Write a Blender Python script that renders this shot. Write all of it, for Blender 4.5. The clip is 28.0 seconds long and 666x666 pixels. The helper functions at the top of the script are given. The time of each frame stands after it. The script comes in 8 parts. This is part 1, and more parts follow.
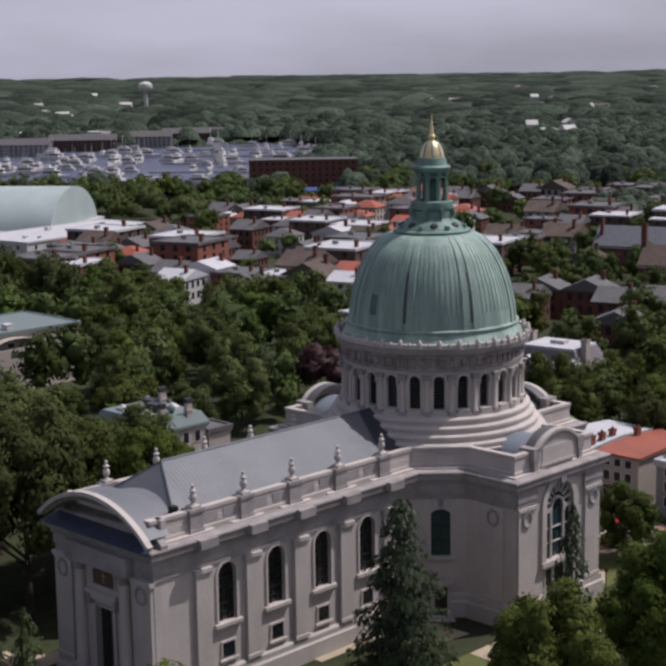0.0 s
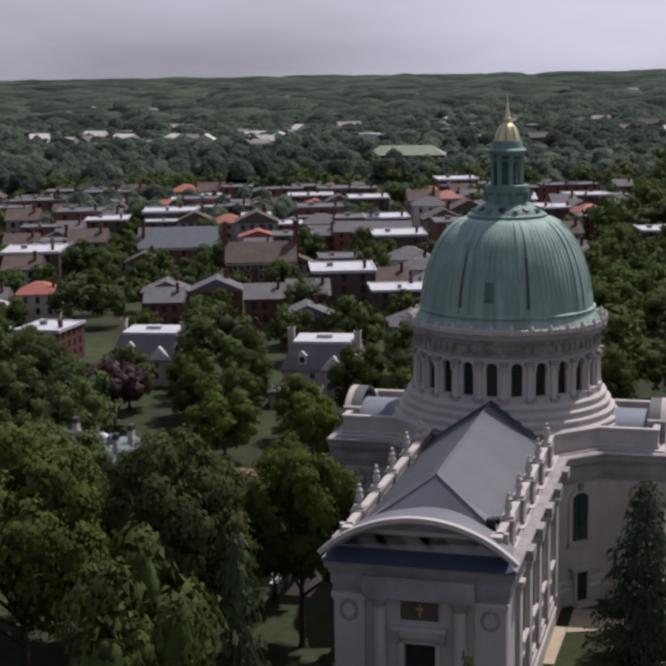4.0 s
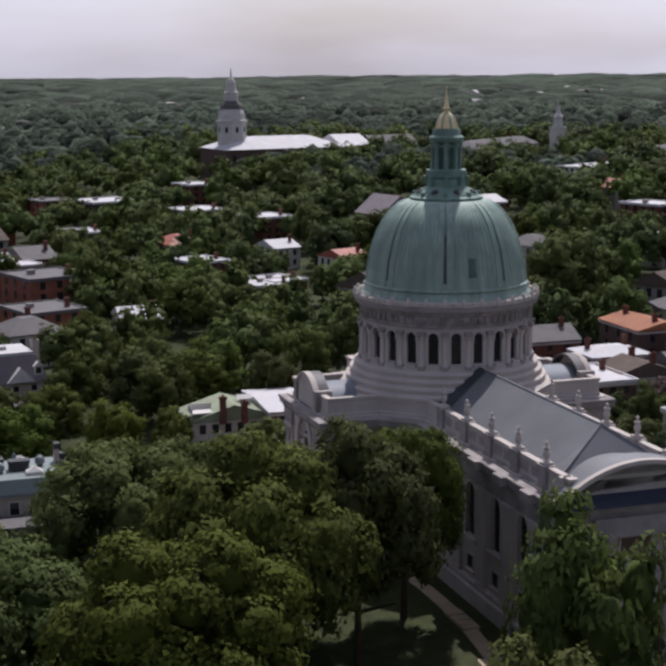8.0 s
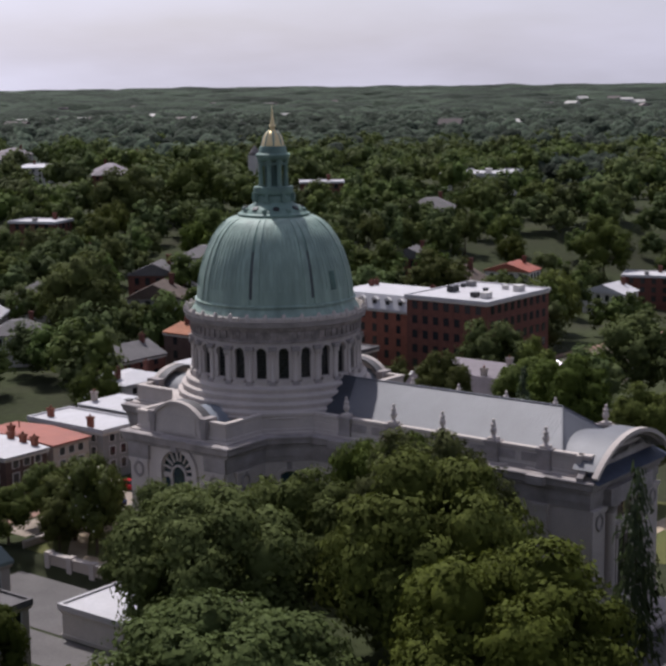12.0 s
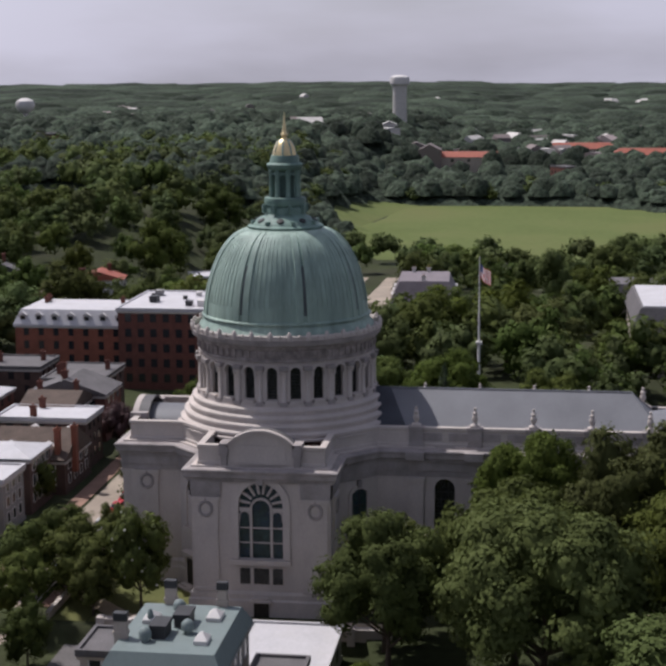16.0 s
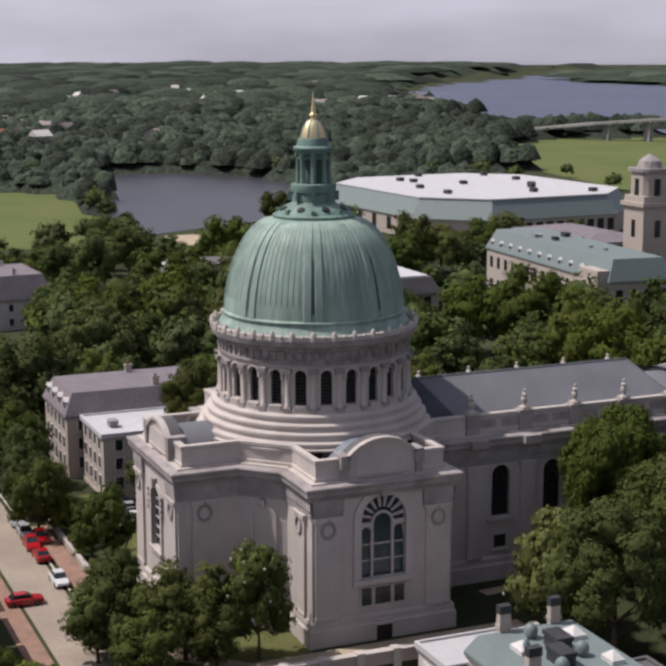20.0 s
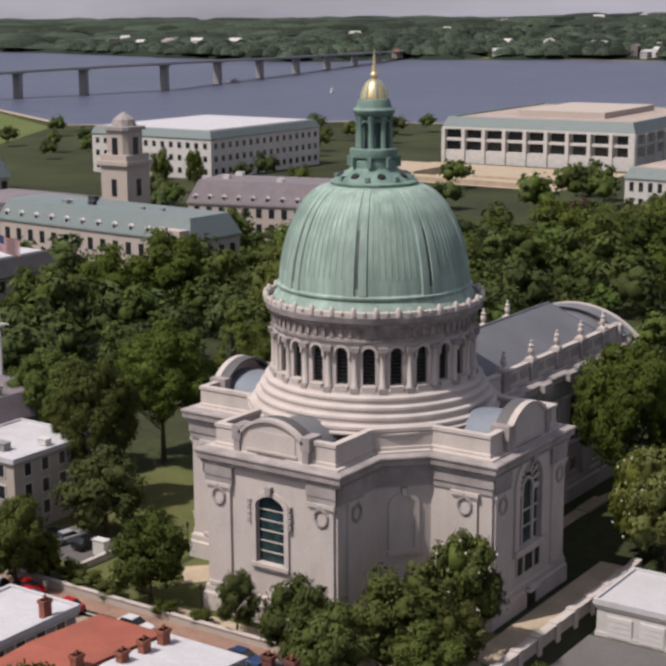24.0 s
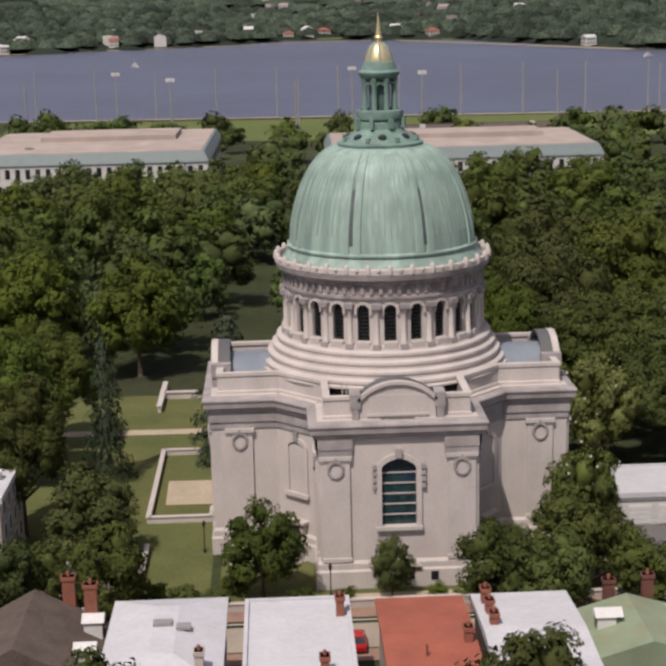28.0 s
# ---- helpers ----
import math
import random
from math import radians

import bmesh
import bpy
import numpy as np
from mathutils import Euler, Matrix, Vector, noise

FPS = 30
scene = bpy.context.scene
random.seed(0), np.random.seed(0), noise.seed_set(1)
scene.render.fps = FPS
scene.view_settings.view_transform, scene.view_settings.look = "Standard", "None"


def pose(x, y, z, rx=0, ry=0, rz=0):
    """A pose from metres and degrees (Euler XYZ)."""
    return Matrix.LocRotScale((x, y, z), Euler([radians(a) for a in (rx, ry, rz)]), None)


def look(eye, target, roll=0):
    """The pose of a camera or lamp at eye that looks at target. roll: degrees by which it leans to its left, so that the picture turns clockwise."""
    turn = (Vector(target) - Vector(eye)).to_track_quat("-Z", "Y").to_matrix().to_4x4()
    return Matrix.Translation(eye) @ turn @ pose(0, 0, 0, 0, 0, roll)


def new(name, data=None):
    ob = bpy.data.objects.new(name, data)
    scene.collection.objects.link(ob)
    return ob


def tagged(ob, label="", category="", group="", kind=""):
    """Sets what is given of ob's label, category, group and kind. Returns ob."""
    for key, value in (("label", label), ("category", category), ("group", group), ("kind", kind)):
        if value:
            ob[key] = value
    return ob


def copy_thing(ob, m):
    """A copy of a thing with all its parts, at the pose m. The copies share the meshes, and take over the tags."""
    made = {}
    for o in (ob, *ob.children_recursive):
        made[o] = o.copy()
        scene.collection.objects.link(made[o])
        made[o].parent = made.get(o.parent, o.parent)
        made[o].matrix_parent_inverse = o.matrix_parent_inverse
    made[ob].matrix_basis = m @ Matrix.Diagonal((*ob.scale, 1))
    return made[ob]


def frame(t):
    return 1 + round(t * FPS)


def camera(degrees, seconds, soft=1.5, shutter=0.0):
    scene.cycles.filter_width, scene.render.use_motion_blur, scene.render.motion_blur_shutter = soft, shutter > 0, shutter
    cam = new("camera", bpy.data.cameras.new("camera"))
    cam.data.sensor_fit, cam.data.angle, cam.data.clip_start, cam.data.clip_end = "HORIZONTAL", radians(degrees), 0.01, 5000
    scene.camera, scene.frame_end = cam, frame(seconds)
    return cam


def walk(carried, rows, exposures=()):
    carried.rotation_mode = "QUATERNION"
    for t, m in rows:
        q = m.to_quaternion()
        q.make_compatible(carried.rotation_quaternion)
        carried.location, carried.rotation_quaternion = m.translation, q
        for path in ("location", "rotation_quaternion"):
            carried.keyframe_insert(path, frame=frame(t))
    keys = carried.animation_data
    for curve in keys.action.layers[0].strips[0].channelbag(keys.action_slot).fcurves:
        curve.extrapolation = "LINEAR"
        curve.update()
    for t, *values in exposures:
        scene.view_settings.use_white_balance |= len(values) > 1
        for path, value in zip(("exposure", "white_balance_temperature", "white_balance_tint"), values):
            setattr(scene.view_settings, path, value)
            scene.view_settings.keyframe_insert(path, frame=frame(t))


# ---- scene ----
EXPO = [(0, -0.2, 6050, 16), (5, -0.18, 6050, 16), (8, -0.06, 6050, 16), (13, -0.1, 6050, 16), (17, -0.03, 6150, 15), (21, 0.0, 6350, 15), (25, -0.02, 6450, 15), (28, -0.12, 6500, 15)]
PATH = [
    (0, (-120.659, 140.022, 64.843), (-119.277, 138.62, 64.49), -0.80),
    (0.5, (-109.427, 146.246, 65.005), (-108.143, 144.754, 64.65), -0.79),
    (1, (-98.062, 151.892, 64.907), (-96.874, 150.323, 64.551), -0.78),
    (1.5, (-86.512, 157.329, 64.611), (-85.427, 155.687, 64.255), -0.77),
    (2, (-75.01, 162.584, 64.085), (-74.034, 160.874, 63.732), -0.76),
    (2.5, (-63.157, 167.498, 63.902), (-62.299, 165.726, 63.547), -0.75),
    (4.5, (-15.155, 183.581, 62.264), (-14.753, 181.653, 61.913), -0.90),
    (5, (-2.669, 186.134, 62.157), (-2.395, 184.184, 61.804), -0.87),
    (5.5, (9.731, 187.673, 62.039), (9.875, 185.71, 61.685), -0.83),
    (6, (22.48, 188.52, 61.803), (22.485, 186.552, 61.449), -0.80),
    (6.5, (35.337, 188.664, 61.938), (35.195, 186.701, 61.582), -0.75),
    (7, (48.671, 188.113, 61.767), (48.377, 186.167, 61.413), -0.70),
    (7.5, (61.87, 185.869, 61.371), (61.417, 183.952, 61.022), -0.60),
    (8, (74.014, 182.165, 61.155), (73.413, 180.289, 60.808), -0.50),
    (8.5, (84.638, 178.178, 60.707), (83.908, 176.346, 60.371), -0.70),
    (9, (94.373, 172.814, 60.504), (93.516, 171.038, 60.171), -0.80),
    (9.5, (104.284, 166.177, 60.523), (103.291, 164.474, 60.189), -0.80),
    (10, (114.503, 158.98, 60.718), (113.373, 157.364, 60.381), -0.78),
    (10.5, (124.025, 152.27, 61.135), (122.776, 150.744, 60.8), -0.72),
    (11, (133.75, 144.828, 61.356), (132.39, 143.4, 61.021), -0.75),
    (11.5, (142.789, 137.129, 61.808), (141.33, 135.802, 61.473), -0.71),
    (12, (151.942, 128.007, 62.021), (150.387, 126.796, 61.687), -0.67),
    (12.5, (160.531, 117.695, 62.251), (158.885, 116.609, 61.917), -0.64),
    (13, (167.925, 106.445, 62.548), (166.205, 105.48, 62.212), -0.62),
    (13.5, (173.748, 94.861, 62.621), (171.967, 94.015, 62.287), -0.59),
    (15.5, (186.194, 44.83, 63.545), (184.261, 44.447, 63.206), -0.45),
    (16, (187.014, 32.04, 63.398), (185.062, 31.768, 63.058), -0.40),
    (16.5, (186.831, 18.829, 63.215), (184.866, 18.676, 62.874), -0.35),
    (17, (186.046, 5.97, 62.906), (184.076, 5.937, 62.563), -0.30),
    (17.5, (184.248, -6.817, 62.501), (182.28, -6.72, 62.157), -0.2),
    (18, (181.512, -19.257, 62.145), (179.556, -19.026, 61.8), -0.2),
    (18.5, (177.95, -31.279, 62.391), (176.015, -30.912, 62.039), -0.2),
    (19, (173.218, -43.114, 62.381), (171.316, -42.609, 62.024), -0.1),
    (19.5, (167.531, -54.492, 62.662), (165.671, -53.852, 62.3), -0.2),
    (20, (161.083, -65.406, 63.146), (159.271, -64.643, 62.777), -0.1),
    (20.5, (154.027, -76.014, 63.519), (152.275, -75.126, 63.144), -0.2),
    (21, (146.338, -86.58, 64.174), (144.663, -85.557, 63.789), -0.1),
    (21.5, (138.05, -96.212, 64.812), (136.455, -95.074, 64.416), -0.2),
    (23.5, (99.873, -129.828, 64.483), (98.639, -128.315, 64.051), -0.3),
    (24, (88.26, -137.342, 63.124), (87.158, -135.728, 62.699), -0.3),
    (24.5, (75.469, -143.433, 62.107), (74.506, -141.732, 61.682), -0.4),
    (25, (62.39, -148.475, 61.285), (61.573, -146.699, 60.859), -0.5),
    (25.5, (49.488, -153.072, 60.888), (48.815, -151.239, 60.457), -0.5),
    (26, (36.959, -157.067, 60.803), (36.425, -155.191, 60.364), -0.7),
    (26.5, (25.122, -160.294, 60.902), (24.727, -158.386, 60.454), -0.8),
    (27, (13.153, -162.947, 61.089), (12.911, -161.014, 60.636), -1.0),
    (27.5, (0.942, -165.195, 61.276), (0.853, -163.249, 60.823), -1.2),
    (28, (-11.599, -167.166, 61.389), (-11.531, -165.218, 60.941), -1.4),
]
cam = camera(25.0, 28.0, 3.3)
walk(cam, [(t, look(eye, target, roll)) for t, eye, target, roll in PATH], EXPO)

# ---- light ----
SUN_AZ, SUN_EL = -118.0, 58.0
world = bpy.data.worlds.new("sky")
scene.world = world
world.use_nodes = True
wn, wl = world.node_tree.nodes, world.node_tree.links
wn.clear()
sky = wn.new("ShaderNodeTexSky")
sky.sky_type = "NISHITA"
sky.sun_disc = False
sky.sun_elevation = radians(SUN_EL)
sky.sun_rotation = radians(90 - SUN_AZ)
sky.air_density, sky.dust_density, sky.ozone_density = 1.0, 3.0, 1.5
wt = wn.new("ShaderNodeTexCoord")
wmap = wn.new("ShaderNodeMapping")
wmap.inputs["Scale"].default_value = (1.2, 1.2, 5.0)
wnoise = wn.new("ShaderNodeTexNoise")
wnoise.inputs["Scale"].default_value = 1.7
wnoise.inputs["Detail"].default_value = 6.0
wramp = wn.new("ShaderNodeValToRGB")
wramp.color_ramp.elements[0].position, wramp.color_ramp.elements[1].position = 0.30, 0.62
wramp.color_ramp.elements[0].color, wramp.color_ramp.elements[1].color = (0.3, 0.3, 0.3, 1), (0.82, 0.82, 0.82, 1)
wmix = wn.new("ShaderNodeMix")
wmix.data_type = "RGBA"
wmix.inputs["B"].default_value = (8.0, 7.8, 8.8, 1)
wback = wn.new("ShaderNodeBackground")
wback.inputs["Strength"].default_value = 0.085
wout = wn.new("ShaderNodeOutputWorld")
wl.new(wt.outputs["Generated"], wmap.inputs["Vector"])
wl.new(wmap.outputs["Vector"], wnoise.inputs["Vector"])
wl.new(wnoise.outputs["Fac"], wramp.inputs["Fac"])
wsep = wn.new("ShaderNodeSeparateXYZ")
whaze = wn.new("ShaderNodeMapRange")
whaze.interpolation_type = "SMOOTHSTEP"
whaze.inputs["From Min"].default_value, whaze.inputs["From Max"].default_value = 0.12, 0.6
whaze.inputs["To Min"].default_value, whaze.inputs["To Max"].default_value = 1.0, 0.45
wthin = wn.new("ShaderNodeMath")
wthin.operation = "MULTIPLY"
wl.new(wt.outputs["Generated"], wsep.inputs[0])
wl.new(wsep.outputs["Z"], whaze.inputs["Value"])
wl.new(whaze.outputs["Result"], wthin.inputs[0])
wl.new(wramp.outputs["Color"], wthin.inputs[1])
wl.new(wthin.outputs[0], wmix.inputs["Factor"])
wl.new(sky.outputs["Color"], wmix.inputs["A"])
# hazy air is brighter towards the sun
wdot = wn.new("ShaderNodeVectorMath")
wdot.operation = "DOT_PRODUCT"
wdot.inputs[1].default_value = (math.cos(radians(SUN_AZ)), math.sin(radians(SUN_AZ)), 0.0)
wglow = wn.new("ShaderNodeMapRange")
wglow.interpolation_type = "SMOOTHSTEP"
wglow.inputs["From Min"].default_value, wglow.inputs["From Max"].default_value = 0.65, 1.0
wglow.inputs["To Min"].default_value, wglow.inputs["To Max"].default_value = 1.0, 1.44
wmul = wn.new("ShaderNodeVectorMath")
wmul.operation = "SCALE"
wl.new(wt.outputs["Generated"], wdot.inputs[0])
wl.new(wdot.outputs["Value"], wglow.inputs["Value"])
wl.new(wmix.outputs["Result"], wmul.inputs[0])
wl.new(wglow.outputs["Result"], wmul.inputs["Scale"])
wl.new(wmul.outputs["Vector"], wback.inputs["Color"])
wl.new(wback.outputs["Background"], wout.inputs["Surface"])

sun = new("sun", bpy.data.lights.new("sun", "SUN"))
sun.data.energy, sun.data.angle, sun.data.color = 4.6, radians(0.6), (1.0, 0.95, 0.88)
az, el = radians(SUN_AZ), radians(SUN_EL)
sun.matrix_world = look((math.cos(az) * math.cos(el) * 200, math.sin(az) * math.cos(el) * 200, math.sin(el) * 200), (0, 0, 0))

# ---- mesh kit ----
class Geo:
    """Collects vertices and faces of one mesh."""

    def __init__(self):
        self.v, self.f = [], []

    def add(self, vs, fs):
        n = len(self.v)
        self.v += vs
        self.f += [tuple(i + n for i in f) for f in fs]
        return self

    def box(self, x0, x1, y0, y1, z0, z1):
        vs = [(x, y, z) for z in (z0, z1) for x, y in ((x0, y0), (x1, y0), (x1, y1), (x0, y1))]
        return self.add(vs, [(3, 2, 1, 0), (4, 5, 6, 7), (0, 1, 5, 4), (1, 2, 6, 5), (2, 3, 7, 6), (3, 0, 4, 7)])

    def prism(self, pts, z0, z1, top=None):
        """A plan outline (counter-clockwise) raised from z0 to z1; top: another outline at z1."""
        n, top = len(pts), top or pts
        vs = [(x, y, z0) for x, y in pts] + [(x, y, z1) for x, y in top]
        fs = [(i, (i + 1) % n, n + (i + 1) % n, n + i) for i in range(n)]
        return self.add(vs, fs + [tuple(range(n - 1, -1, -1)), tuple(range(n, 2 * n))])

    def loft(self, loops, closed=True, caps=False):
        """Skins rings of equal length, each a list of points."""
        n, vs = len(loops[0]), [p for loop in loops for p in loop]
        fs = []
        for k in range(len(loops) - 1):
            for i in range(n if closed else n - 1):
                j = (i + 1) % n
                fs.append((k * n + i, k * n + j, (k + 1) * n + j, (k + 1) * n + i))
        if caps:
            fs += [tuple(range(n - 1, -1, -1)), tuple(range((len(loops) - 1) * n, len(loops) * n))]
        return self.add(vs, fs)

    def turn(self, profile, n=32, cx=0.0, cy=0.0, a0=0.0, caps=True):
        """A profile of (radius, z) turned round the upright line through cx, cy."""
        loops = [[(cx + r * math.cos(a0 + 2 * math.pi * i / n), cy + r * math.sin(a0 + 2 * math.pi * i / n), z) for i in range(n)] for r, z in profile]
        return self.loft(loops, True, caps)

    def tube(self, a, b, r0, r1=None, n=8):
        a, b = Vector(a), Vector(b)
        m = (b - a).to_track_quat("Z", "Y").to_matrix()
        r1 = r0 if r1 is None else r1
        ring = [Vector((math.cos(2 * math.pi * i / n), math.sin(2 * math.pi * i / n), 0)) for i in range(n)]
        return self.loft([[tuple(a + m @ (p * r0)) for p in ring], [tuple(b + m @ (p * r1)) for p in ring]], True, True)

    def moved(self, m):
        self.v = [tuple(m @ Vector(p)) for p in self.v]
        return self

    def join(self, other, m=None):
        return self.add([tuple(m @ Vector(p)) for p in other.v] if m else list(other.v), other.f)

    def welded(self):
        """Joins corners that lie on one another."""
        seen, to = {}, []
        for p in self.v:
            to.append(seen.setdefault((round(p[0], 4), round(p[1], 4), round(p[2], 4)), len(seen)))
        self.v = list(seen)
        self.f = [f for f in (tuple(dict.fromkeys(to[i] for i in f)) for f in self.f) if len(f) > 2]
        return self

    def mesh(self, name, mat, smooth=False):
        me = bpy.data.meshes.new(name)
        me.from_pydata(self.v, [], self.f)
        me.materials.append(mat)
        if smooth:
            me.polygons.foreach_set("use_smooth", [True] * len(me.polygons))
            me.set_sharp_from_angle(angle=radians(38))
        me.update()
        return me


def part(name, geo, mat, parent=None, label="", smooth=False, m=None):
    """Links a mesh as one object, under a thing where one is given."""
    data = geo if isinstance(geo, bpy.types.Mesh) else geo.mesh(name, mat, smooth)
    ob = new(name, data)
    if m is not None:
        ob.matrix_basis = m
    if parent is not None:
        ob.parent = parent
    return tagged(ob, label)


def thing(name, label, category, group="", m=None, kind=""):
    ob = new(name)
    ob.empty_display_size = 0.2
    if m is not None:
        ob.matrix_basis = m
    return tagged(ob, label, category, group, kind)


def rect(hx, hy):
    return [(-hx, -hy), (hx, -hy), (hx, hy), (-hx, hy)]


def grow(pts, d):
    """The outline moved outwards by d (counter-clockwise outline, mitred)."""
    out, n = [], len(pts)
    for i in range(n):
        p, a, b = Vector(pts[i]), Vector(pts[i - 1]), Vector(pts[(i + 1) % n])
        e, f = (p - a).normalized(), (b - p).normalized()
        n1, n2 = Vector((e.y, -e.x)), Vector((f.y, -f.x))
        k = n1 + n2
        q = p + k * (d / max(0.2, k.dot(n1)))
        out.append((q.x, q.y))
    return out


# ---- materials ----
def principled(name, base, rough=0.7, metal=0.0, spec=0.3, vary=0.12, scale=0.6, fine=0.06, fscale=9.0, bump=0.15, stretch=(1, 1, 1), island=0.0, dark=None, dscale=0.18, damt=0.0):
    """A surface with broad and fine variation of its colour, and fine relief."""
    mat = bpy.data.materials.new(name)
    mat.use_nodes = True
    nt = mat.node_tree
    nn, ll = nt.nodes, nt.links
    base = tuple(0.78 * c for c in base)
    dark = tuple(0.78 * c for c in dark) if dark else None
    b = nn["Principled BSDF"]
    b.inputs["Roughness"].default_value, b.inputs["Metallic"].default_value = rough, metal
    b.inputs["Specular IOR Level"].default_value = spec
    tc = nn.new("ShaderNodeTexCoord")
    mp = nn.new("ShaderNodeMapping")
    mp.inputs["Scale"].default_value = stretch
    ll.new(tc.outputs["Object"], mp.inputs["Vector"])
    n1, n2 = nn.new("ShaderNodeTexNoise"), nn.new("ShaderNodeTexNoise")
    n1.inputs["Scale"].default_value, n1.inputs["Detail"].default_value = scale, 5
    n2.inputs["Scale"].default_value, n2.inputs["Detail"].default_value = fscale, 3
    ll.new(mp.outputs["Vector"], n1.inputs["Vector"])
    ll.new(mp.outputs["Vector"], n2.inputs["Vector"])
    m1 = nn.new("ShaderNodeMapRange")
    m1.inputs["From Min"].default_value, m1.inputs["From Max"].default_value = 0.3, 0.7
    m1.inputs["To Min"].default_value, m1.inputs["To Max"].default_value = 1 - vary, 1 + vary
    m2 = nn.new("ShaderNodeMapRange")
    m2.inputs["From Min"].default_value, m2.inputs["From Max"].default_value = 0.3, 0.7
    m2.inputs["To Min"].default_value, m2.inputs["To Max"].default_value = 1 - fine, 1 + fine
    ll.new(n1.outputs["Fac"], m1.inputs["Value"])
    ll.new(n2.outputs["Fac"], m2.inputs["Value"])
    mul = nn.new("ShaderNodeMath")
    mul.operation = "MULTIPLY"
    ll.new(m1.outputs["Result"], mul.inputs[0])
    ll.new(m2.outputs["Result"], mul.inputs[1])
    last = mul.outputs[0]
    if island:
        oi = nn.new("ShaderNodeNewGeometry")
        mr = nn.new("ShaderNodeMapRange")
        mr.inputs["To Min"].default_value, mr.inputs["To Max"].default_value = 1 - island, 1 + island
        ll.new(oi.outputs["Random Per Island"], mr.inputs["Value"])
        mm = nn.new("ShaderNodeMath")
        mm.operation = "MULTIPLY"
        ll.new(last, mm.inputs[0])
        ll.new(mr.outputs["Result"], mm.inputs[1])
        last = mm.outputs[0]
    sc = nn.new("ShaderNodeVectorMath")
    sc.operation = "SCALE"
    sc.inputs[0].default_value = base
    ll.new(last, sc.inputs["Scale"])
    col = sc.outputs["Vector"]
    if dark:
        n3 = nn.new("ShaderNodeTexNoise")
        n3.inputs["Scale"].default_value, n3.inputs["Detail"].default_value = dscale, 6
        ll.new(mp.outputs["Vector"], n3.inputs["Vector"])
        m3 = nn.new("ShaderNodeMapRange")
        m3.inputs["From Min"].default_value, m3.inputs["From Max"].default_value = 0.45, 0.7
        m3.inputs["To Max"].default_value = damt
        ll.new(n3.outputs["Fac"], m3.inputs["Value"])
        mx = nn.new("ShaderNodeMix")
        mx.data_type = "RGBA"
        ll.new(m3.outputs["Result"], mx.inputs["Factor"])
        ll.new(col, mx.inputs["A"])
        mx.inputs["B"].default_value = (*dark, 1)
        col = mx.outputs["Result"]
    ll.new(col, b.inputs["Base Color"])
    if bump:
        bp = nn.new("ShaderNodeBump")
        bp.inputs["Strength"].default_value, bp.inputs["Distance"].default_value = bump, 0.05
        ll.new(n2.outputs["Fac"], bp.inputs["Height"])
        ll.new(bp.outputs["Normal"], b.inputs["Normal"])
    return mat


STONE = principled("pale_granite", (0.565, 0.50, 0.455), 0.85, vary=0.08, scale=0.4, fine=0.06, fscale=6, bump=0.2, stretch=(1, 1, 0.4), dark=(0.36, 0.32, 0.29), dscale=0.3, damt=0.28)
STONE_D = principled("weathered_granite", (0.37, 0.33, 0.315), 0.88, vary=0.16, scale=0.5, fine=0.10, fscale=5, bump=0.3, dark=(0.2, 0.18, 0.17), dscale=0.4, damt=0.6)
COPPER = principled("green_copper", (0.3, 0.4, 0.335), 0.62, spec=0.35, vary=0.22, scale=0.9, fine=0.1, fscale=4, bump=0.1, stretch=(1, 1, 0.1), dark=(0.15, 0.215, 0.19), dscale=0.5, damt=0.6)
COPPER_M = principled("aged_green_copper", (0.195, 0.295, 0.245), 0.6, vary=0.2, scale=0.6, fine=0.1, fscale=5, dark=(0.09, 0.14, 0.125), dscale=0.4, damt=0.6)
COPPER_D = principled("dark_green_copper", (0.10, 0.175, 0.145), 0.6, vary=0.2, scale=0.8, fine=0.1, fscale=6, dark=(0.05, 0.075, 0.07), dscale=0.5, damt=0.6)
GOLD = principled("gilding", (0.82, 0.66, 0.36), 0.42, metal=0.75, spec=0.5, vary=0.08, scale=1.5, fine=0.05, fscale=8, bump=0.05)
LEAD = principled("grey_roof_metal", (0.175, 0.178, 0.19), 0.55, spec=0.35, vary=0.12, scale=0.2, fine=0.05, fscale=4, bump=0.05)
LEAD_B = principled("dull_grey_metal", (0.11, 0.105, 0.105), 0.6, spec=0.3, vary=0.15, scale=0.4, fine=0.06, fscale=4, bump=0.05)
LEAD_SHADOW = principled("roof_shadow_grey", (0.045, 0.05, 0.062), 0.6, vary=0.2, scale=0.5, fine=0.1, fscale=5)
BLUE_R = principled("blue_grey_flat_roof", (0.215, 0.24, 0.275), 0.6, vary=0.12, scale=0.4)
GLASS_D = principled("dark_leaded_glass", (0.018, 0.02, 0.022), 0.25, spec=0.5, vary=0.3, scale=1.5, fine=0.2, fscale=6, bump=0.3)
GLASS_T = principled("stained_glass", (0.02, 0.045, 0.045), 0.25, spec=0.5, vary=0.45, scale=1.6, fine=0.25, fscale=5, bump=0.3, dark=(0.015, 0.035, 0.075), dscale=0.9, damt=0.8)
IRON = principled("black_iron", (0.02, 0.02, 0.02), 0.5, vary=0.1)
RUST_SHADOW = principled("rust_brown_and_recess_shadow", (0.10, 0.055, 0.045), 0.8, vary=0.25, scale=0.8)
BRONZE = principled("bronze_door", (0.05, 0.045, 0.04), 0.45, metal=0.4, vary=0.2, scale=2)

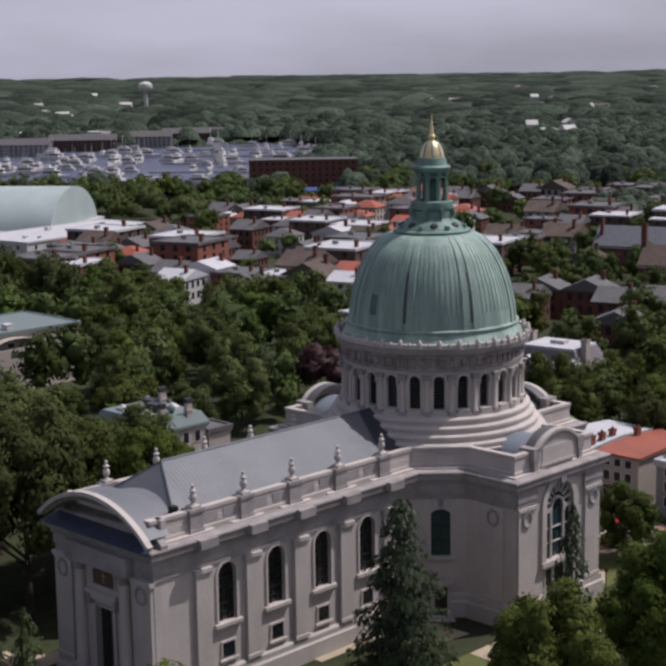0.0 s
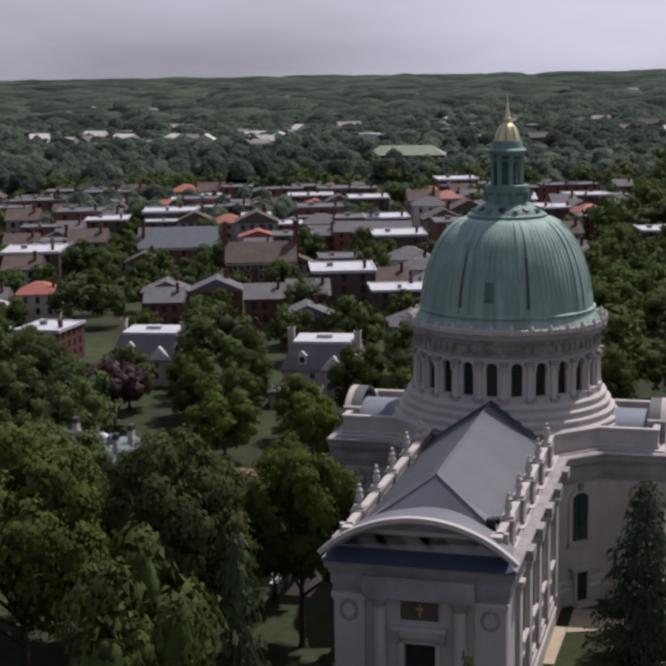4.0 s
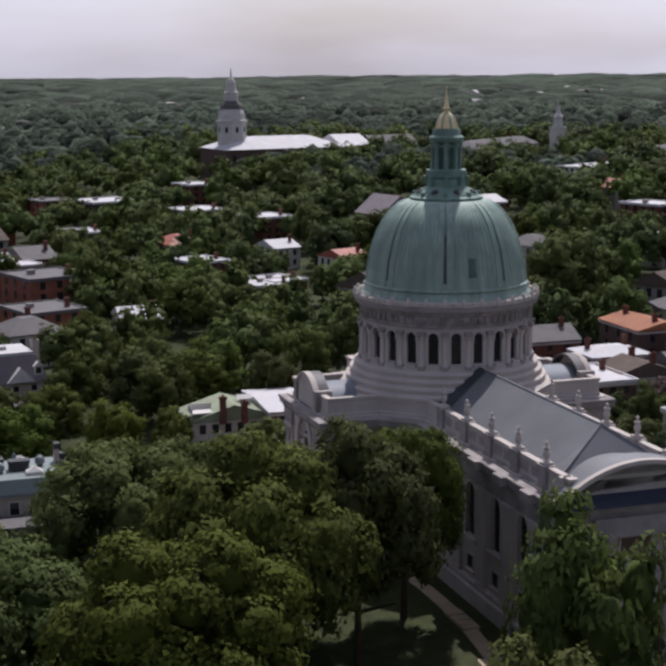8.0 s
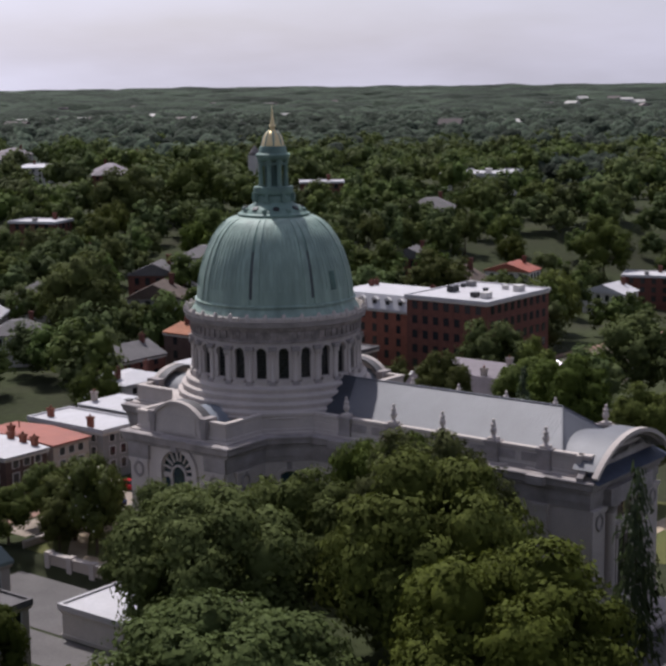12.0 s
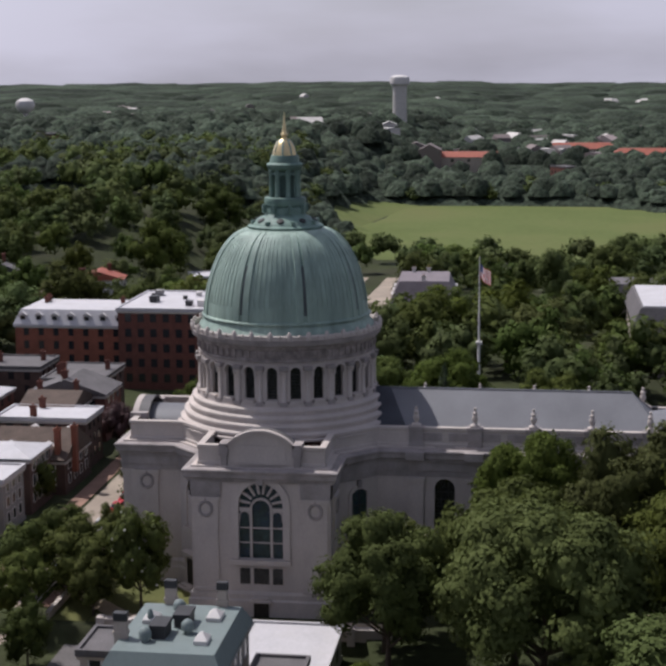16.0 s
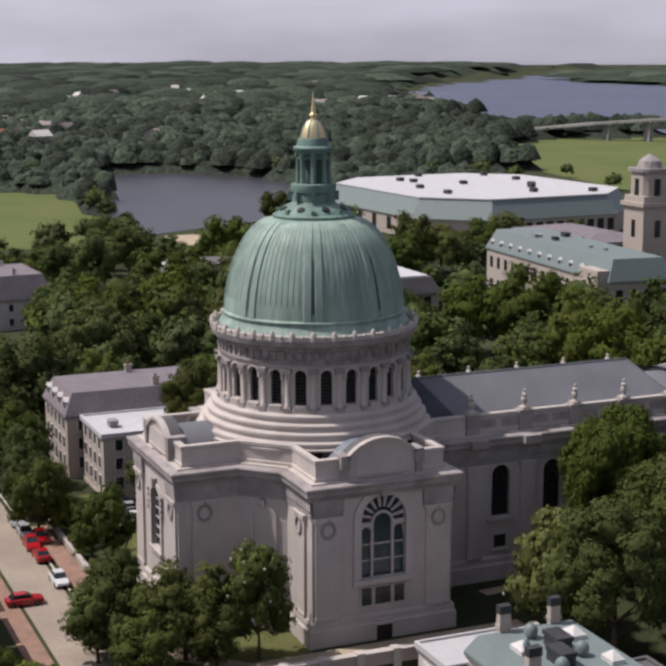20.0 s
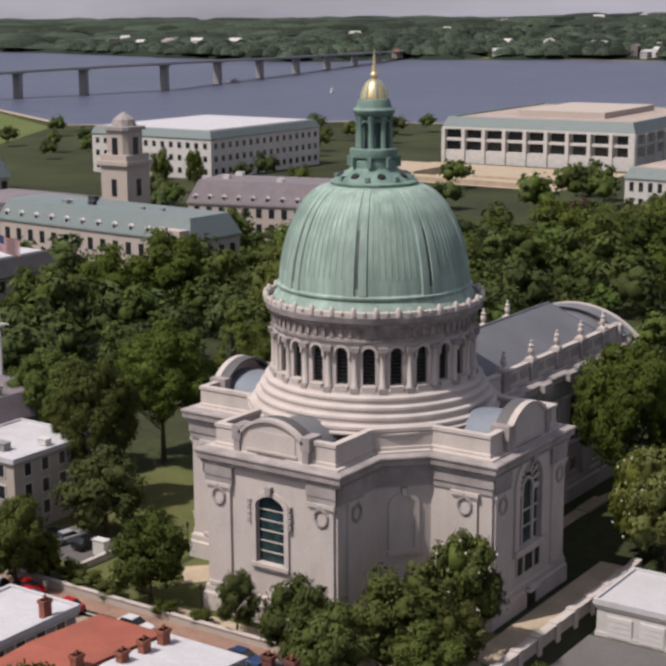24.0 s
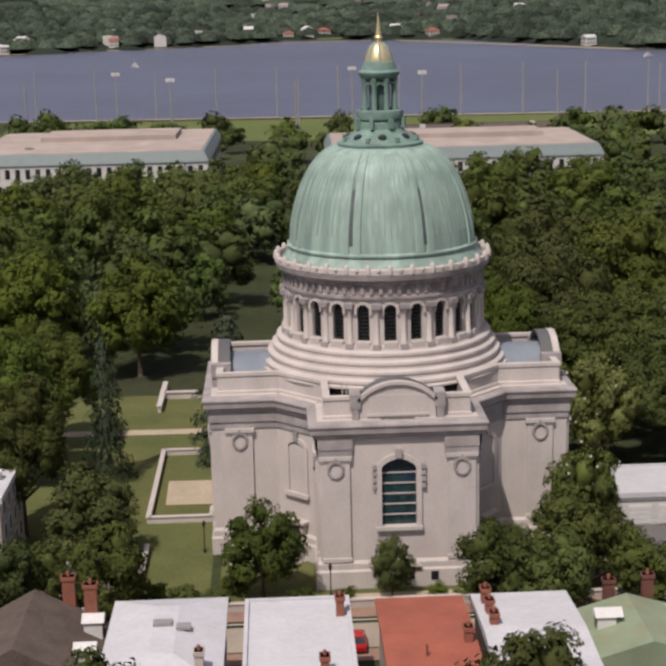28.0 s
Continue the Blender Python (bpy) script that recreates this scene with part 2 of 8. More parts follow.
# ---- the chapel ----
A, F, D, N, NF = 8.3, 19.6, 12.4, 8.1, 51.6
OUT = [(-A, -F), (A, -F), (A, -D), (D, -A), (F, -A), (F, A), (D, A), (N, 12.6), (N, NF), (-N, NF), (-N, 12.6), (-D, A), (-F, A), (-F, -A), (-D, -A), (-A, -D)]
chapel = thing("chapel", "pale granite domed chapel with a green copper dome and long nave", "church")


def seg_frame(i):
    """Local frame of one side of the outline: x along it, y inwards, z up; and its length."""
    a, b = Vector(OUT[i]), Vector(OUT[(i + 1) % len(OUT)])
    e = (b - a).normalized()
    return Matrix(((e.x, -e.y, 0, a.x), (e.y, e.x, 0, a.y), (0, 0, 1, 0), (0, 0, 0, 1))), (b - a).length


def arch_line(c, w, zb, zt, rise, n=12):
    """Points of an opening from its lower left, over the top, to its lower right, in (u, z)."""
    h, pts = w / 2, [(c - w / 2, zb)]
    if rise <= 0:
        return pts + [(c - h, zt), (c + h, zt), (c + h, zb)]
    r = (h * h + rise * rise) / (2 * rise)
    half = math.asin(min(1.0, h / r)) if rise <= h else math.pi / 2
    for k in range(n + 1):
        a = -half + 2 * half * k / n
        pts.append((c + r * math.sin(a), zt - r + r * math.cos(a)))
    return pts + [(c + h, zb)]


def wall_geo(length, z0, z1, thick, holes, start=0.0):
    """A wall with openings (centre, width, bottom, top, rise of the arch) cut through it."""
    g, u = Geo(), start
    for c, w, zb, zt, rise in sorted(holes):
        g.box(u, c - w / 2, 0, thick, z0, z1)
        if zb > z0:
            g.box(c - w / 2, c + w / 2, 0, thick, z0, zb)
        line = arch_line(c, w, zb, zt, rise)[1:-1]
        for (ua, za), (ub, zc) in zip(line, line[1:]):
            if ub - ua < 1e-6:
                continue
            vs = [(ua, y, z) for y in (0, thick) for z in (za, z1)] + [(ub, y, z) for y in (0, thick) for z in (zc, z1)]
            g.add(vs, [(0, 4, 5, 1), (2, 3, 7, 6), (0, 2, 6, 4)])
        u = c + w / 2
    g.box(u, length, 0, thick, z0, z1)
    return g


def band(g, line, wide, y0, y1):
    """A strip of the given width laid along a line in the wall's face, on its outer side."""
    pts = [Vector(p) for p in line]
    offs = []
    for i, p in enumerate(pts):
        e = (pts[min(i + 1, len(pts) - 1)] - pts[max(i - 1, 0)]).normalized()
        offs.append(p + Vector((-e.y, e.x)) * wide)
    loops = [[(p.x, y0, p.y), (q.x, y0, q.y), (q.x, y1, q.y), (p.x, y1, p.y)] for p, q in zip(pts, offs)]
    return g.loft(loops, True, True)


def pane_geo(line, y):
    cx = sum(p[0] for p in line) / len(line)
    return Geo().add([(u, y, z) for u, z in line], [tuple(range(len(line)))]) if cx is not None else None


def window(m, hole, glass=GLASS_D, frame=0.28, sill=True, bars=(0, 0), bar_mat=IRON, name="window", recess=0.42, proud=0.14):
    """One window of a wall: its opening's lining, frame, glass, bars and sill."""
    c, w, zb, zt, rise = hole
    line = arch_line(c, w, zb, zt, rise)
    win = part(name, band(Geo(), line, frame, -proud, 0.1), STONE, chapel, m=m)
    part("pane", pane_geo(line, recess), glass, win)
    g = Geo()
    nv, nh = bars
    for k in range(nv):
        u = c - w / 2 + w * (k + 1) / (nv + 1)
        g.box(u - 0.05, u + 0.05, recess - 0.1, recess - 0.02, zb, zt - (rise * 0.25 if rise else 0))
    for k in range(nh):
        z = zb + (zt - rise - zb) * (k + 1) / (nh + 0.6)
        g.box(c - w / 2, c + w / 2, recess - 0.12, recess - 0.03, z - 0.06, z + 0.06)
    if nv or nh:
        part("glazing_bar", g, bar_mat, win)
    if sill:
        part("sill", Geo().box(c - w / 2 - 0.6, c + w / 2 + 0.6, -0.45, 0.1, zb - 0.42, zb - 0.02).box(c - w / 2 - 0.45, c + w / 2 + 0.45, -0.3, 0.05, zb - 0.7, zb - 0.42), STONE, win)
    return win


def pilaster(m, u0, u1, z0, z1, d=0.28, cap=0.7):
    prof = [(0.08, z0), (0.08, z0 + 0.4), (0.0, z0 + 0.48), (0.0, z1 - cap), (0.1, z1 - cap + 0.03), (0.1, z1 - cap * 0.65), (0.22, z1 - cap * 0.6), (0.22, z1)]
    g = Geo().loft([[(u0 - e, -d - e, z), (u1 + e, -d - e, z), (u1 + e, 0.02, z), (u0 - e, 0.02, z)] for e, z in prof], True, True)
    return part("pilaster", g, STONE, chapel, m=m)


def wreath(m, u, z, r=0.72):
    g = Geo()
    loops = []
    for i in range(20):
        a = 2 * math.pi * i / 20
        rr = r + 0.05 * (i % 2)
        loops.append([(u + (rr + 0.17 * math.cos(b)) * math.cos(a), -0.12 + 0.13 * math.sin(b), z + 1.15 * (rr + 0.17 * math.cos(b)) * math.sin(a)) for b in [k * math.pi / 3 for k in range(6)]])
    g.loft(loops + [loops[0]], True)
    g.box(u - 0.12, u + 0.12, -0.26, 0.02, z + 1.15 * r, z + 1.15 * r + 0.5)
    return part("wreath", g, STONE_D, chapel, "carved stone wreath", m=m)


Z_ARCH, Z_CORN = 14.5, 17.9
S_HOLE = (A, 3.6, 6.7, 14.0, 0.95)
E_HOLE = (A, 5.3, 7.0, 16.3, 2.65)
LOW = [(A - 1.95, 1.25, 3.9, 5.9, 0), (A, 1.9, 3.9, 5.9, 0), (A + 1.95, 1.25, 3.9, 5.9, 0)]
NAVE_Y = [42.05, 35.05, 28.0, 20.85]
URN_Y = [45.5, 38.6, 31.55, 24.45, 17.26]
holes = {i: [] for i in range(16)}
holes[0] = [S_HOLE]
holes[4] = holes[12] = [E_HOLE]
n_len = NF - 12.6
holes[7] = [(y - 12.6, 2.5, 7.9, 14.3, 1.25) for y in NAVE_Y]
holes[9] = [(NF - y, 2.5, 7.9, 14.3, 1.25) for y in NAVE_Y]
holes[8] = [(N, 2.95, 0.9, 9.95, 0)]
for i in range(16):
    m, length = seg_frame(i)
    part("wall", wall_geo(length, -0.5, 18.2, 0.9, holes[i], 0.9 if i in (0, 1, 4, 5, 8, 9, 12, 13) else 0.0).welded(), STONE, chapel, m=m)

# plinth, entablature and parapet follow the outline
part("plinth", Geo().loft([[(x, y, z) for x, y in grow(OUT, d)] for d, z in ((0.5, -0.5), (0.5, 1.9), (0.32, 2.1), (0.32, 2.7), (0.12, 2.95), (-0.1, 3.0))]), STONE, chapel)
BODY = [p for p in OUT if p[1] < 12] + []
entab = [(-0.2, 14.5), (0.16, 14.52), (0.16, 15.2), (0.3, 15.25), (0.3, 16.35), (0.45, 16.4), (0.5, 16.75), (0.78, 16.95), (0.82, 17.4), (0.98, 17.75), (0.92, 17.9), (-0.4, 18.1)]
ent = Geo().loft([[(x, y, z) for x, y in grow(OUT, d)] for d, z in entab])
ent.f = [f for k, f in enumerate(ent.f) if not (k // 16 < 4 and k % 16 in (0, 4, 12))]
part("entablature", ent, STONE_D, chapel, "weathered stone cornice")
g = Geo()
for i in range(16):
    m, length = seg_frame(i)
    k = max(1, int(length / 0.6))
    for j in range(k):
        u = length * (j + 0.5) / k
        g.join(Geo().box(u - 0.13, u + 0.13, -0.6, -0.42, 16.6, 16.93), m)
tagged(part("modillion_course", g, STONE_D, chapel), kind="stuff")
PAR = grow(OUT, -0.75)
for k in range(len(PAR)):
    if abs(PAR[k][1]) > 40:
        PAR[k] = (PAR[k][0], 51.2)
par_in = grow(PAR, -0.55)
prof = [(PAR, 0.0, 17.8), (PAR, 0.12, 17.9), (PAR, 0.12, 18.5), (PAR, 0.0, 18.6), (PAR, 0.0, 20.1), (PAR, 0.12, 20.2), (PAR, 0.12, 20.55), (PAR, -0.66, 20.55), (PAR, -0.66, 20.2), (PAR, -0.5, 20.1), (PAR, -0.5, 17.8)]
part("parapet", Geo().loft([[(x, y, z) for x, y in grow(o, d)] for o, d, z in prof]), STONE, chapel)

# roof deck within the parapet
part("roof_deck", Geo().prism(grow(OUT, -1.1), 17.6, 18.05), RUST_SHADOW, chapel, "rust-brown flat roof within the parapet")

# fronts of the three arms
for i in (0, 4, 12):
    m, length = seg_frame(i)
    for s in (-1, 1):
        u = A + s * 6.53
        pilaster(m, u - 1.45, u + 1.45, 2.95, 14.5)
        wreath(m @ pose(0, -0.25, 0), u, 13.05)
        part("architrave", Geo().box(u - 1.75, u + 1.75, -0.34, 0.05, 14.5, 15.2).box(u - 1.8, u + 1.8, -0.42, 0.05, 15.2, 16.4), STONE_D, chapel, m=m)
    if i == 0:
        win = window(m, S_HOLE, GLASS_T, 0.55, True, (0, 5), STONE, proud=0.25)
        g = Geo()
        for s in (-1, 1):
            for z in (13.2, 12.5, 11.8, 11.1):
                part("carving", Geo().box(A + s * 2.55 - 0.2, A + s * 2.55 + 0.2, -0.4, -0.05, z - 0.22, z + 0.22), STONE_D, win)
        part("keystone", Geo().box(A - 0.35, A + 0.35, -0.6, 0.05, 14.2, 15.1), STONE_D, win)
        hood = thing("hood", "", "")
        hood.parent = chapel
        tagged(hood, "small stone pediment over a basement window")
        part("pediment", Geo().add([(A - 0.7, -0.9, 2.4), (A + 2.2, -0.9, 2.4), (A + 0.75, -0.9, 3.15), (A - 0.7, 0, 2.4), (A + 2.2, 0, 2.4), (A + 0.75, 0, 3.15)], [(0, 1, 2), (0, 2, 5, 3), (1, 4, 5, 2), (0, 3, 4, 1)]), STONE, hood, m=m)
        part("basement_pane", Geo().box(A, A + 1.5, -0.56, -0.4, 0.9, 2.3), GLASS_D, hood, m=m)
        part("basement_window", Geo().box(A + 3.2, A + 4.0, -0.53, -0.4, 0.7, 1.7), GLASS_D, chapel, m=m)
    else:
        win = window(m, E_HOLE, GLASS_T, 0.85, False, (0, 0), STONE, proud=0.3)
        g, c, zs = Geo(), A, 13.05
        for s in (-1, 1):
            g.box(c + s * 1.22 - 0.14, c + s * 1.22 + 0.14, 0.12, 0.4, 7.0, zs)
            for k in range(4):
                a = math.radians(10 + 24 * k) * s
                g.tube((c + 1.3 * math.sin(a), 0.28, zs + 0.5 + 1.3 * math.cos(a)), (c + 2.62 * math.sin(a), 0.28, zs + 0.6 + 2.62 * math.cos(a)), 0.15, 0.2, 6)
            band(g, arch_line(c + s * 1.95, 1.1, 11.6, 12.7, 0.5), 0.14, 0.12, 0.4)
            g.box(c + s * 1.98 - 0.66, c + s * 1.98 + 0.66, 0.1, 0.4, 12.75, 13.2)
        band(g, arch_line(c, 2.16, zs - 0.2, zs + 1.1, 1.08), 0.26, 0.1, 0.4)
        for z in (8.9, 10.7):
            g.box(c - 2.6, c + 2.6, 0.25, 0.4, z - 0.07, z + 0.07)
        part("mullion", g, STONE, win)
        part("keystone", Geo().box(A - 0.45, A + 0.45, -0.75, 0.05, 16.2, 17.2), STONE_D, win)
        part("sill", Geo().box(A - 3.6, A + 3.6, -0.5, 0.05, 6.35, 6.95), STONE, win)
        for h in LOW:
            lw = part("basement_window", band(Geo(), arch_line(*h), 0.22, -0.12, 0.05), STONE, chapel, m=m)
            part("pane", pane_geo(arch_line(*h), -0.03), GLASS_D, lw)
        door = part("side_door", Geo().box(A - 0.9, A + 0.9, -0.6, -0.45, 0.0, 1.9), BRONZE, chapel, m=m)
        part("hood", Geo().box(A - 1.3, A + 1.3, -1.1, -0.4, 1.9, 2.15).box(A - 1.0, A + 1.0, -0.95, -0.4, 2.15, 2.45), STONE, door)
    # curved attic over the front
    g, r, cx = Geo(), 5.2, A
    pts = [(cx - 7.2, 19.6), (cx - 4.6, 19.6), (cx - 4.6, 20.6)]
    arc = [(cx + r * math.sin(a), (21.85 if i == 0 else 22.25) - r + r * math.cos(a)) for a in [math.radians(-49 + 98 * k / 14) for k in range(15)]]
    front = [(cx - 3.95, 20.3)] + arc + [(cx + 3.95, 20.3)]
    body = [(u, z) for u, z in arc]
    g.loft([[(u, 0.3, z) for u, z in body] + [(cx + 3.93, 0.3, 18.2), (cx - 3.93, 0.3, 18.2)], [(u, 0.9, z) for u, z in body] + [(cx + 3.93, 0.9, 18.2), (cx - 3.93, 0.9, 18.2)]], True, True)
    att = part("attic", g, STONE, chapel, m=m)
    part("attic_cornice", band(Geo(), arc, 0.32, 0.0, 0.75), STONE, att)
    part("attic_cladding", band(Geo(), arc, 0.28, 0.75, 2.1), LEAD_B, att, "dark grey metal behind the attic")
    for s in (-1, 1):
        part("console", Geo().box(cx + s * 4.35 - 0.55, cx + s * 4.35 + 0.55, 0.0, 2.2, 19.4, 20.9).box(cx + s * 4.35 - 0.35, cx + s * 4.35 + 0.35, 0.05, 1.2, 18.2, 19.4), STONE_D, att)
    part("attic_panel", Geo().box(cx - 3.0, cx + 3.0, 0.22, 0.34, 18.75, 20.7).box(cx - 3.2, cx + 3.2, 0.14, 0.34, 18.5, 18.75), STONE, att)
    # barrel roof behind the attic
    vault = [(cx + 4.4 * math.sin(a), 17.6 + 3.5 * math.cos(a)) for a in [math.radians(-84 + 168 * k / 20) for k in range(21)]]
    part("vault_roof", Geo().loft([[(u, y, z) for u, z in vault] for y in (0.9, 4.0, 6.5, 9.0)], False), BLUE_R if i else LEAD, chapel, "grey metal barrel roof", smooth=True, m=m)

# flank pilasters and wreaths beside the diagonals
for i, us in ((1, 5.9), (15, None), (3, 4.2), (5, 3.0), (11, 4.2), (13, 3.0), (15, 1.3)):
    m, length = seg_frame(i)
    if us:
        u = us if i in (3, 11) else length - us if i in (1,) else us
        u = {1: 3.0, 3: 4.2, 5: 3.0, 11: 4.2, 13: 3.0, 15: 4.2}[i]
        pilaster(m, u - 1.4, u + 1.4, 2.95, 14.5)
        wreath(m @ pose(0, -0.25, 0), u, 13.05)
for i in (2, 6, 10, 14):
    m, length = seg_frame(i)
    c = length / 2
    line = arch_line(c, 2.3, 7.6, 13.3, 0.5)
    niche = part("blind_window", band(Geo(), line, 0.5, -0.2, 0.05), STONE, chapel, "blind window with a moulded stone frame", m=m)
    part("panel", pane_geo(arch_line(c, 2.3, 7.6, 13.3, 0.5), -0.03), STONE if i in (2, 14) else GLASS_T, niche)
    if i not in (2, 14):
        part("glazing_bar", Geo().box(c - 0.05, c + 0.05, -0.09, -0.03, 7.6, 13.2).box(c - 1.15, c + 1.15, -0.09, -0.03, 9.4, 9.5).box(c - 1.15, c + 1.15, -0.09, -0.03, 11.2, 11.3), IRON, niche)
    part("keystone", Geo().box(c - 0.3, c + 0.3, -0.35, 0.0, 13.5, 14.4), STONE_D, niche)
    part("sill", Geo().box(c - 1.8, c + 1.8, -0.45, 0.05, 7.1, 7.55), STONE, niche)
    dr = part("side_door", Geo().box(c - 0.75, c + 0.75, -0.58, -0.4, 0.4, 3.6), BRONZE, chapel, "dark bronze side door", m=m)
    part("hood", Geo().box(c - 1.5, c + 1.5, -1.0, 0.0, 4.2, 4.5).box(c - 1.2, c + 1.2, -0.8, 0.0, 3.9, 4.2), STONE, dr)
    part("door_surround", Geo().box(c - 1.15, c - 0.75, -0.7, 0.0, 0.0, 3.9).box(c + 0.75, c + 1.15, -0.7, 0.0, 0.0, 3.9), STONE, dr)
    part("step", Geo().box(c - 1.6, c + 1.6, -1.9, -0.4, -0.4, 0.2).box(c - 1.3, c + 1.3, -1.4, -0.4, 0.2, 0.4), STONE, dr)

# nave flanks
urn_geo = Geo().box(-0.55, 0.55, -0.55, 0.55, 0, 0.28).turn([(0.42, 0.28), (0.36, 0.4), (0.2, 0.5), (0.2, 0.62), (0.33, 0.8), (0.4, 1.1), (0.36, 1.35), (0.24, 1.5), (0.22, 1.6), (0.34, 1.7), (0.36, 1.8), (0.2, 1.95), (0.13, 2.1), (0.2, 2.25), (0.17, 2.38), (0.04, 2.48)], 10)
urn_mesh = urn_geo.mesh("urn", STONE, True)
for i in (7, 9):
    m, length = seg_frame(i)
    for h in holes[i]:
        window(m, h, GLASS_D, 0.3, True, (2, 5))
        c = h[0]
        lw = part("basement_window", band(Geo(), arch_line(c, 1.7, 4.0, 5.6, 0), 0.25, -0.14, 0.05), STONE, chapel, m=m)
        part("pane", Geo().box(c - 0.85, c + 0.85, -0.04, 0.02, 4.0, 5.6), GLASS_D, lw)
        part("sill", Geo().box(c - 1.25, c + 1.25, -0.3, 0.02, 3.55, 3.8), STONE, lw)
    for y in URN_Y:
        u = y - 12.6 if i == 7 else NF - y
        pilaster(m, u - 0.95, u + 0.95, 2.95, 14.5, 0.4)
        part("pier", Geo().box(u - 0.85, u + 0.85, 0.35, 1.5, 17.9, 20.62).box(u - 0.98, u + 0.98, 0.22, 1.62, 20.3, 20.66).box(u - 0.95, u + 0.95, 0.25, 1.6, 17.9, 18.5), STONE_D, chapel, m=m)
        part("urn", urn_mesh, STONE, chapel, m=m @ pose(u, 0.92, 20.66))
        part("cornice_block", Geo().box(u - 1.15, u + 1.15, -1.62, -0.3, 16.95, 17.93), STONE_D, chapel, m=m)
    for a, b in zip(URN_Y, URN_Y[1:]):
        u = (a + b) / 2
        u = u - 12.6 if i == 7 else NF - u
        for du in (-1.6, 1.6):
            part("parapet_panel", Geo().box(u + du - 1.2, u + du + 1.2, 0.66, 0.8, 18.85, 19.85), STONE_D, chapel, m=m)

# nave roof: gable with a hip towards the entrance, and the low curved roof behind the front
rz, ez, hw, y0 = 23.9, 19.3, 7.0, 10.5
g = Geo().add([(-hw, y0, ez), (hw, y0, ez), (hw, 47.6, ez), (-hw, 47.6, ez), (0, y0, rz), (0, 43.6, rz)], [(1, 2, 5, 4), (3, 0, 4, 5), (2, 3, 5), (0, 1, 4), (0, 3, 2, 1)])
roof = part("nave_roof", g, LEAD, chapel, "grey standing-seam metal roof")
g = Geo()
for k in range(66):
    y = 12.0 + k * 0.5
    for s in (-1, 1):
        yt = min(y, 43.4)
        d = Vector((s * hw, 0, ez - rz)).normalized()
        nrm = Vector((s * (rz - ez), 0, hw)).normalized()
        a, b = Vector((0, y, rz)), Vector((s * hw, y, ez))
        if y > 43.6:
            f = (y - 43.6) / 4.0
            a = Vector((s * hw * f, y, rz + (ez - rz) * f))
        p = [a - Vector((0, 0.02, 0)), a + Vector((0, 0.02, 0)), b + Vector((0, 0.02, 0)), b - Vector((0, 0.02, 0))]
        g.add([tuple(q) for q in p] + [tuple(q + nrm * 0.028) for q in p], [(4, 5, 6, 7), (0, 3, 7, 4), (1, 5, 6, 2)])
part("seam", g, LEAD, roof)
part("ridge_cap", Geo().tube((0, 11, rz + 0.02), (0, 43.6, rz + 0.02), 0.14, n=6).tube((0, 43.6, rz), (hw, 47.6, ez + 0.03), 0.1, n=6).tube((0, 43.6, rz), (-hw, 47.6, ez + 0.03), 0.1, n=6), LEAD, roof)
part("roof_gutter", Geo().box(-7.4, -6.9, 12.4, 50.5, 18.05, 19.35).box(6.9, 7.4, 12.4, 50.5, 18.05, 19.35).box(-7.2, 7.2, 46.5, 50.6, 18.05, 19.2), STONE, roof)
R2 = 13.0
arc = [(R2 * math.sin(a), 22.0 - R2 + R2 * math.cos(a)) for a in [math.radians(-42.5 + 85 * k / 24) for k in range(25)]]
part("curved_roof", Geo().loft([[(x * 0.86, y, z * 1.0 - 0.35 - max(0, 47.5 - y) * 0.2) for x, z in arc[2:-2]] for y in (44.6, 46.2, 48.0, 51.5)], False), LEAD, chapel, "curved grey metal roof behind the front pediment", smooth=True)
# the drum's shadow on the nave roof, put in as a dark sheet
part("dark_saddle", Geo().add([(-6.6, 10.2, 19.7), (6.6, 10.2, 19.7), (0, 10.2, 24.15), (-6.6, 16.2, 19.62), (6.6, 16.2, 19.62), (0, 13.4, 24.05)], [(0, 3, 5, 2), (4, 1, 2, 5)]), LEAD_SHADOW, chapel, "dark sheet painting the drum's shadow on the nave roof")
part("roof_hatch", Geo().box(-6.2, -5.4, 46.6, 47.3, 20.0, 20.9).box(-6.7, -3.9, 44.2, 45.2, 19.8, 20.3), IRON, chapel)

# nave front: giant order, door, tablet and the curved pediment
m, length = seg_frame(8)
c = N
for s in (-1, 1):
    pilaster(m, c + s * 6.6 - 1.45, c + s * 6.6 + 1.45, 2.95, 14.5, 0.45)
    wreath(m @ pose(0, -0.4, 0), c + s * 6.6, 12.9)
    fc = part("front_column", Geo().turn([(0.78, 3.0), (0.8, 3.3), (0.68, 3.6), (0.66, 8.0), (0.58, 13.3), (0.62, 13.45)], 20, c + s * 3.75, -0.35), STONE, chapel, "round granite column beside the door", smooth=True, m=m)
    part("capital", Geo().turn([(0.6, 13.4), (0.66, 13.7), (0.82, 14.2), (0.85, 14.3)], 16, c + s * 3.75, -0.35).box(c + s * 3.75 - 0.85, c + s * 3.75 + 0.85, -1.15, 0.3, 14.28, 14.5), STONE_D, fc)
    part("pedestal", Geo().box(c + s * 3.75 - 0.95, c + s * 3.75 + 0.95, -1.25, 0.2, 0.5, 2.9).box(c + s * 3.75 - 1.05, c + s * 3.75 + 1.05, -1.35, 0.2, 2.75, 3.0), STONE, fc)
door = part("main_door", Geo().box(c - 1.45, c + 1.45, 0.5, 0.7, 0.9, 9.9), BRONZE, chapel, "tall dark bronze entrance doors", m=m)
g = Geo()
for k in range(6):
    for s in (-1, 1):
        g.box(c + s * 0.72 - 0.55, c + s * 0.72 + 0.55, 0.42, 0.5, 1.3 + k * 1.4, 2.4 + k * 1.4)
part("door_panel", g, BRONZE, door)
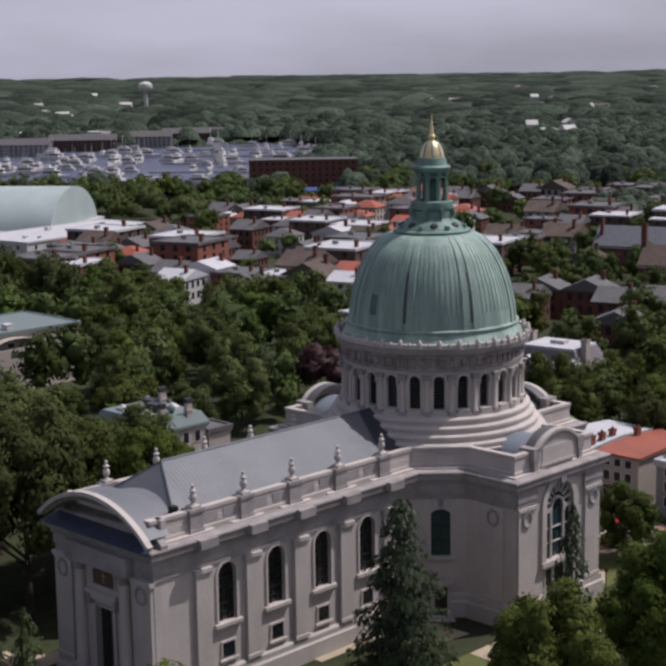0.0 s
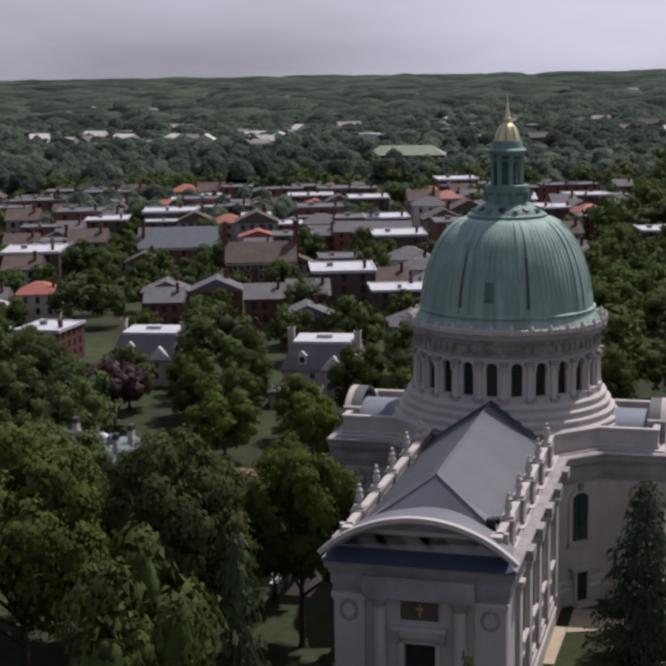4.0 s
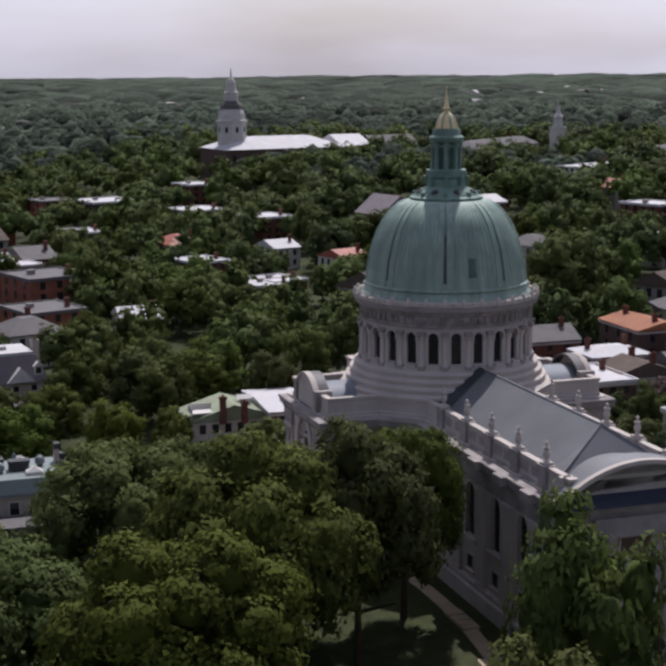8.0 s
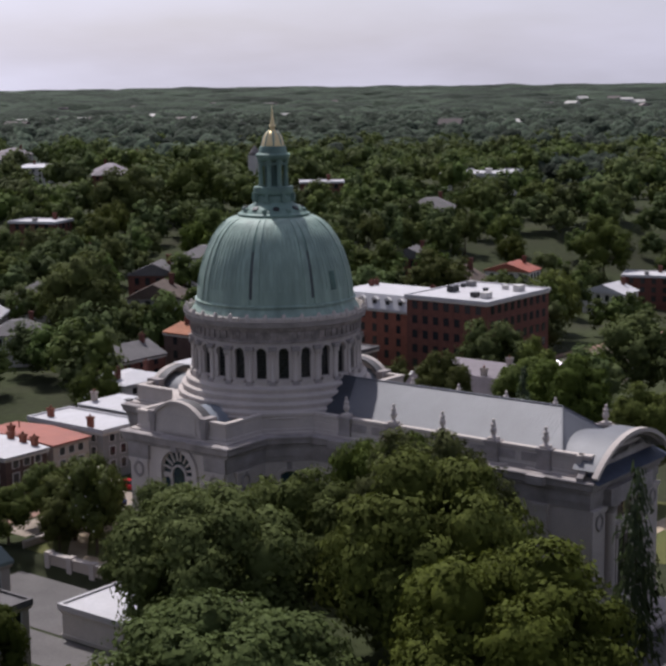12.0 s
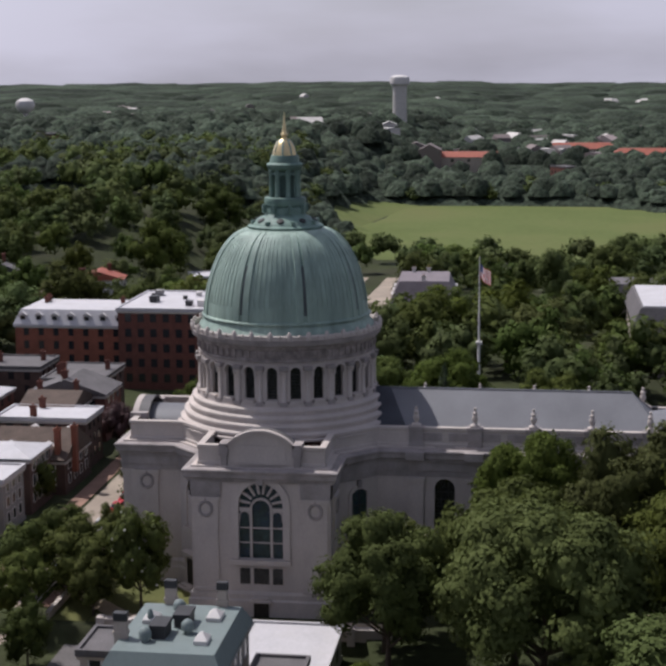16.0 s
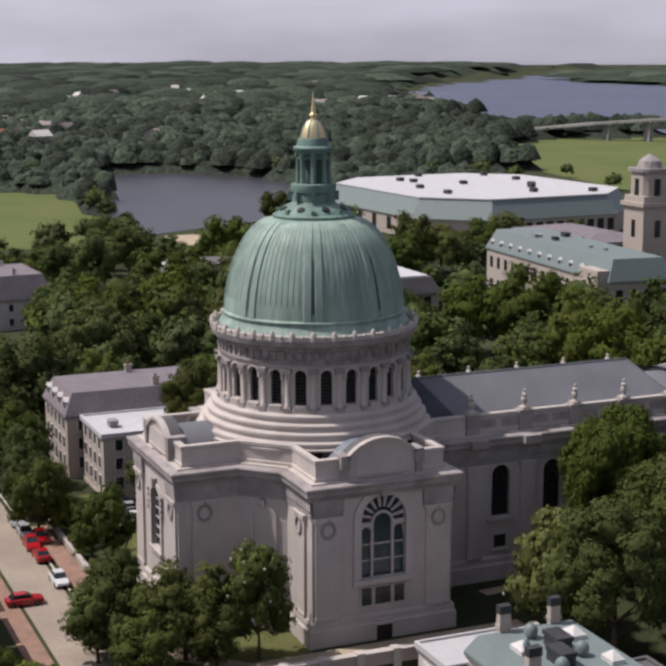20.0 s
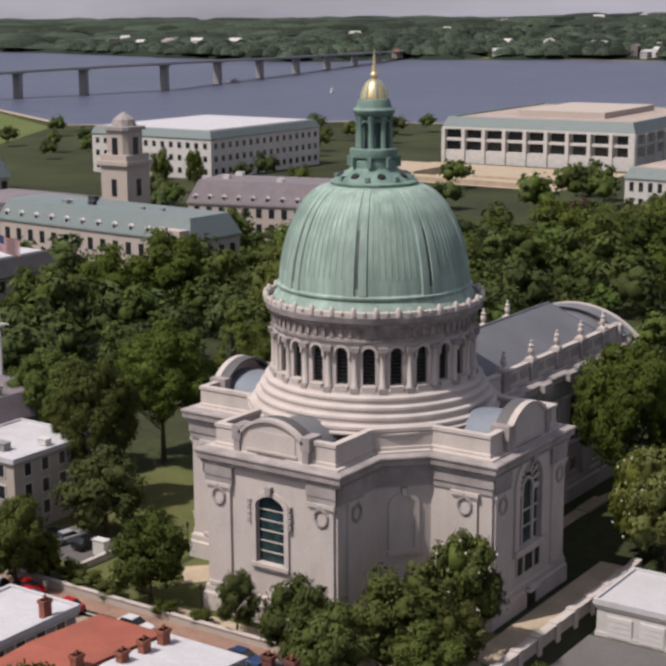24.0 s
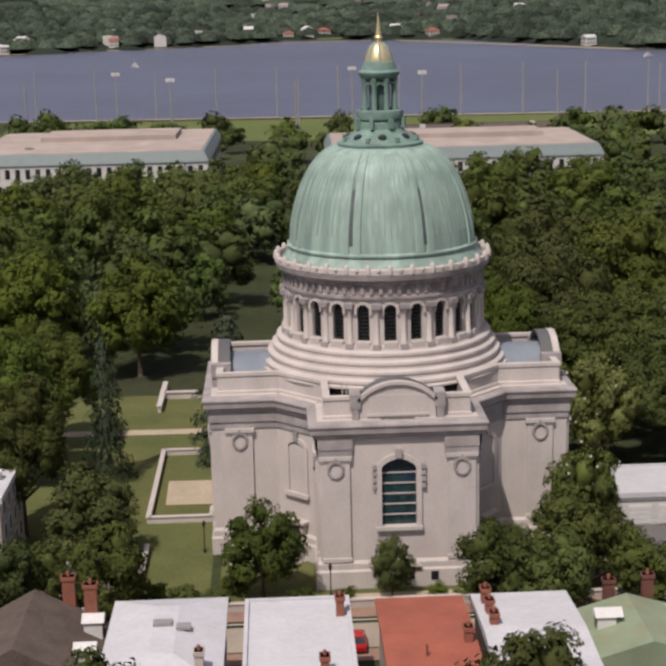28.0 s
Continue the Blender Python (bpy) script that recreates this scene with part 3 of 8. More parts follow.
part("door_frame", band(Geo(), arch_line(c, 2.95, 0.9, 9.95, 0), 0.5, -0.3, 0.1), STONE, door)
part("door_cornice", Geo().box(c - 2.6, c + 2.6, -0.8, 0.0, 11.3, 11.7).box(c - 2.3, c + 2.3, -0.5, 0.0, 10.6, 11.3), STONE, door)
for s in (-1, 1):
    part("bracket", Geo().box(c + s * 2.15 - 0.25, c + s * 2.15 + 0.25, -0.65, 0.0, 10.0, 11.3), STONE_D, door)
tab = part("tablet", Geo().box(c - 1.8, c + 1.8, -0.1, 0.0, 12.2, 14.05), principled("brown_tablet", (0.13, 0.085, 0.065), 0.6), chapel, "brown tablet with a gilt cross over the door", m=m)
part("cross", Geo().box(c - 0.07, c + 0.07, -0.16, -0.1, 12.5, 13.8).box(c - 0.35, c + 0.35, -0.16, -0.1, 13.25, 13.4), GOLD, tab)
part("tablet_frame", band(Geo(), arch_line(c, 3.6, 12.2, 14.05, 0), 0.3, -0.2, 0.0), STONE, tab)
arc_f = [(c + R2 * math.sin(a), 21.95 - R2 + R2 * math.cos(a)) for a in [math.radians(-43.8 + 87.6 * k / 28) for k in range(29)]]
ped = part("pediment", Geo().loft([[(u, 0.4, z) for u, z in arc_f] + [(c + 9.0, 0.4, 17.7), (c - 9.0, 0.4, 17.7)], [(u, 1.2, z) for u, z in arc_f] + [(c + 9.0, 1.2, 17.7), (c - 9.0, 1.2, 17.7)]], True, True), STONE_D, chapel, "curved stone pediment over the entrance", m=m)
part("raking_cornice", band(Geo(), arc_f, 0.45, -1.55, -0.85), STONE, ped)
part("front_roof", Geo().loft([[(u, y, z + 0.3) for u, z in arc_f[1:-1]] for y in (2.0, 0.6, -0.85)], False), LEAD, ped, "curved grey metal roof over the pediment", smooth=True)
part("raking_moulding", band(Geo(), [(u, z - 0.4) for u, z in arc_f[2:-2]], 0.35, -0.9, 0.5), STONE_D, ped)
part("lower_roof", Geo().add([(c - 9.0, -1.5, 17.75), (c + 9.0, -1.5, 17.75), (c + 8.2, 0.42, 18.7), (c - 8.2, 0.42, 18.7)], [(0, 1, 2, 3)]), principled("blue_slate", (0.05, 0.062, 0.095), 0.5, vary=0.15), ped, "dark blue slate ledge")
for s in (-1, 1):
    part("parapet_return", Geo().box(c + s * 6.15 - 1.75, c + s * 6.15 + 1.75, 1.3, 1.9, 18.0, 20.55), STONE, ped)
part("front_architrave", Geo().box(c - 5.2, c + 5.2, -1.2, 0.0, 14.5, 16.5), STONE_D, ped)
part("porch_step", Geo().prism([(-7, NF + 0.4), (7, NF + 0.4), (7, NF + 5.5), (-7, NF + 5.5)], -0.5, 0.5).prism([(-6.4, NF + 0.4), (6.4, NF + 0.4), (6.4, NF + 4.6), (-6.4, NF + 4.6)], 0.5, 0.9), STONE, chapel)

# drum and dome
NSEG = 144
# dark brown foot wall: shadow under the overhanging ring, put into its colour
part("drum_foot", Geo().turn([(12.72, 17.6), (12.72, 19.8)], 72, caps=False), RUST_SHADOW, chapel, "drum foot wall whose dark brown paints the recess shadow", smooth=True)
tiers = [(12.7, 19.7), (13.95, 19.74), (14.1, 19.8), (14.1, 19.98), (13.7, 20.06)]
for k in range(4):
    r, z = 13.65 - k * 0.52, 19.85 + k * 0.9
    tiers += [(r, z + 0.3), (r + 0.12, z + 0.45), (r + 0.1, z + 0.72), (r - 0.15, z + 0.88), (r - 0.5, z + 0.9)]
tiers += [(11.45, 23.9), (11.0, 24.0)]
part("stepped_base", Geo().turn(tiers, NSEG, caps=False), STONE, chapel, "stepped rings of pale stone below the drum", smooth=True)
# drum wall in twenty-four bays, each with an arched opening
g = Geo()
RD, bay = 11.0, 2 * math.pi / 24
wlen = 2 * RD * math.tan(bay / 2)
for k in range(24):
    mm = pose(0, 0, 0, 0, 0, 15 * k + 90) @ pose(-wlen / 2, -RD, 0)
    g.join(wall_geo(wlen, 23.6, 29.2, 0.7, [(wlen / 2, 1.3, 24.35, 28.35, 0.64)]), mm)
drum = part("drum", g.welded(), STONE, chapel, "round drum with arched windows between columns")
col = Geo().turn([(0.4, 24.0), (0.4, 24.35), (0.29, 24.5), (0.27, 27.2), (0.3, 27.35), (0.4, 27.75), (0.44, 27.8), (0.44, 28.0)], 10)
col_mesh = col.mesh("column", STONE, True)
sill_mesh = Geo().box(-0.75, 0.75, -11.55, -11.0, 23.75, 24.3).mesh("sill", STONE)
arch_mesh = band(Geo(), arch_line(0, 1.36, 27.3, 28.4, 0.66), 0.28, -11.25, -10.9).mesh("arch", STONE)
pane_mesh = pane_geo(arch_line(0, 1.3, 24.35, 28.35, 0.64), -10.55).mesh("pane", GLASS_D)
louv = Geo()
for k in range(8):
    louv.box(-0.63, 0.63, -10.72, -10.6, 24.55 + k * 0.4, 24.62 + k * 0.4)
louv_mesh = louv.mesh("louvre", IRON)
ent_mesh = Geo().box(-0.52, 0.52, -11.75, -10.9, 28.0, 28.5).mesh("impost", STONE_D)
ped_mesh = Geo().box(-0.46, 0.46, -11.65, -10.9, 23.6, 24.1).mesh("pedestal", STONE_D)
for k in range(24):
    r0, r1 = pose(0, 0, 0, 0, 0, 15 * k + 90), pose(0, 0, 0, 0, 0, 15 * k + 97.5)
    win = part("drum_window", arch_mesh, STONE, chapel, m=r0)
    part("pane", pane_mesh, GLASS_D, win)
    part("louvre", louv_mesh, IRON, win)
    part("sill", sill_mesh, STONE, win)
    cl = part("column", col_mesh, STONE, chapel, m=r1 @ pose(0, -11.16, 0))
    part("impost", ent_mesh, STONE_D, chapel, m=r1)
    part("pedestal", ped_mesh, STONE_D, chapel, m=r1)
frieze = [(11.0, 28.9), (11.35, 29.0), (11.35, 29.3), (11.2, 29.4), (11.25, 30.4), (11.5, 30.55), (11.55, 30.9), (12.0, 31.1), (12.1, 31.5), (12.15, 31.7), (11.5, 31.75), (10.8, 31.8)]
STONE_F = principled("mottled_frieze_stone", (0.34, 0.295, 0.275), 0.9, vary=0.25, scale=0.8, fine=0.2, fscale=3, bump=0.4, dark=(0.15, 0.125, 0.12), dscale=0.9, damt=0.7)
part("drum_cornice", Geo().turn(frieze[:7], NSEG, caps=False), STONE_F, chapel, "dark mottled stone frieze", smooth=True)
part("drum_cornice", Geo().turn(frieze[6:], NSEG, caps=False), STONE_D, chapel, "weathered stone frieze and cornice", smooth=True)
g = Geo()
for k in range(72):
    a = radians(5 * k)
    mm = pose(0, 0, 0, 0, 0, 5 * k)
    g.join(Geo().box(11.2, 11.42, -0.2, 0.2, 29.5, 30.45), mm)
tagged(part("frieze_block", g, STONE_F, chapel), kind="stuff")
crest = Geo().turn([(11.75, 31.7), (12.05, 31.75), (12.05, 32.25), (11.95, 32.35), (11.75, 32.35), (11.65, 32.2), (11.65, 31.7)], NSEG, caps=False)
part("crest", crest, STONE, chapel, "ornate stone cresting round the dome", smooth=True)
knob = Geo().turn([(0.3, 31.75), (0.34, 32.1), (0.3, 32.4), (0.22, 32.7), (0.05, 32.85)], 8).mesh("crest_knob", STONE, True)
scroll = Geo().turn([(0.1, 31.95), (0.24, 32.1), (0.24, 32.3), (0.1, 32.45)], 6).mesh("crest_scroll", STONE, True)
for k in range(32):
    part("crest_knob", knob, STONE, chapel, m=pose(0, 0, 0, 0, 0, 11.25 * k) @ pose(11.95, 0, 0))
    part("crest_scroll", scroll, STONE, chapel, m=pose(0, 0, 0, 0, 0, 11.25 * k + 5.6) @ pose(12.0, 0, 0))


def dome_r(z):
    """Radius of the copper shell at a height."""
    t = (z - 33.3) / (44.3 - 33.3)
    return 4.55 + (10.45 - 4.55) * math.sqrt(max(0.0, 1 - max(0.0, t) ** 1.72)) if z > 33.3 else 10.45 + (33.3 - z) * 0.35


zs = [32.0, 32.35, 32.6, 32.9, 33.3] + [33.3 + 11.0 * math.sin(math.radians(90 * k / 26)) for k in range(1, 27)]
shell = []
for z in zs:
    lift = 0.28 if z < 32.5 else 0.12 if z < 32.95 else 0.0
    shell.append((dome_r(z) + lift, z))
dome = part("dome_shell", Geo().turn(shell, NSEG, caps=False), COPPER, chapel, "green weathered copper dome shell", smooth=True)
HOLE_Z = [33.9 + 0.55 * k for k in range(9)]


def rib(half, proud, z_lo, z_hi, n=22):
    loops = []
    for k in range(n + 1):
        z = z_lo + (z_hi - z_lo) * math.sin(math.radians(90 * k / n))
        r = dome_r(z)
        h = half * (0.45 + 0.55 * r / 10.4)
        loops.append([(r - 0.1, -h, z), (r + proud, -h * 0.8, z), (r + proud, h * 0.8, z), (r - 0.1, h, z)])
    return Geo().loft(loops, True, True)


big_rib = rib(0.5, 0.16, 33.7, 44.2).mesh("rib", COPPER)
fine_rib = rib(0.1, 0.05, 35.4, 43.7).mesh("fine_rib", COPPER)
# slots and grooves are darker strips laid on the shell, not cut into it
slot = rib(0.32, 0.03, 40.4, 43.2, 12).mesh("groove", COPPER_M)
slot_w = rib(0.4, 0.05, 34.5, 40.4, 12).mesh("slot", principled("dark_slot_copper", (0.085, 0.10, 0.10), 0.6, vary=0.25, scale=0.8))
for k in range(8):
    base = 22.5 + 45 * k
    for da in (-3.6, 3.6):
        part("rib", big_rib, COPPER, dome, m=pose(0, 0, 0, 0, 0, base + da))
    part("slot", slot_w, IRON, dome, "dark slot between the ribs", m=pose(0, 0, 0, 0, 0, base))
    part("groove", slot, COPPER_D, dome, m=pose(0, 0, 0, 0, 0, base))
    for j in range(8):
        part("fine_rib", fine_rib, COPPER, dome, m=pose(0, 0, 0, 0, 0, base + 9.2 + j * 3.8))
part("hatch", rib(0.62, 0.06, 35.2, 37.6, 8), COPPER_D, dome, "dark hatch in the dome", m=pose(0, 0, 0, 0, 0, 87))
part("dome_base", Geo().turn([(10.6, 33.3), (10.72, 33.35), (10.74, 33.55), (10.6, 33.65), (10.45, 33.7)], NSEG, caps=False), COPPER, dome, smooth=True)

# lantern
lantern = part("lantern", Geo().turn([(4.5, 44.2), (4.75, 44.35), (4.8, 44.6), (4.55, 44.75), (4.3, 44.8), (4.1, 45.1), (3.3, 45.6), (2.7, 45.9), (2.5, 46.1), (2.45, 46.8), (2.35, 46.9), (2.3, 47.0), (2.55, 47.2), (2.65, 47.7), (2.6, 48.1), (2.2, 48.2)], 48, caps=False), COPPER_M, chapel, "tall green copper lantern on the dome", smooth=True)
core = Geo().turn([(1.15, 48.0), (1.15, 51.9)], 16)
part("lantern_core", core, COPPER_D, lantern)
lcol = Geo().turn([(0.34, 48.1), (0.3, 48.4), (0.26, 51.0), (0.36, 51.3), (0.4, 51.6)], 8).mesh("lantern_column", COPPER_M, True)
larch = band(Geo(), arch_line(0, 0.95, 50.2, 51.0, 0.47), 0.28, -1.75, -1.45).mesh("lantern_arch", COPPER_M)
for k in range(8):
    part("lantern_column", lcol, COPPER_M, lantern, m=pose(0, 0, 0, 0, 0, 22.5 + 45 * k) @ pose(1.75, 0, 0))
    part("lantern_arch", larch, COPPER_M, lantern, m=pose(0, 0, 0, 0, 0, 45 * k))
    part("bracket", Geo().box(2.35, 2.95, -0.2, 0.2, 46.2, 47.3).box(2.5, 4.4, -0.22, 0.22, 44.9, 45.35), COPPER_M, lantern, m=pose(0, 0, 0, 0, 0, 22.5 + 45 * k))
    part("port", Geo().turn([(0.5, 0), (0.42, 0.12), (0.05, 0.14)], 10), IRON, lantern, m=pose(0, 0, 0, 0, 0, 45 * k) @ pose(3.72, 0, 45.38, 0, 30, 0))
part("lantern_cornice", Geo().turn([(1.5, 51.4), (1.95, 51.6), (2.2, 51.9), (2.3, 52.25), (2.2, 52.4), (1.9, 52.5), (1.75, 53.2), (1.7, 53.35), (1.5, 53.4)], 32), COPPER_M, lantern, smooth=True)
part("gold_cap", Geo().turn([(1.5, 53.35), (1.52, 53.5), (1.42, 53.9), (1.25, 54.5), (0.95, 55.05), (0.55, 55.4), (0.3, 55.5), (0.3, 55.75), (0.45, 55.9), (0.42, 56.05), (0.28, 56.2)], 24), GOLD, lantern, "gilded cap", smooth=True)
part("spire", Geo().turn([(0.3, 56.1), (0.26, 56.5), (0.13, 57.4), (0.05, 58.4), (0.02, 58.7)], 12), GOLD, lantern, "gilded spire", smooth=True)
for k in range(8):
    part("cap_rib", Geo().loft([[(r, -0.13, z), (r + 0.08, 0, z), (r, 0.13, z)] for r, z in [(1.5, 53.4), (1.42, 53.9), (1.25, 54.5), (0.95, 55.05), (0.55, 55.4)]], True, True), COPPER, lantern, m=pose(0, 0, 0, 0, 0, 45 * k))
# access ladder and vent stack on the stepped base
part("access_ladder", Geo().box(-0.9, -0.8, -0.05, 0.05, 0, 2.6).box(-0.4, -0.3, -0.05, 0.05, 0, 2.6).box(-0.8, -0.4, -0.03, 0.03, 0.5, 0.58).box(-0.8, -0.4, -0.03, 0.03, 1.1, 1.18).box(-0.8, -0.4, -0.03, 0.03, 1.7, 1.78), STONE_D, chapel, m=pose(-4.6, -14.6, 18.1, -15, 0, 0))

# ---- ground and water ----
def ss(a, b, v):
    t = np.clip((np.asarray(v, float) - a) / (b - a), 0, 1)
    return t * t * (3 - 2 * t)


NEAR_SHORE = [(-4000, 2400), (-2700, 1350), (-1900, 900), (-1300, 745), (-1100, 700), (-884, 708), (-560, 530), (-430, 640), (-260, 681), (74, 644), (300, 620), (900, 560), (2000, 300), (4800, -400)]
FAR_SHORE = [(-4000, 2500), (-2750, 1750), (-2300, 1728), (-1690, 1610), (-1060, 1440), (-965, 1600), (-712, 1690), (-534, 1680), (-330, 1610), (-116, 1720), (22, 1880), (238, 1740), (354, 1340), (600, 1250), (1500, 1150), (3000, 850), (4800, 450)]


def shore(line, x):
    return np.interp(x, [p[0] for p in line], [p[1] for p in line])


def gh(x, y):
    """Height of the ground."""
    x, y = np.asarray(x, float), np.asarray(y, float)
    r = np.hypot(x, y)
    town = ss(-50, -150, y) * (1 - ss(230, 400, x))
    h = -6.8 * ss(110, 330, r) * (1 - 0.6 * town)
    rise = ss(60, 400, -0.87 * x - 0.5 * y) * ss(30, -110, x) * ss(-45, -115, y)
    h = h * (1 - rise) + 16 * rise * (1 - ss(700, 2000, r))
    behind = y - shore(FAR_SHORE, x)
    over = (y > shore(NEAR_SHORE, x) - 60) & (x > -4000)
    far = np.where(over, (24 + 22 * ss(-1500, -600, x)) * ss(0, 800, behind), 24 * ss(1300, 4300, r))
    h = h + far
    h = h - 1.8 * ss(25.6, 26.6, x) * (1 - ss(62, 80, x)) * (1 - ss(13, 16, y)) * ss(-40, -24, y)
    return h


def gz(x, y):
    return float(gh(x, y))


LAWN = principled("mown_lawn", (0.12, 0.13, 0.048), 0.95, spec=0.1, vary=0.18, scale=0.12, fine=0.14, fscale=2.5, bump=0.25, dark=(0.15, 0.13, 0.05), dscale=0.06, damt=0.5)
GRASS = principled("rough_ground", (0.05, 0.06, 0.026), 0.95, spec=0.1, vary=0.35, scale=0.02, fine=0.2, fscale=0.6, bump=0.2, dark=(0.045, 0.04, 0.03), dscale=0.05, damt=0.6)
FIELD = principled("sports_turf", (0.125, 0.155, 0.05), 0.95, spec=0.1, vary=0.10, scale=0.02, fine=0.08, fscale=0.3, bump=0.1, dark=(0.15, 0.15, 0.06), dscale=0.02, damt=0.6)
PATH_M = principled("sandy_paving", (0.46, 0.37, 0.26), 0.9, vary=0.12, scale=0.3, fine=0.1, fscale=3)
STREET = principled("pale_street", (0.36, 0.30, 0.235), 0.9, vary=0.14, scale=0.15, fine=0.08, fscale=2, dark=(0.25, 0.2, 0.16), dscale=0.1, damt=0.5)
ASPHALT = principled("grey_asphalt", (0.14, 0.13, 0.125), 0.9, vary=0.15, scale=0.2, fine=0.1, fscale=3)
BRICKPAVE = principled("red_brick_paving", (0.31, 0.19, 0.14), 0.9, vary=0.15, scale=0.5, fine=0.12, fscale=4)
xs = sorted({*np.linspace(-4950, -1500, 24), *np.linspace(-1500, -400, 32), *np.linspace(-400, 400, 81), *np.linspace(400, 1500, 32), *np.linspace(1500, 4950, 24), 25.6, 26.1, 26.6, 62.0})
ys = sorted({*np.linspace(-4950, -1500, 24), *np.linspace(-1500, -400, 32), *np.linspace(-400, 400, 81), *np.linspace(400, 1500, 32), *np.linspace(1500, 4950, 40), 13.0, 16.0, -24.0})
gx, gy = np.meshgrid(xs, ys)
nx, ny = len(xs), len(ys)
gv = np.stack([gx, gy, gh(gx, gy)], -1).reshape(-1, 3)
idx = np.arange(nx * ny).reshape(ny, nx)
gf = np.stack([idx[:-1, :-1], idx[:-1, 1:], idx[1:, 1:], idx[1:, :-1]], -1).reshape(-1, 4)


def np_mesh(name, verts, quads, mat, smooth=False):
    """A mesh from arrays; rows of four corners (the last repeated for a triangle is not allowed)."""
    me = bpy.data.meshes.new(name)
    k = quads.shape[1]
    me.vertices.add(len(verts))
    me.vertices.foreach_set("co", np.ascontiguousarray(verts, np.float32).ravel())
    me.loops.add(quads.size)
    me.loops.foreach_set("vertex_index", np.ascontiguousarray(quads, np.int32).ravel())
    me.polygons.add(len(quads))
    me.polygons.foreach_set("loop_start", np.arange(0, quads.size, k, dtype=np.int32))
    me.polygons.foreach_set("loop_total", np.full(len(quads), k, np.int32))
    if smooth:
        me.polygons.foreach_set("use_smooth", np.ones(len(quads), bool))
    me.materials.append(mat)
    me.update(calc_edges=True)
    return me


tagged(new("ground", np_mesh("ground", gv, gf, GRASS, True)), "grassy ground sloping to the river", "ground", kind="structure")


def sheet(name, pts, mat, label, lift=0.04, kind="structure", cat="", flat=None, step=8.0):
    """A patch of surface laid on the ground, from a convex outline, cut finely enough to follow it."""
    n = len(pts)
    c = Vector((sum(p[0] for p in pts) / n, sum(p[1] for p in pts) / n))
    size = max((Vector(p) - c).length for p in pts)
    rings = 1 if flat is not None else max(1, int(size / step))
    edge = []
    for i in range(n):
        a, b = Vector(pts[i]), Vector(pts[(i + 1) % n])
        k = 1 if flat is not None else max(1, int((b - a).length / step))
        edge += [a.lerp(b, j / k) for j in range(k)]
    g = Geo()
    loops = []
    for q in range(rings, 0, -1):
        loops.append([(c.x + (p.x - c.x) * q / rings, c.y + (p.y - c.y) * q / rings) for p in edge])
    zz = lambda x, y: flat if flat is not None else gz(x, y) + lift
    g.loft([[(x, y, zz(x, y)) for x, y in loop] for loop in loops], True)
    m0 = len(edge)
    base = (rings - 1) * m0
    g.v.append((c.x, c.y, zz(c.x, c.y)))
    g.f += [(base + i, base + (i + 1) % m0, len(g.v) - 1) for i in range(m0)]
    return tagged(part(name, g, mat), label, cat or name.split("_")[0], kind=kind)


def strip(name, line, width, mat, label, lift=0.06, cat="road"):
    """A road or path of even width along a line."""
    pts = []
    for a, b in zip(line, line[1:]):
        a, b = Vector(a), Vector(b)
        k = max(1, int((b - a).length / 8))
        pts += [a.lerp(b, j / k) for j in range(k)]
    pts.append(Vector(line[-1]))
    loops = []
    for i, p in enumerate(pts):
        e = (pts[min(i + 1, len(pts) - 1)] - pts[max(i - 1, 0)]).normalized()
        s = Vector((-e.y, e.x)) * width / 2
        loops.append([(q.x, q.y, gz(q.x, q.y) + lift) for q in (p - s, p + s)])
    return tagged(part(name, Geo().loft(loops, False), mat), label, cat, kind="structure")


WATER = principled("river_water", (0.088, 0.098, 0.145), 0.4, spec=0.1, vary=0.12, scale=0.004, fine=0.1, fscale=0.03, bump=0.0)
wn2 = WATER.node_tree.nodes
wav = wn2.new("ShaderNodeTexNoise")
wav.inputs["Scale"].default_value, wav.inputs["Detail"].default_value = 0.35, 6
wb = wn2.new("ShaderNodeBump")
wb.inputs["Strength"].default_value, wb.inputs["Distance"].default_value = 0.5, 0.6
WATER.node_tree.links.new(wn2["Texture Coordinate"].outputs["Object"], wav.inputs["Vector"])
WATER.node_tree.links.new(wav.outputs["Fac"], wb.inputs["Height"])
WATER.node_tree.links.new(wb.outputs["Normal"], wn2["Principled BSDF"].inputs["Normal"])
WZ = -6.66
rx = np.unique(np.concatenate([np.linspace(-3900, 4800, 90), [p[0] for p in NEAR_SHORE], [p[0] for p in FAR_SHORE]]))
rx = rx[(rx >= -3950)]
loops = [[(float(x), float(shore(NEAR_SHORE, x)), WZ) for x in rx], [(float(x), float(shore(FAR_SHORE, x)) + 8, WZ) for x in rx]]
tagged(part("water", Geo().loft(loops, False), WATER), "broad blue-grey river", "water", kind="structure")
HARBOUR = [(535, -365), (500, -425), (545, -500), (640, -620), (760, -760), (919, -830), (930, -640), (1400, -300), (1300, 100), (800, -150), (640, -270)]
sheet("water_harbour", HARBOUR, WATER, "harbour water among the piers", kind="structure", cat="water", flat=WZ)
CREEK = [(-400, 95), (-470, 92), (-560, 118), (-640, 128), (-700, 148), (-695, 190), (-650, 225), (-565, 236), (-440, 172)]
CREEK_M = principled("creek_water", (0.055, 0.055, 0.062), 0.35, spec=0.2, vary=0.12, scale=0.01, fine=0.1, fscale=0.05, bump=0.0)
sheet("water_creek", CREEK, CREEK_M, "still creek behind the playing field", kind="structure", cat="water", flat=WZ)
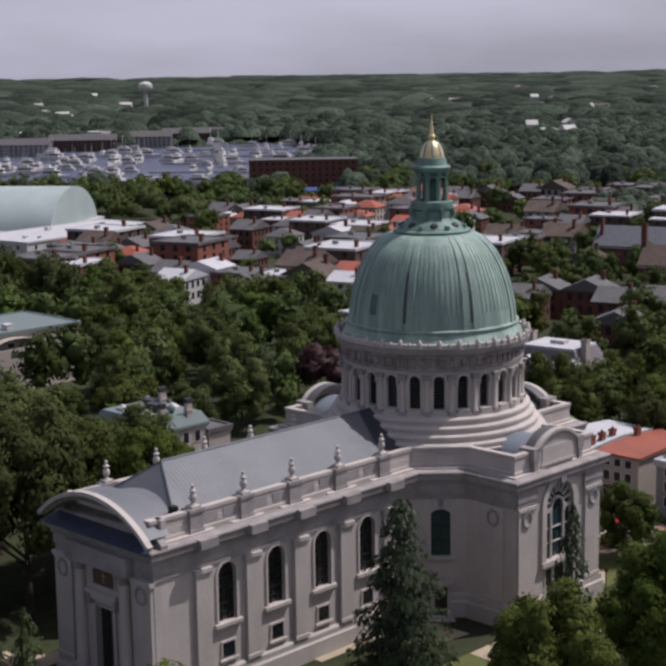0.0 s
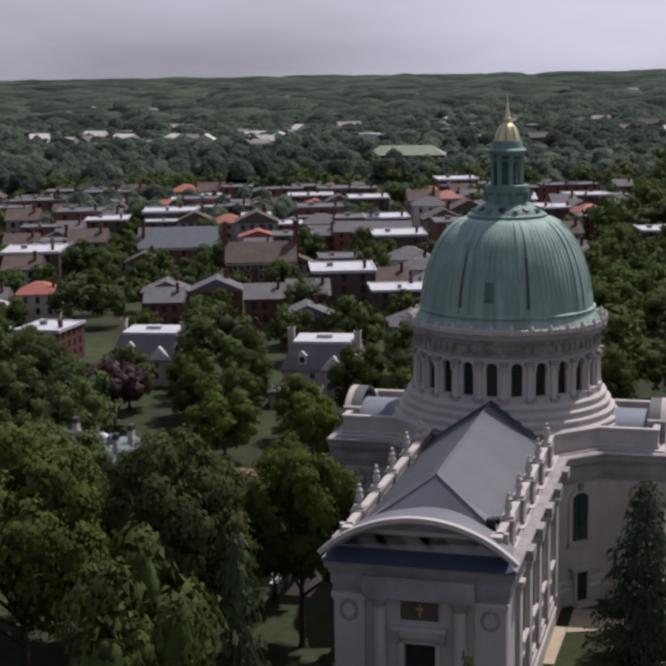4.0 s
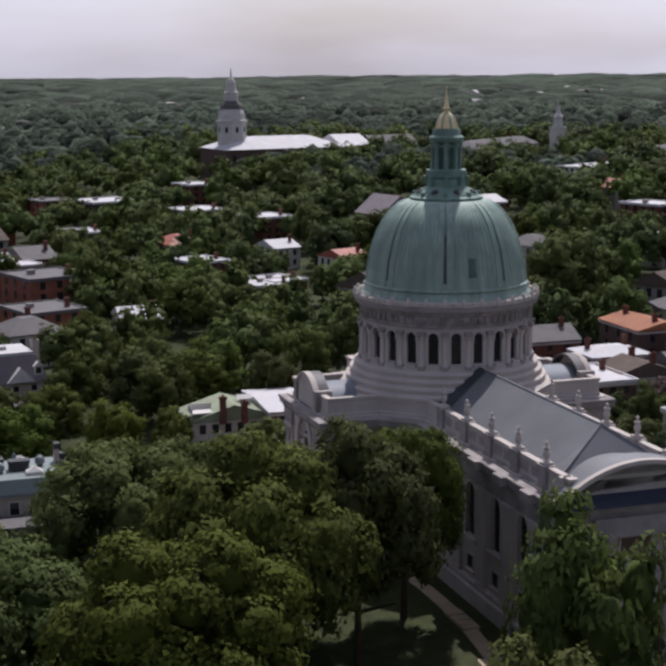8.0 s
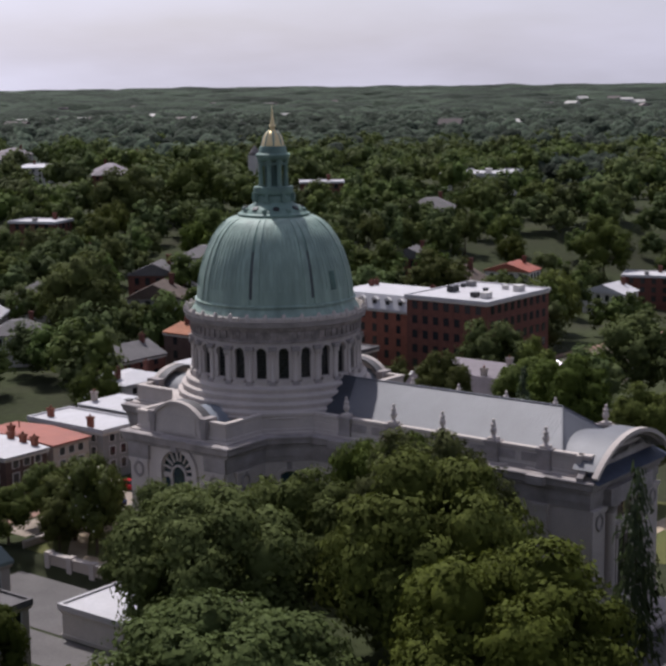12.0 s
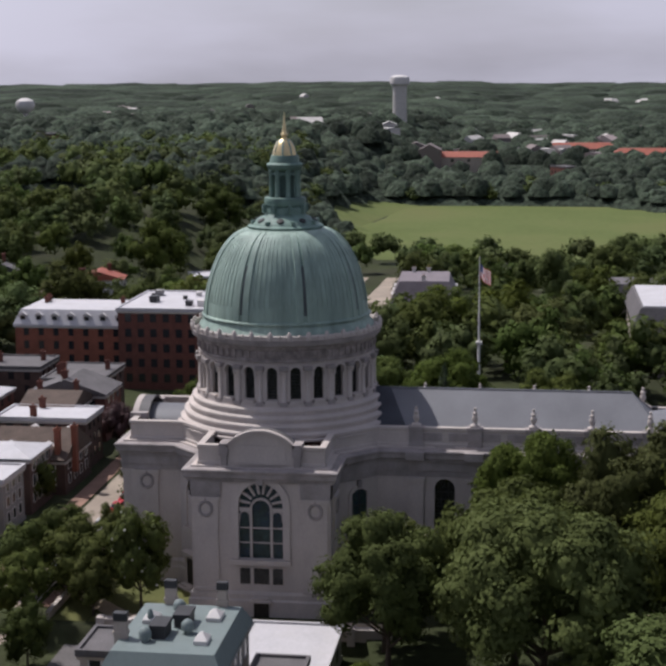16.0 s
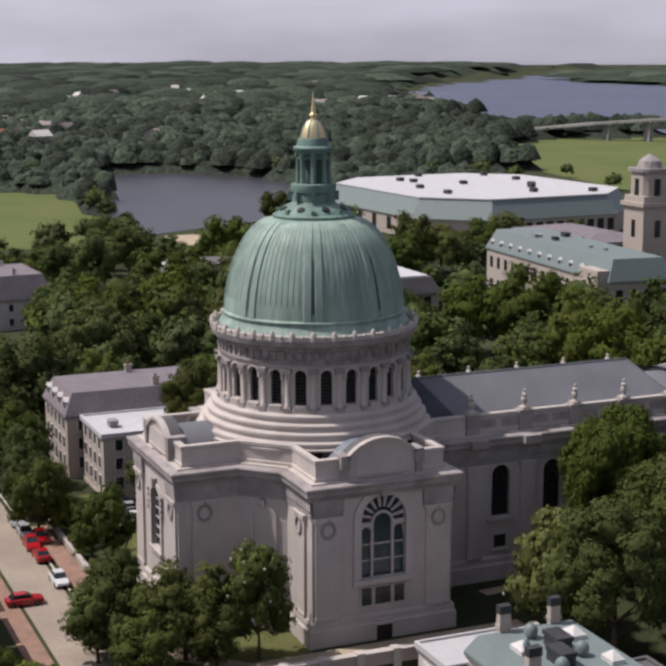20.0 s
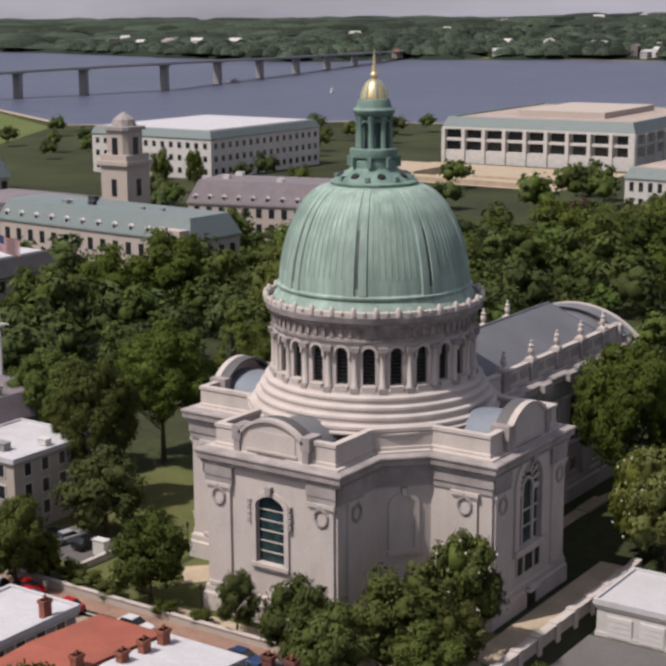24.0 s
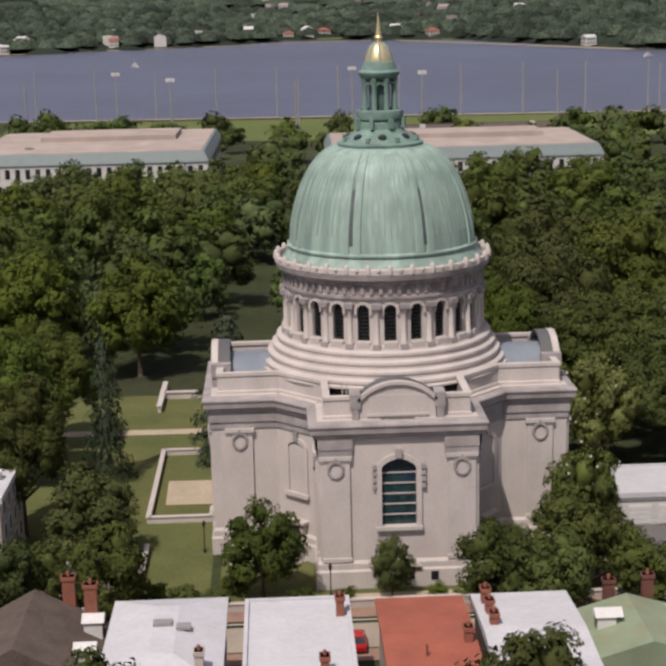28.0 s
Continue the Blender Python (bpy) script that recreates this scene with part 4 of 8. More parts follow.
# sea wall and beach strips along the banks
strip("bank_creek", [(-645, 125), (-703, 144), (-700, 192), (-653, 231), (-565, 243)], 6, PATH_M, "pale sandy bank of the creek", 0.5, "bank")
strip("bank_wall", [(x, float(shore(NEAR_SHORE, x)) - 2) for x in (-880, -720, -560, -430, -260, 74, 300, 600, 900)], 5, PATH_M, "pale stone sea wall", 0.5, "wall")
strip("bank_beach", [(x, float(shore(FAR_SHORE, x)) + 12) for x in (-800, -560, -320, -200, 136, 350, 600, 900)], 14, PATH_M, "sandy far bank", 0.6, "bank")
strip("bank_creek", [(-400, 175), (-440, 176), (-565, 241), (-650, 237), (-780, 220), (-880, 185)], 5, PATH_M, "pale creek edge", 0.2, "bank")
for k, (x, w) in enumerate(((-420, 40), (-250, 30), (60, 60), (240, 40), (-640, 40), (-905, 45))):
    y = float(shore(FAR_SHORE, x)) + 24
    sheet("lawn_shore_%d" % (k + 1), [(x - w, y), (x + w, y), (x + w * 0.7, y + 45), (x - w * 0.8, y + 45)], FIELD, "sloping lawn on the far bank", 0.6, cat="lawn", step=20)
sheet("field_green", [(-380, -30), (-375, 70), (-470, 92), (-580, 100), (-625, 60), (-625, -60), (-500, -75)], FIELD, "mown playing field", 0.12, cat="field", step=30)
sheet("field_point", [(-470, 365), (-560, 515), (-720, 610), (-880, 690), (-900, 560), (-760, 430), (-600, 390)], FIELD, "wide mown field by the river", 0.12, cat="field", step=40)
sheet("field_river", [(-150, 560), (-150, 655), (80, 636), (300, 612), (300, 500), (20, 520)], FIELD, "riverside sports field", 0.12, cat="field", step=40)
sheet("field_far", [(-760, -110), (-740, 60), (-860, 70), (-880, -120)], FIELD, "distant mown field", 0.15, cat="field", step=40)
# lawns and paths round the chapel
sheet("lawn_west", [(-46, -20), (-20, -20), (-20, 60), (-46, 60)], LAWN, "sunlit lawn west of the chapel", 0.05, cat="lawn")
sheet("lawn_south", [(-19, -26), (24, -25), (24, -20.3), (-19, -20.3)], LAWN, "narrow lawn beside the chapel", 0.04, cat="lawn")
sheet("lawn_south_east", [(8.9, -20.2), (24, -20.2), (24, -8.9), (12.8, -8.9), (8.9, -12.8)], LAWN, "small lawn in the corner of the chapel", 0.04, cat="lawn")
sheet("lawn_south_west", [(-19, -20.2), (-8.9, -20.2), (-8.9, -12.8), (-12.8, -8.9), (-19, -8.9)], LAWN, "small lawn in the corner of the chapel", 0.04, cat="lawn")
sheet("lawn_east", [(9, 13), (25, 13), (60, 20), (60, 70), (9, 70)], GRASS, "shaded lawn under the trees", 0.04, cat="lawn")
strip("path_east", [(22.6, 16), (22.6, -16)], 3.2, PATH_M, "sandy walk along the retaining wall", 0.09, "path")
strip("path_south", [(22.6, -16), (16, -22.5), (-12, -23)], 2.6, PATH_M, "sandy walk", 0.1, "path")
strip("path_side", [(12.2, 16.5), (11.6, 22), (11.5, 30), (11.9, 37), (12.8, 45)], 1.8, PATH_M, "sandy walk beside the nave", 0.1, "path")
sheet("path_porch", [(-10, 13), (-10, 20.6), (-15.6, 18.5), (-16.5, 12.6)], PATH_M, "sandy court by the north-west side door", 0.11, cat="path")
strip("path_nave", [(-9.2, 19), (-9.0, 30)], 1.5, PATH_M, "narrow sandy path beside the nave", 0.1, "path")
sheet("road_lot_south", [(-40, -20), (-29.5, -18), (-29.5, -9), (-40, -9)], ASPHALT, "small grey car park beside the lawn", 0.09, cat="road")
sheet("path_corner", [(-18.2, -12), (-15.2, -16.4), (-12.6, -13.5), (-13.6, -9.4), (-16, -9.8)], PATH_M, "sandy landing at the corner of the chapel", 0.1, cat="path")
strip("path_cross", [(-60, 40.5), (-20, 39.5)], 2.6, PATH_M, "sandy path across the lawn", 0.11, "path")
sheet("path_court", [(-26.5, 8.2), (-20.2, 8), (-20.2, 17.2), (-26.7, 17.4)], PATH_M, "sandy court beside the side door", 0.12, cat="path")
strip("path_north", [(12.8, 45), (13.5, 52), (15, 62), (14.5, 70)], 3.4, PATH_M, "sandy path with steps", 0.1, "path")
sheet("path_plaza", [(-15, 53), (15, 53), (15, 63), (-15, 63)], ASPHALT, "paved forecourt at the entrance", 0.06, cat="pavement")
# street south of the chapel, with kerbs and brick footways
strip("road", [(60, -32), (20, -31.5), (-120, -32.5), (-330, -30)], 5.6, STREET, "pale street lined with parked cars", 0.05)
strip("pavement", [(60, -36.6), (20, -36.1), (-120, -37.1), (-330, -34.6)], 2.6, BRICKPAVE, "red brick footway", 0.14, "pavement")
strip("pavement", [(20, -26.2), (-34, -26.6)], 2.4, BRICKPAVE, "red brick footway", 0.14, "pavement")
strip("kerb", [(20, -28.1), (-120, -29.2)], 0.25, STONE, "stone kerb", 0.17, "kerb")
strip("road", [(-110, -17), (-330, -14)], 14, STREET, "pale car park", 0.07)
strip("road", [(44, -30), (44, 22)], 7, ASPHALT, "grey driveway below the retaining wall", 0.06)
sheet("road_yard", [(27, -22), (40, -22), (40, 0), (27, 0)], ASPHALT, "grey yard before the garages", 0.07, cat="road")
sheet("pavement_plaza", [(-262, 385), (-165, 385), (-165, 458), (-262, 458)], PATH_M, "pale paved terrace before the library", 0.1, cat="pavement")
for x0, x1, y0, y1, zt in ((-250, -180, 388, 396, 2.2), (-262, -235, 396, 430, 3.2), (-215, -170, 410, 425, 1.4)):
    tagged(part("terrace_wall", Geo().box(x0, x1, y0, y1, -7.5, -7 + zt), PATH_M), "low sand-coloured terrace wall before the library", "wall", "terrace walls", kind="structure")
sheet("road_lot", [(-136, 190), (-106, 190), (-106, 222), (-122, 222)], BRICKPAVE, "red-brown car park", 0.06, cat="road")

sheet("lawn_arena", [(-330, 100), (-240, 95), (-240, 118), (-330, 150)], LAWN, "open lawn before the sports hall", 0.06, cat="lawn")
sheet("road_lot_arena", [(-395, 98), (-335, 90), (-335, 128), (-395, 132)], PATH_M, "sandy car park beside the sports hall", 0.08, cat="road")

# ---- trees ----
def leaf_mat(name, base, vary=0.3, sheen=0.25, rough=0.6, patch=0.0):
    """Foliage: every tree has its own hue, value and strength of colour; patch: the size of a crown in joined woods."""
    mat = principled(name, base, rough, spec=sheen, vary=0.2, scale=0.15, fine=0.15, fscale=1.5, bump=0.0, island=vary)
    nn, ll = mat.node_tree.nodes, mat.node_tree.links
    b = nn["Principled BSDF"]
    src = b.inputs["Base Color"].links[0].from_socket
    if patch:
        mp = nn.new("ShaderNodeMapping")
        mp.inputs["Scale"].default_value = (1 / patch, 1 / patch, 0.004)
        vo = nn.new("ShaderNodeTexVoronoi")
        vo.inputs["Scale"].default_value = 1.0
        sp = nn.new("ShaderNodeSeparateColor")
        ll.new(nn["Texture Coordinate"].outputs["Object"], mp.inputs["Vector"])
        ll.new(mp.outputs["Vector"], vo.inputs["Vector"])
        ll.new(vo.outputs["Color"], sp.inputs["Color"])
        chance = [sp.outputs[k] for k in range(3)]
    else:
        oi = nn.new("ShaderNodeObjectInfo")
        chance = [oi.outputs["Random"]]
        for times in (7.31, 53.7):
            mu, fr = nn.new("ShaderNodeMath"), nn.new("ShaderNodeMath")
            mu.operation, fr.operation = "MULTIPLY", "FRACT"
            mu.inputs[1].default_value = times
            ll.new(oi.outputs["Random"], mu.inputs[0])
            ll.new(mu.outputs[0], fr.inputs[0])
            chance.append(fr.outputs[0])
    hs = nn.new("ShaderNodeHueSaturation")
    for src_k, key, lo, hi in zip(chance, ("Hue", "Value", "Saturation"), (0.478, 0.72, 0.85), (0.51, 1.25, 1.08)):
        mr = nn.new("ShaderNodeMapRange")
        mr.inputs["To Min"].default_value, mr.inputs["To Max"].default_value = lo, hi
        ll.new(src_k, mr.inputs["Value"])
        ll.new(mr.outputs["Result"], hs.inputs[key])
    ll.new(src, hs.inputs["Color"])
    ll.new(hs.outputs["Color"], b.inputs["Base Color"])
    thin, mix = nn.new("ShaderNodeBsdfTranslucent"), nn.new("ShaderNodeMixShader")
    mix.inputs["Fac"].default_value = 0.28
    ll.new(hs.outputs["Color"], thin.inputs["Color"])
    ll.new(b.outputs["BSDF"], mix.inputs[1])
    ll.new(thin.outputs["BSDF"], mix.inputs[2])
    ll.new(mix.outputs["Shader"], nn["Material Output"].inputs["Surface"])
    return mat


LEAF = leaf_mat("broad_leaves", (0.095, 0.122, 0.028), 0.2, sheen=0.06, rough=0.75)
LEAF_W = leaf_mat("mixed_woodland_leaves", (0.088, 0.12, 0.034), 0.12, sheen=0.06, rough=0.75, patch=12.0)
LEAF_M = leaf_mat("magnolia_leaves", (0.125, 0.145, 0.034), 0.4, sheen=0.15, rough=0.6)
LEAF_C = leaf_mat("conifer_needles", (0.05, 0.074, 0.03), 0.4)
LEAF_Y = leaf_mat("light_conifer_needles", (0.06, 0.085, 0.03), 0.35)
LEAF_R = leaf_mat("copper_leaves", (0.085, 0.04, 0.035), 0.3)
BARK = principled("bark", (0.10, 0.075, 0.055), 0.95, vary=0.25, scale=2, fine=0.2, fscale=8, bump=0.6)
PETAL = principled("magnolia_flowers", (0.75, 0.72, 0.62), 0.7)
rng = np.random.default_rng(7)
ICO = np.array([(0, 0, 1)] + [(0.894 * math.cos(a), 0.894 * math.sin(a), 0.447) for a in [2 * math.pi * k / 5 for k in range(5)]] + [(0.894 * math.cos(a), 0.894 * math.sin(a), -0.447) for a in [2 * math.pi * (k + 0.5) / 5 for k in range(5)]] + [(0, 0, -1)])
ICO_F = [(0, 1 + k, 1 + (k + 1) % 5) for k in range(5)] + [(1 + k, 6 + k, 1 + (k + 1) % 5) for k in range(5)] + [(1 + (k + 1) % 5, 6 + k, 6 + (k + 1) % 5) for k in range(5)] + [(11, 6 + (k + 1) % 5, 6 + k) for k in range(5)]
ICO_F = np.array(ICO_F)


def clusters(n, seed, reach=0.56, size=0.4, low=-0.35, squash=0.8):
    """Centres and radii of the boughs of a broad crown of radius about one, with an uneven outline."""
    r = np.random.default_rng(seed)
    out = [(r.uniform(-0.08, 0.08), r.uniform(-0.08, 0.08), 0.12, size * 1.25)]
    k = 0
    while len(out) < n:
        k += 1
        z = low + (0.95 - low) * ((len(out) + 0.5 * r.random()) / n)
        a = 2.39996 * k + r.uniform(-0.35, 0.35)
        q = math.sqrt(max(0.0, 1 - z * z)) * reach * r.uniform(0.8, 1.2)
        out.append((q * math.cos(a), q * math.sin(a), z * squash * reach * r.uniform(0.95, 1.3), size * r.uniform(0.72, 1.15)))
    return np.array(out)


def finer(v, f):
    """A ball of triangles with each one cut in four."""
    v, out, seen = [tuple(p) for p in v], [], {}

    def mid(a, b):
        k = (min(a, b), max(a, b))
        if k not in seen:
            q = (np.array(v[a]) + np.array(v[b])) / 2
            v.append(tuple(q / np.linalg.norm(q)))
            seen[k] = len(v) - 1
        return seen[k]

    for a, b, c in f:
        ab, bc, ca = mid(a, b), mid(b, c), mid(c, a)
        out += [(a, ab, ca), (b, bc, ab), (c, ca, bc), (ab, bc, ca)]
    return np.array(v), np.array(out)


BALL, BALL_F = finer(ICO, ICO_F)


def crown(boughs, tufts, leaves, rad, size, seed, up=0.35, wild=0.3, core=0.8, three=False, calm=0.4, ball=None):
    """A crown: lumpy boughs clad with tufts of small leaf sprays, lit as rounded masses with dark gaps between."""
    r = np.random.default_rng(seed)
    n = len(boughs)
    d = r.normal(size=(n, tufts, 3))
    d[..., 2] = d[..., 2] + 0.3
    d = d + 0.8 * boughs[:, None, :3]
    d /= np.linalg.norm(d, axis=-1, keepdims=True)
    c = boughs[:, None, :3] + d * boughs[:, None, 3:4] * r.uniform(0.8, 1.08, (n, tufts, 1))
    c, out = c.reshape(-1, 3), d.reshape(-1, 3)
    far = np.linalg.norm(c[:, None] - boughs[None, :, :3], axis=-1) / boughs[None, :, 3]
    sel = far.min(1) > 0.72
    c, out = c[sel], out[sel]
    tr = rad * r.uniform(0.65, 1.35, (len(c), 1, 1))
    d = r.normal(size=(len(c), leaves, 3))
    d[..., 2] += up
    d /= np.linalg.norm(d, axis=-1, keepdims=True)
    p = c[:, None] + d * tr * r.uniform(0.45, 1.15, (len(c), leaves, 1)) * np.array([1.15, 1.15, 0.7])
    soft = calm * d + 0.75 * out[:, None] + np.array([0, 0, 0.1])
    p, d, soft = p.reshape(-1, 3), d.reshape(-1, 3), soft.reshape(-1, 3)
    nrm = soft + r.normal(size=d.shape) * wild
    nrm /= np.linalg.norm(nrm, axis=-1, keepdims=True)
    a = np.cross(nrm, r.normal(size=d.shape))
    a /= np.linalg.norm(a, axis=-1, keepdims=True)
    b = np.cross(nrm, a)
    s = size * r.uniform(0.55, 1.45, (len(p), 1))
    t = s * r.uniform(0.45, 0.8, (len(p), 1))
    v = np.stack([p - a * s, p - b * t + nrm * t * 0.3, p + a * s, p + b * t + nrm * t * 0.3], 1)
    m = 4
    if three:
        v, m = np.stack([p - a * s - b * t, p + a * s * 1.1 - b * t * 0.2, p - a * s * 0.2 + b * t * 1.7], 1), 3
    quads = np.arange(len(p) * m).reshape(-1, m)
    ball_v, ball_f = ball or (BALL, BALL_F)
    nb = len(ball_v)
    core_v = boughs[:, None, :3] + ball_v[None] * boughs[:, None, 3:4] * core * r.uniform(0.8, 1.12, (n, nb, 1))
    deep = (np.linalg.norm(core_v[:, :, None] - boughs[None, None, :, :3], axis=-1) / boughs[None, None, :, 3] < 0.55).any(2).reshape(-1)
    core_f = (ball_f[None] + (np.arange(n) * nb)[:, None, None]).reshape(-1, 3)
    core_f = core_f[~deep[core_f].all(1)]
    tri = np.concatenate([quads[:, :3], quads[:0 if three else None, [0, 2, m - 1]], core_f + len(p) * m])
    soft = soft + 0.2 * nrm
    soft = np.concatenate([np.repeat(soft, m, 0), np.tile(ball_v, (n, 1)) + r.normal(size=(n * nb, 3)) * 0.15])
    return np.concatenate([v.reshape(-1, 3), core_v.reshape(-1, 3)]), tri, soft / np.linalg.norm(soft, axis=-1, keepdims=True)


def fir(levels, per, seed, power=0.8, droop=0.25, dense=14, size=0.05, tall=1.9):
    """A conifer: whorls of sagging branches clad with sprays, radius one at the foot."""
    r = np.random.default_rng(seed)
    pts, ns, sz = [], [], []
    for k in range(levels):
        z = 0.06 + 0.93 * k / (levels - 1)
        m = max(3, int(per * (1 - 0.6 * z)))
        for q in range(m):
            a = 2 * math.pi * q / m + r.uniform(-0.5, 0.5)
            ln = (1.03 - z) ** power * r.uniform(0.5, 1.15)
            nn_ = max(3, int(dense * (0.35 + ln)))
            u = np.sqrt(r.uniform(0.01, 1, nn_)) * ln
            side = r.normal(size=nn_) * 0.10 * (0.4 + ln)
            x = u * math.cos(a) - side * math.sin(a)
            y = u * math.sin(a) + side * math.cos(a)
            pts.append(np.stack([x, y, z * tall + 0.06 * u - droop * u * u - np.abs(side) * 0.3 + r.normal(size=nn_) * 0.02], -1))
            ns.append(np.stack([np.full(nn_, math.cos(a) * 0.5), np.full(nn_, math.sin(a) * 0.5), np.full(nn_, 0.8)], -1) + r.normal(size=(nn_, 3)) * 0.45)
    p, nrm = np.concatenate(pts), np.concatenate(ns)
    nrm /= np.linalg.norm(nrm, axis=-1, keepdims=True)
    out = p * np.array([1, 1, 0]) + r.normal(size=p.shape) * 0.15
    a = out - nrm * (out * nrm).sum(-1, keepdims=True)
    a /= np.linalg.norm(a, axis=-1, keepdims=True) + 1e-9
    b = np.cross(nrm, a)
    s = size * r.uniform(0.6, 1.5, (len(p), 1))
    v = np.stack([p - a * s, p - b * s * 0.45, p + a * s - np.array([0, 0, 1]) * s * 0.4, p + b * s * 0.45], 1)
    quads = np.arange(len(p) * 4).reshape(-1, 4)
    soft = p * np.array([1, 1, 0]) + np.array([0, 0, 0.35]) + 0.25 * nrm
    soft = np.repeat(soft / np.linalg.norm(soft, axis=-1, keepdims=True), 4, 0)
    return v.reshape(-1, 3), np.concatenate([quads[:, [0, 1, 2]], quads[:, [0, 2, 3]]]), soft


def trunk_geo(h, r, top, limbs, seed, spread=0.5):
    """A tapered trunk of height one unit h with limbs reaching into the crown."""
    g, q = Geo(), random.Random(seed)
    g.loft([[(rr * math.cos(a) * (1 + 0.1 * math.sin(3 * a)), rr * math.sin(a), z) for a in [2 * math.pi * k / 8 for k in range(8)]] for rr, z in ((r * 1.5, -0.01), (r * 1.05, h * 0.08), (r * 0.85, h * 0.5), (r * 0.5, h), (r * 0.15, top))], True, True)
    for k in range(limbs):
        a = 2 * math.pi * k / limbs + q.uniform(-0.3, 0.3)
        z0 = h * q.uniform(0.65, 1.0)
        g.tube((0, 0, z0), (spread * math.cos(a), spread * math.sin(a), z0 + q.uniform(0.15, 0.4)), r * 0.45, r * 0.12, 5)
    return g


TREE = {}


def tree_kind(key, made, mat, trunk, cz, squash_z=1.0):
    """Keeps the crown and trunk meshes of one kind of tree: crown radius one, total height about two."""
    v, f = made[:2]
    v = v * np.array([1, 1, squash_z]) + np.array([0, 0, cz])
    TREE[key] = (np_mesh("crown", v, f, mat, len(made) > 2), trunk.mesh("trunk", BARK), v, f, made[2] if len(made) > 2 else None)
    if len(made) > 2:
        TREE[key][0].normals_split_custom_set_from_vertices(made[2].tolist())


for k in range(4):
    tree_kind(f"big{k}", crown(clusters(26, 20 + k, 0.66, 0.27, -0.45, 0.85), 42, 27, 0.085, 0.0215, 40 + k, core=0.66, three=True, calm=0.55), LEAF, trunk_geo(0.75, 0.05, 1.3, 9, k), 1.18, 1.0)
for k in range(5):
    tree_kind(f"mid{k}", crown(clusters(15, 60 + k, 0.6, 0.34, -0.85, 0.95), 22, 17, 0.12, 0.037, 70 + k, core=0.66, three=True), LEAF, trunk_geo(0.6, 0.05, 1.3, 6, k), 1.12, 1.05)
for k in range(4):
    tree_kind(f"fair{k}", crown(clusters(12, 260 + k, 0.58, 0.37, -0.8, 0.95), 16, 11, 0.15, 0.05, 270 + k, core=0.68, three=True), LEAF, trunk_geo(0.6, 0.05, 1.3, 0, k), 1.12, 1.05)
for k in range(5):
    tree_kind(f"near{k}", crown(clusters(11, 190 + k, 0.58, 0.38, -0.6, 0.95), 12, 9, 0.16, 0.066, 195 + k, core=0.72, three=True, ball=(ICO, ICO_F)), LEAF, trunk_geo(0.5, 0.06, 1.2, 0, k), 1.08, 1.05)
for k in range(5):
    tree_kind(f"far{k}", crown(clusters(7, 90 + k, 0.54, 0.44), 7, 6, 0.2, 0.105, 95 + k, core=0.8, three=True, ball=(ICO, ICO_F)), LEAF, trunk_geo(0.5, 0.06, 1.2, 0, k), 1.05, 1.05)
tree_kind("red0", crown(clusters(14, 161, 0.6, 0.34), 20, 14, 0.11, 0.04, 171), LEAF_R, trunk_geo(0.6, 0.05, 1.3, 6, 9), 1.12, 1.05)
tree_kind("conifer0", fir(24, 10, 5, 0.75, 0.2, 24, 0.045), LEAF_C, trunk_geo(1.2, 0.035, 1.9, 0, 3), 0.06)
tree_kind("conifer1", fir(19, 13, 8, 0.55, 0.16, 60, 0.038), LEAF_C, trunk_geo(1.2, 0.035, 1.9, 0, 4), 0.06)
tree_kind("cypress", fir(30, 8, 15, 0.55, 0.1, 13, 0.07), LEAF_Y, trunk_geo(1.2, 0.035, 1.9, 0, 6), 0.12)
tree_kind("magnolia", crown(clusters(15, 112, 0.55, 0.34, -0.6, 1.15), 26, 22, 0.1, 0.036, 13, core=0.7), LEAF_M, trunk_geo(0.5, 0.05, 1.2, 4, 5), 1.05, 1.05)
v0 = TREE["magnolia"][2]
pick = np.random.default_rng(3).integers(0, (len(v0) - 800) // 4, 36)
pv = v0[pick * 4]
pg = Geo()
for p in pv:
    pg.box(p[0] - 0.02, p[0] + 0.02, p[1] - 0.02, p[1] + 0.02, p[2] - 0.01, p[2] + 0.02)
flowers = pg.mesh("flower", PETAL)
TREE_COUNT = [0]


def plant(key, x, y, h, w, label, rot=None, z=None, group=""):
    """A tree of height h and crown width w, standing at x, y."""
    TREE_COUNT[0] += 1
    rot = (x * 37 + y * 91) % 360 if rot is None else rot
    m = pose(x, y, gz(x, y) - 0.05 if z is None else z, 0, 0, rot) @ Matrix.Diagonal((w / 2, w / 2, h / 2, 1))
    t = thing("tree", label, "tree", group, m)
    cm, tm = TREE[key][:2]
    part("trunk", tm, BARK, t)
    part("crown", cm, LEAF, t)
    if key == "magnolia":
        tagged(part("flower", flowers, PETAL, t), "pale magnolia flowers", kind="stuff")
    return t


BIG = "large leafy shade tree with a full green crown"
for k, (x, y, h, w) in enumerate([(17.5, 31, 22.5, 15), (27, 43, 25, 17), (33, 30, 21, 15), (40, 52, 26, 20), (49, 33, 23.5, 22), (50, 66, 23, 22), (66, 49, 20, 20), (39, 17, 18, 13), (64, 16, 12.5, 9), (80, 66, 18, 17), (79, 46, 17.5, 16), (72, 79, 18, 16), (90, 56, 17, 15), (92, 36, 16, 14), (88, 84, 18, 16)]):
    plant(f"big{k % 4}", x, y, h, w * (1.0 + 0.2 * math.sin(k * 2.4) ** 2), BIG, group="shade trees beside the nave")
for x, y, h, w in ((20.2, -14.6, 13.0, 8.6), (29, 15.5, 15.2, 10.5), (24.5, 19, 13.5, 8)):
    plant("magnolia", x, y, h, w, "dense magnolia tree with glossy leaves and pale flowers", group="magnolias")
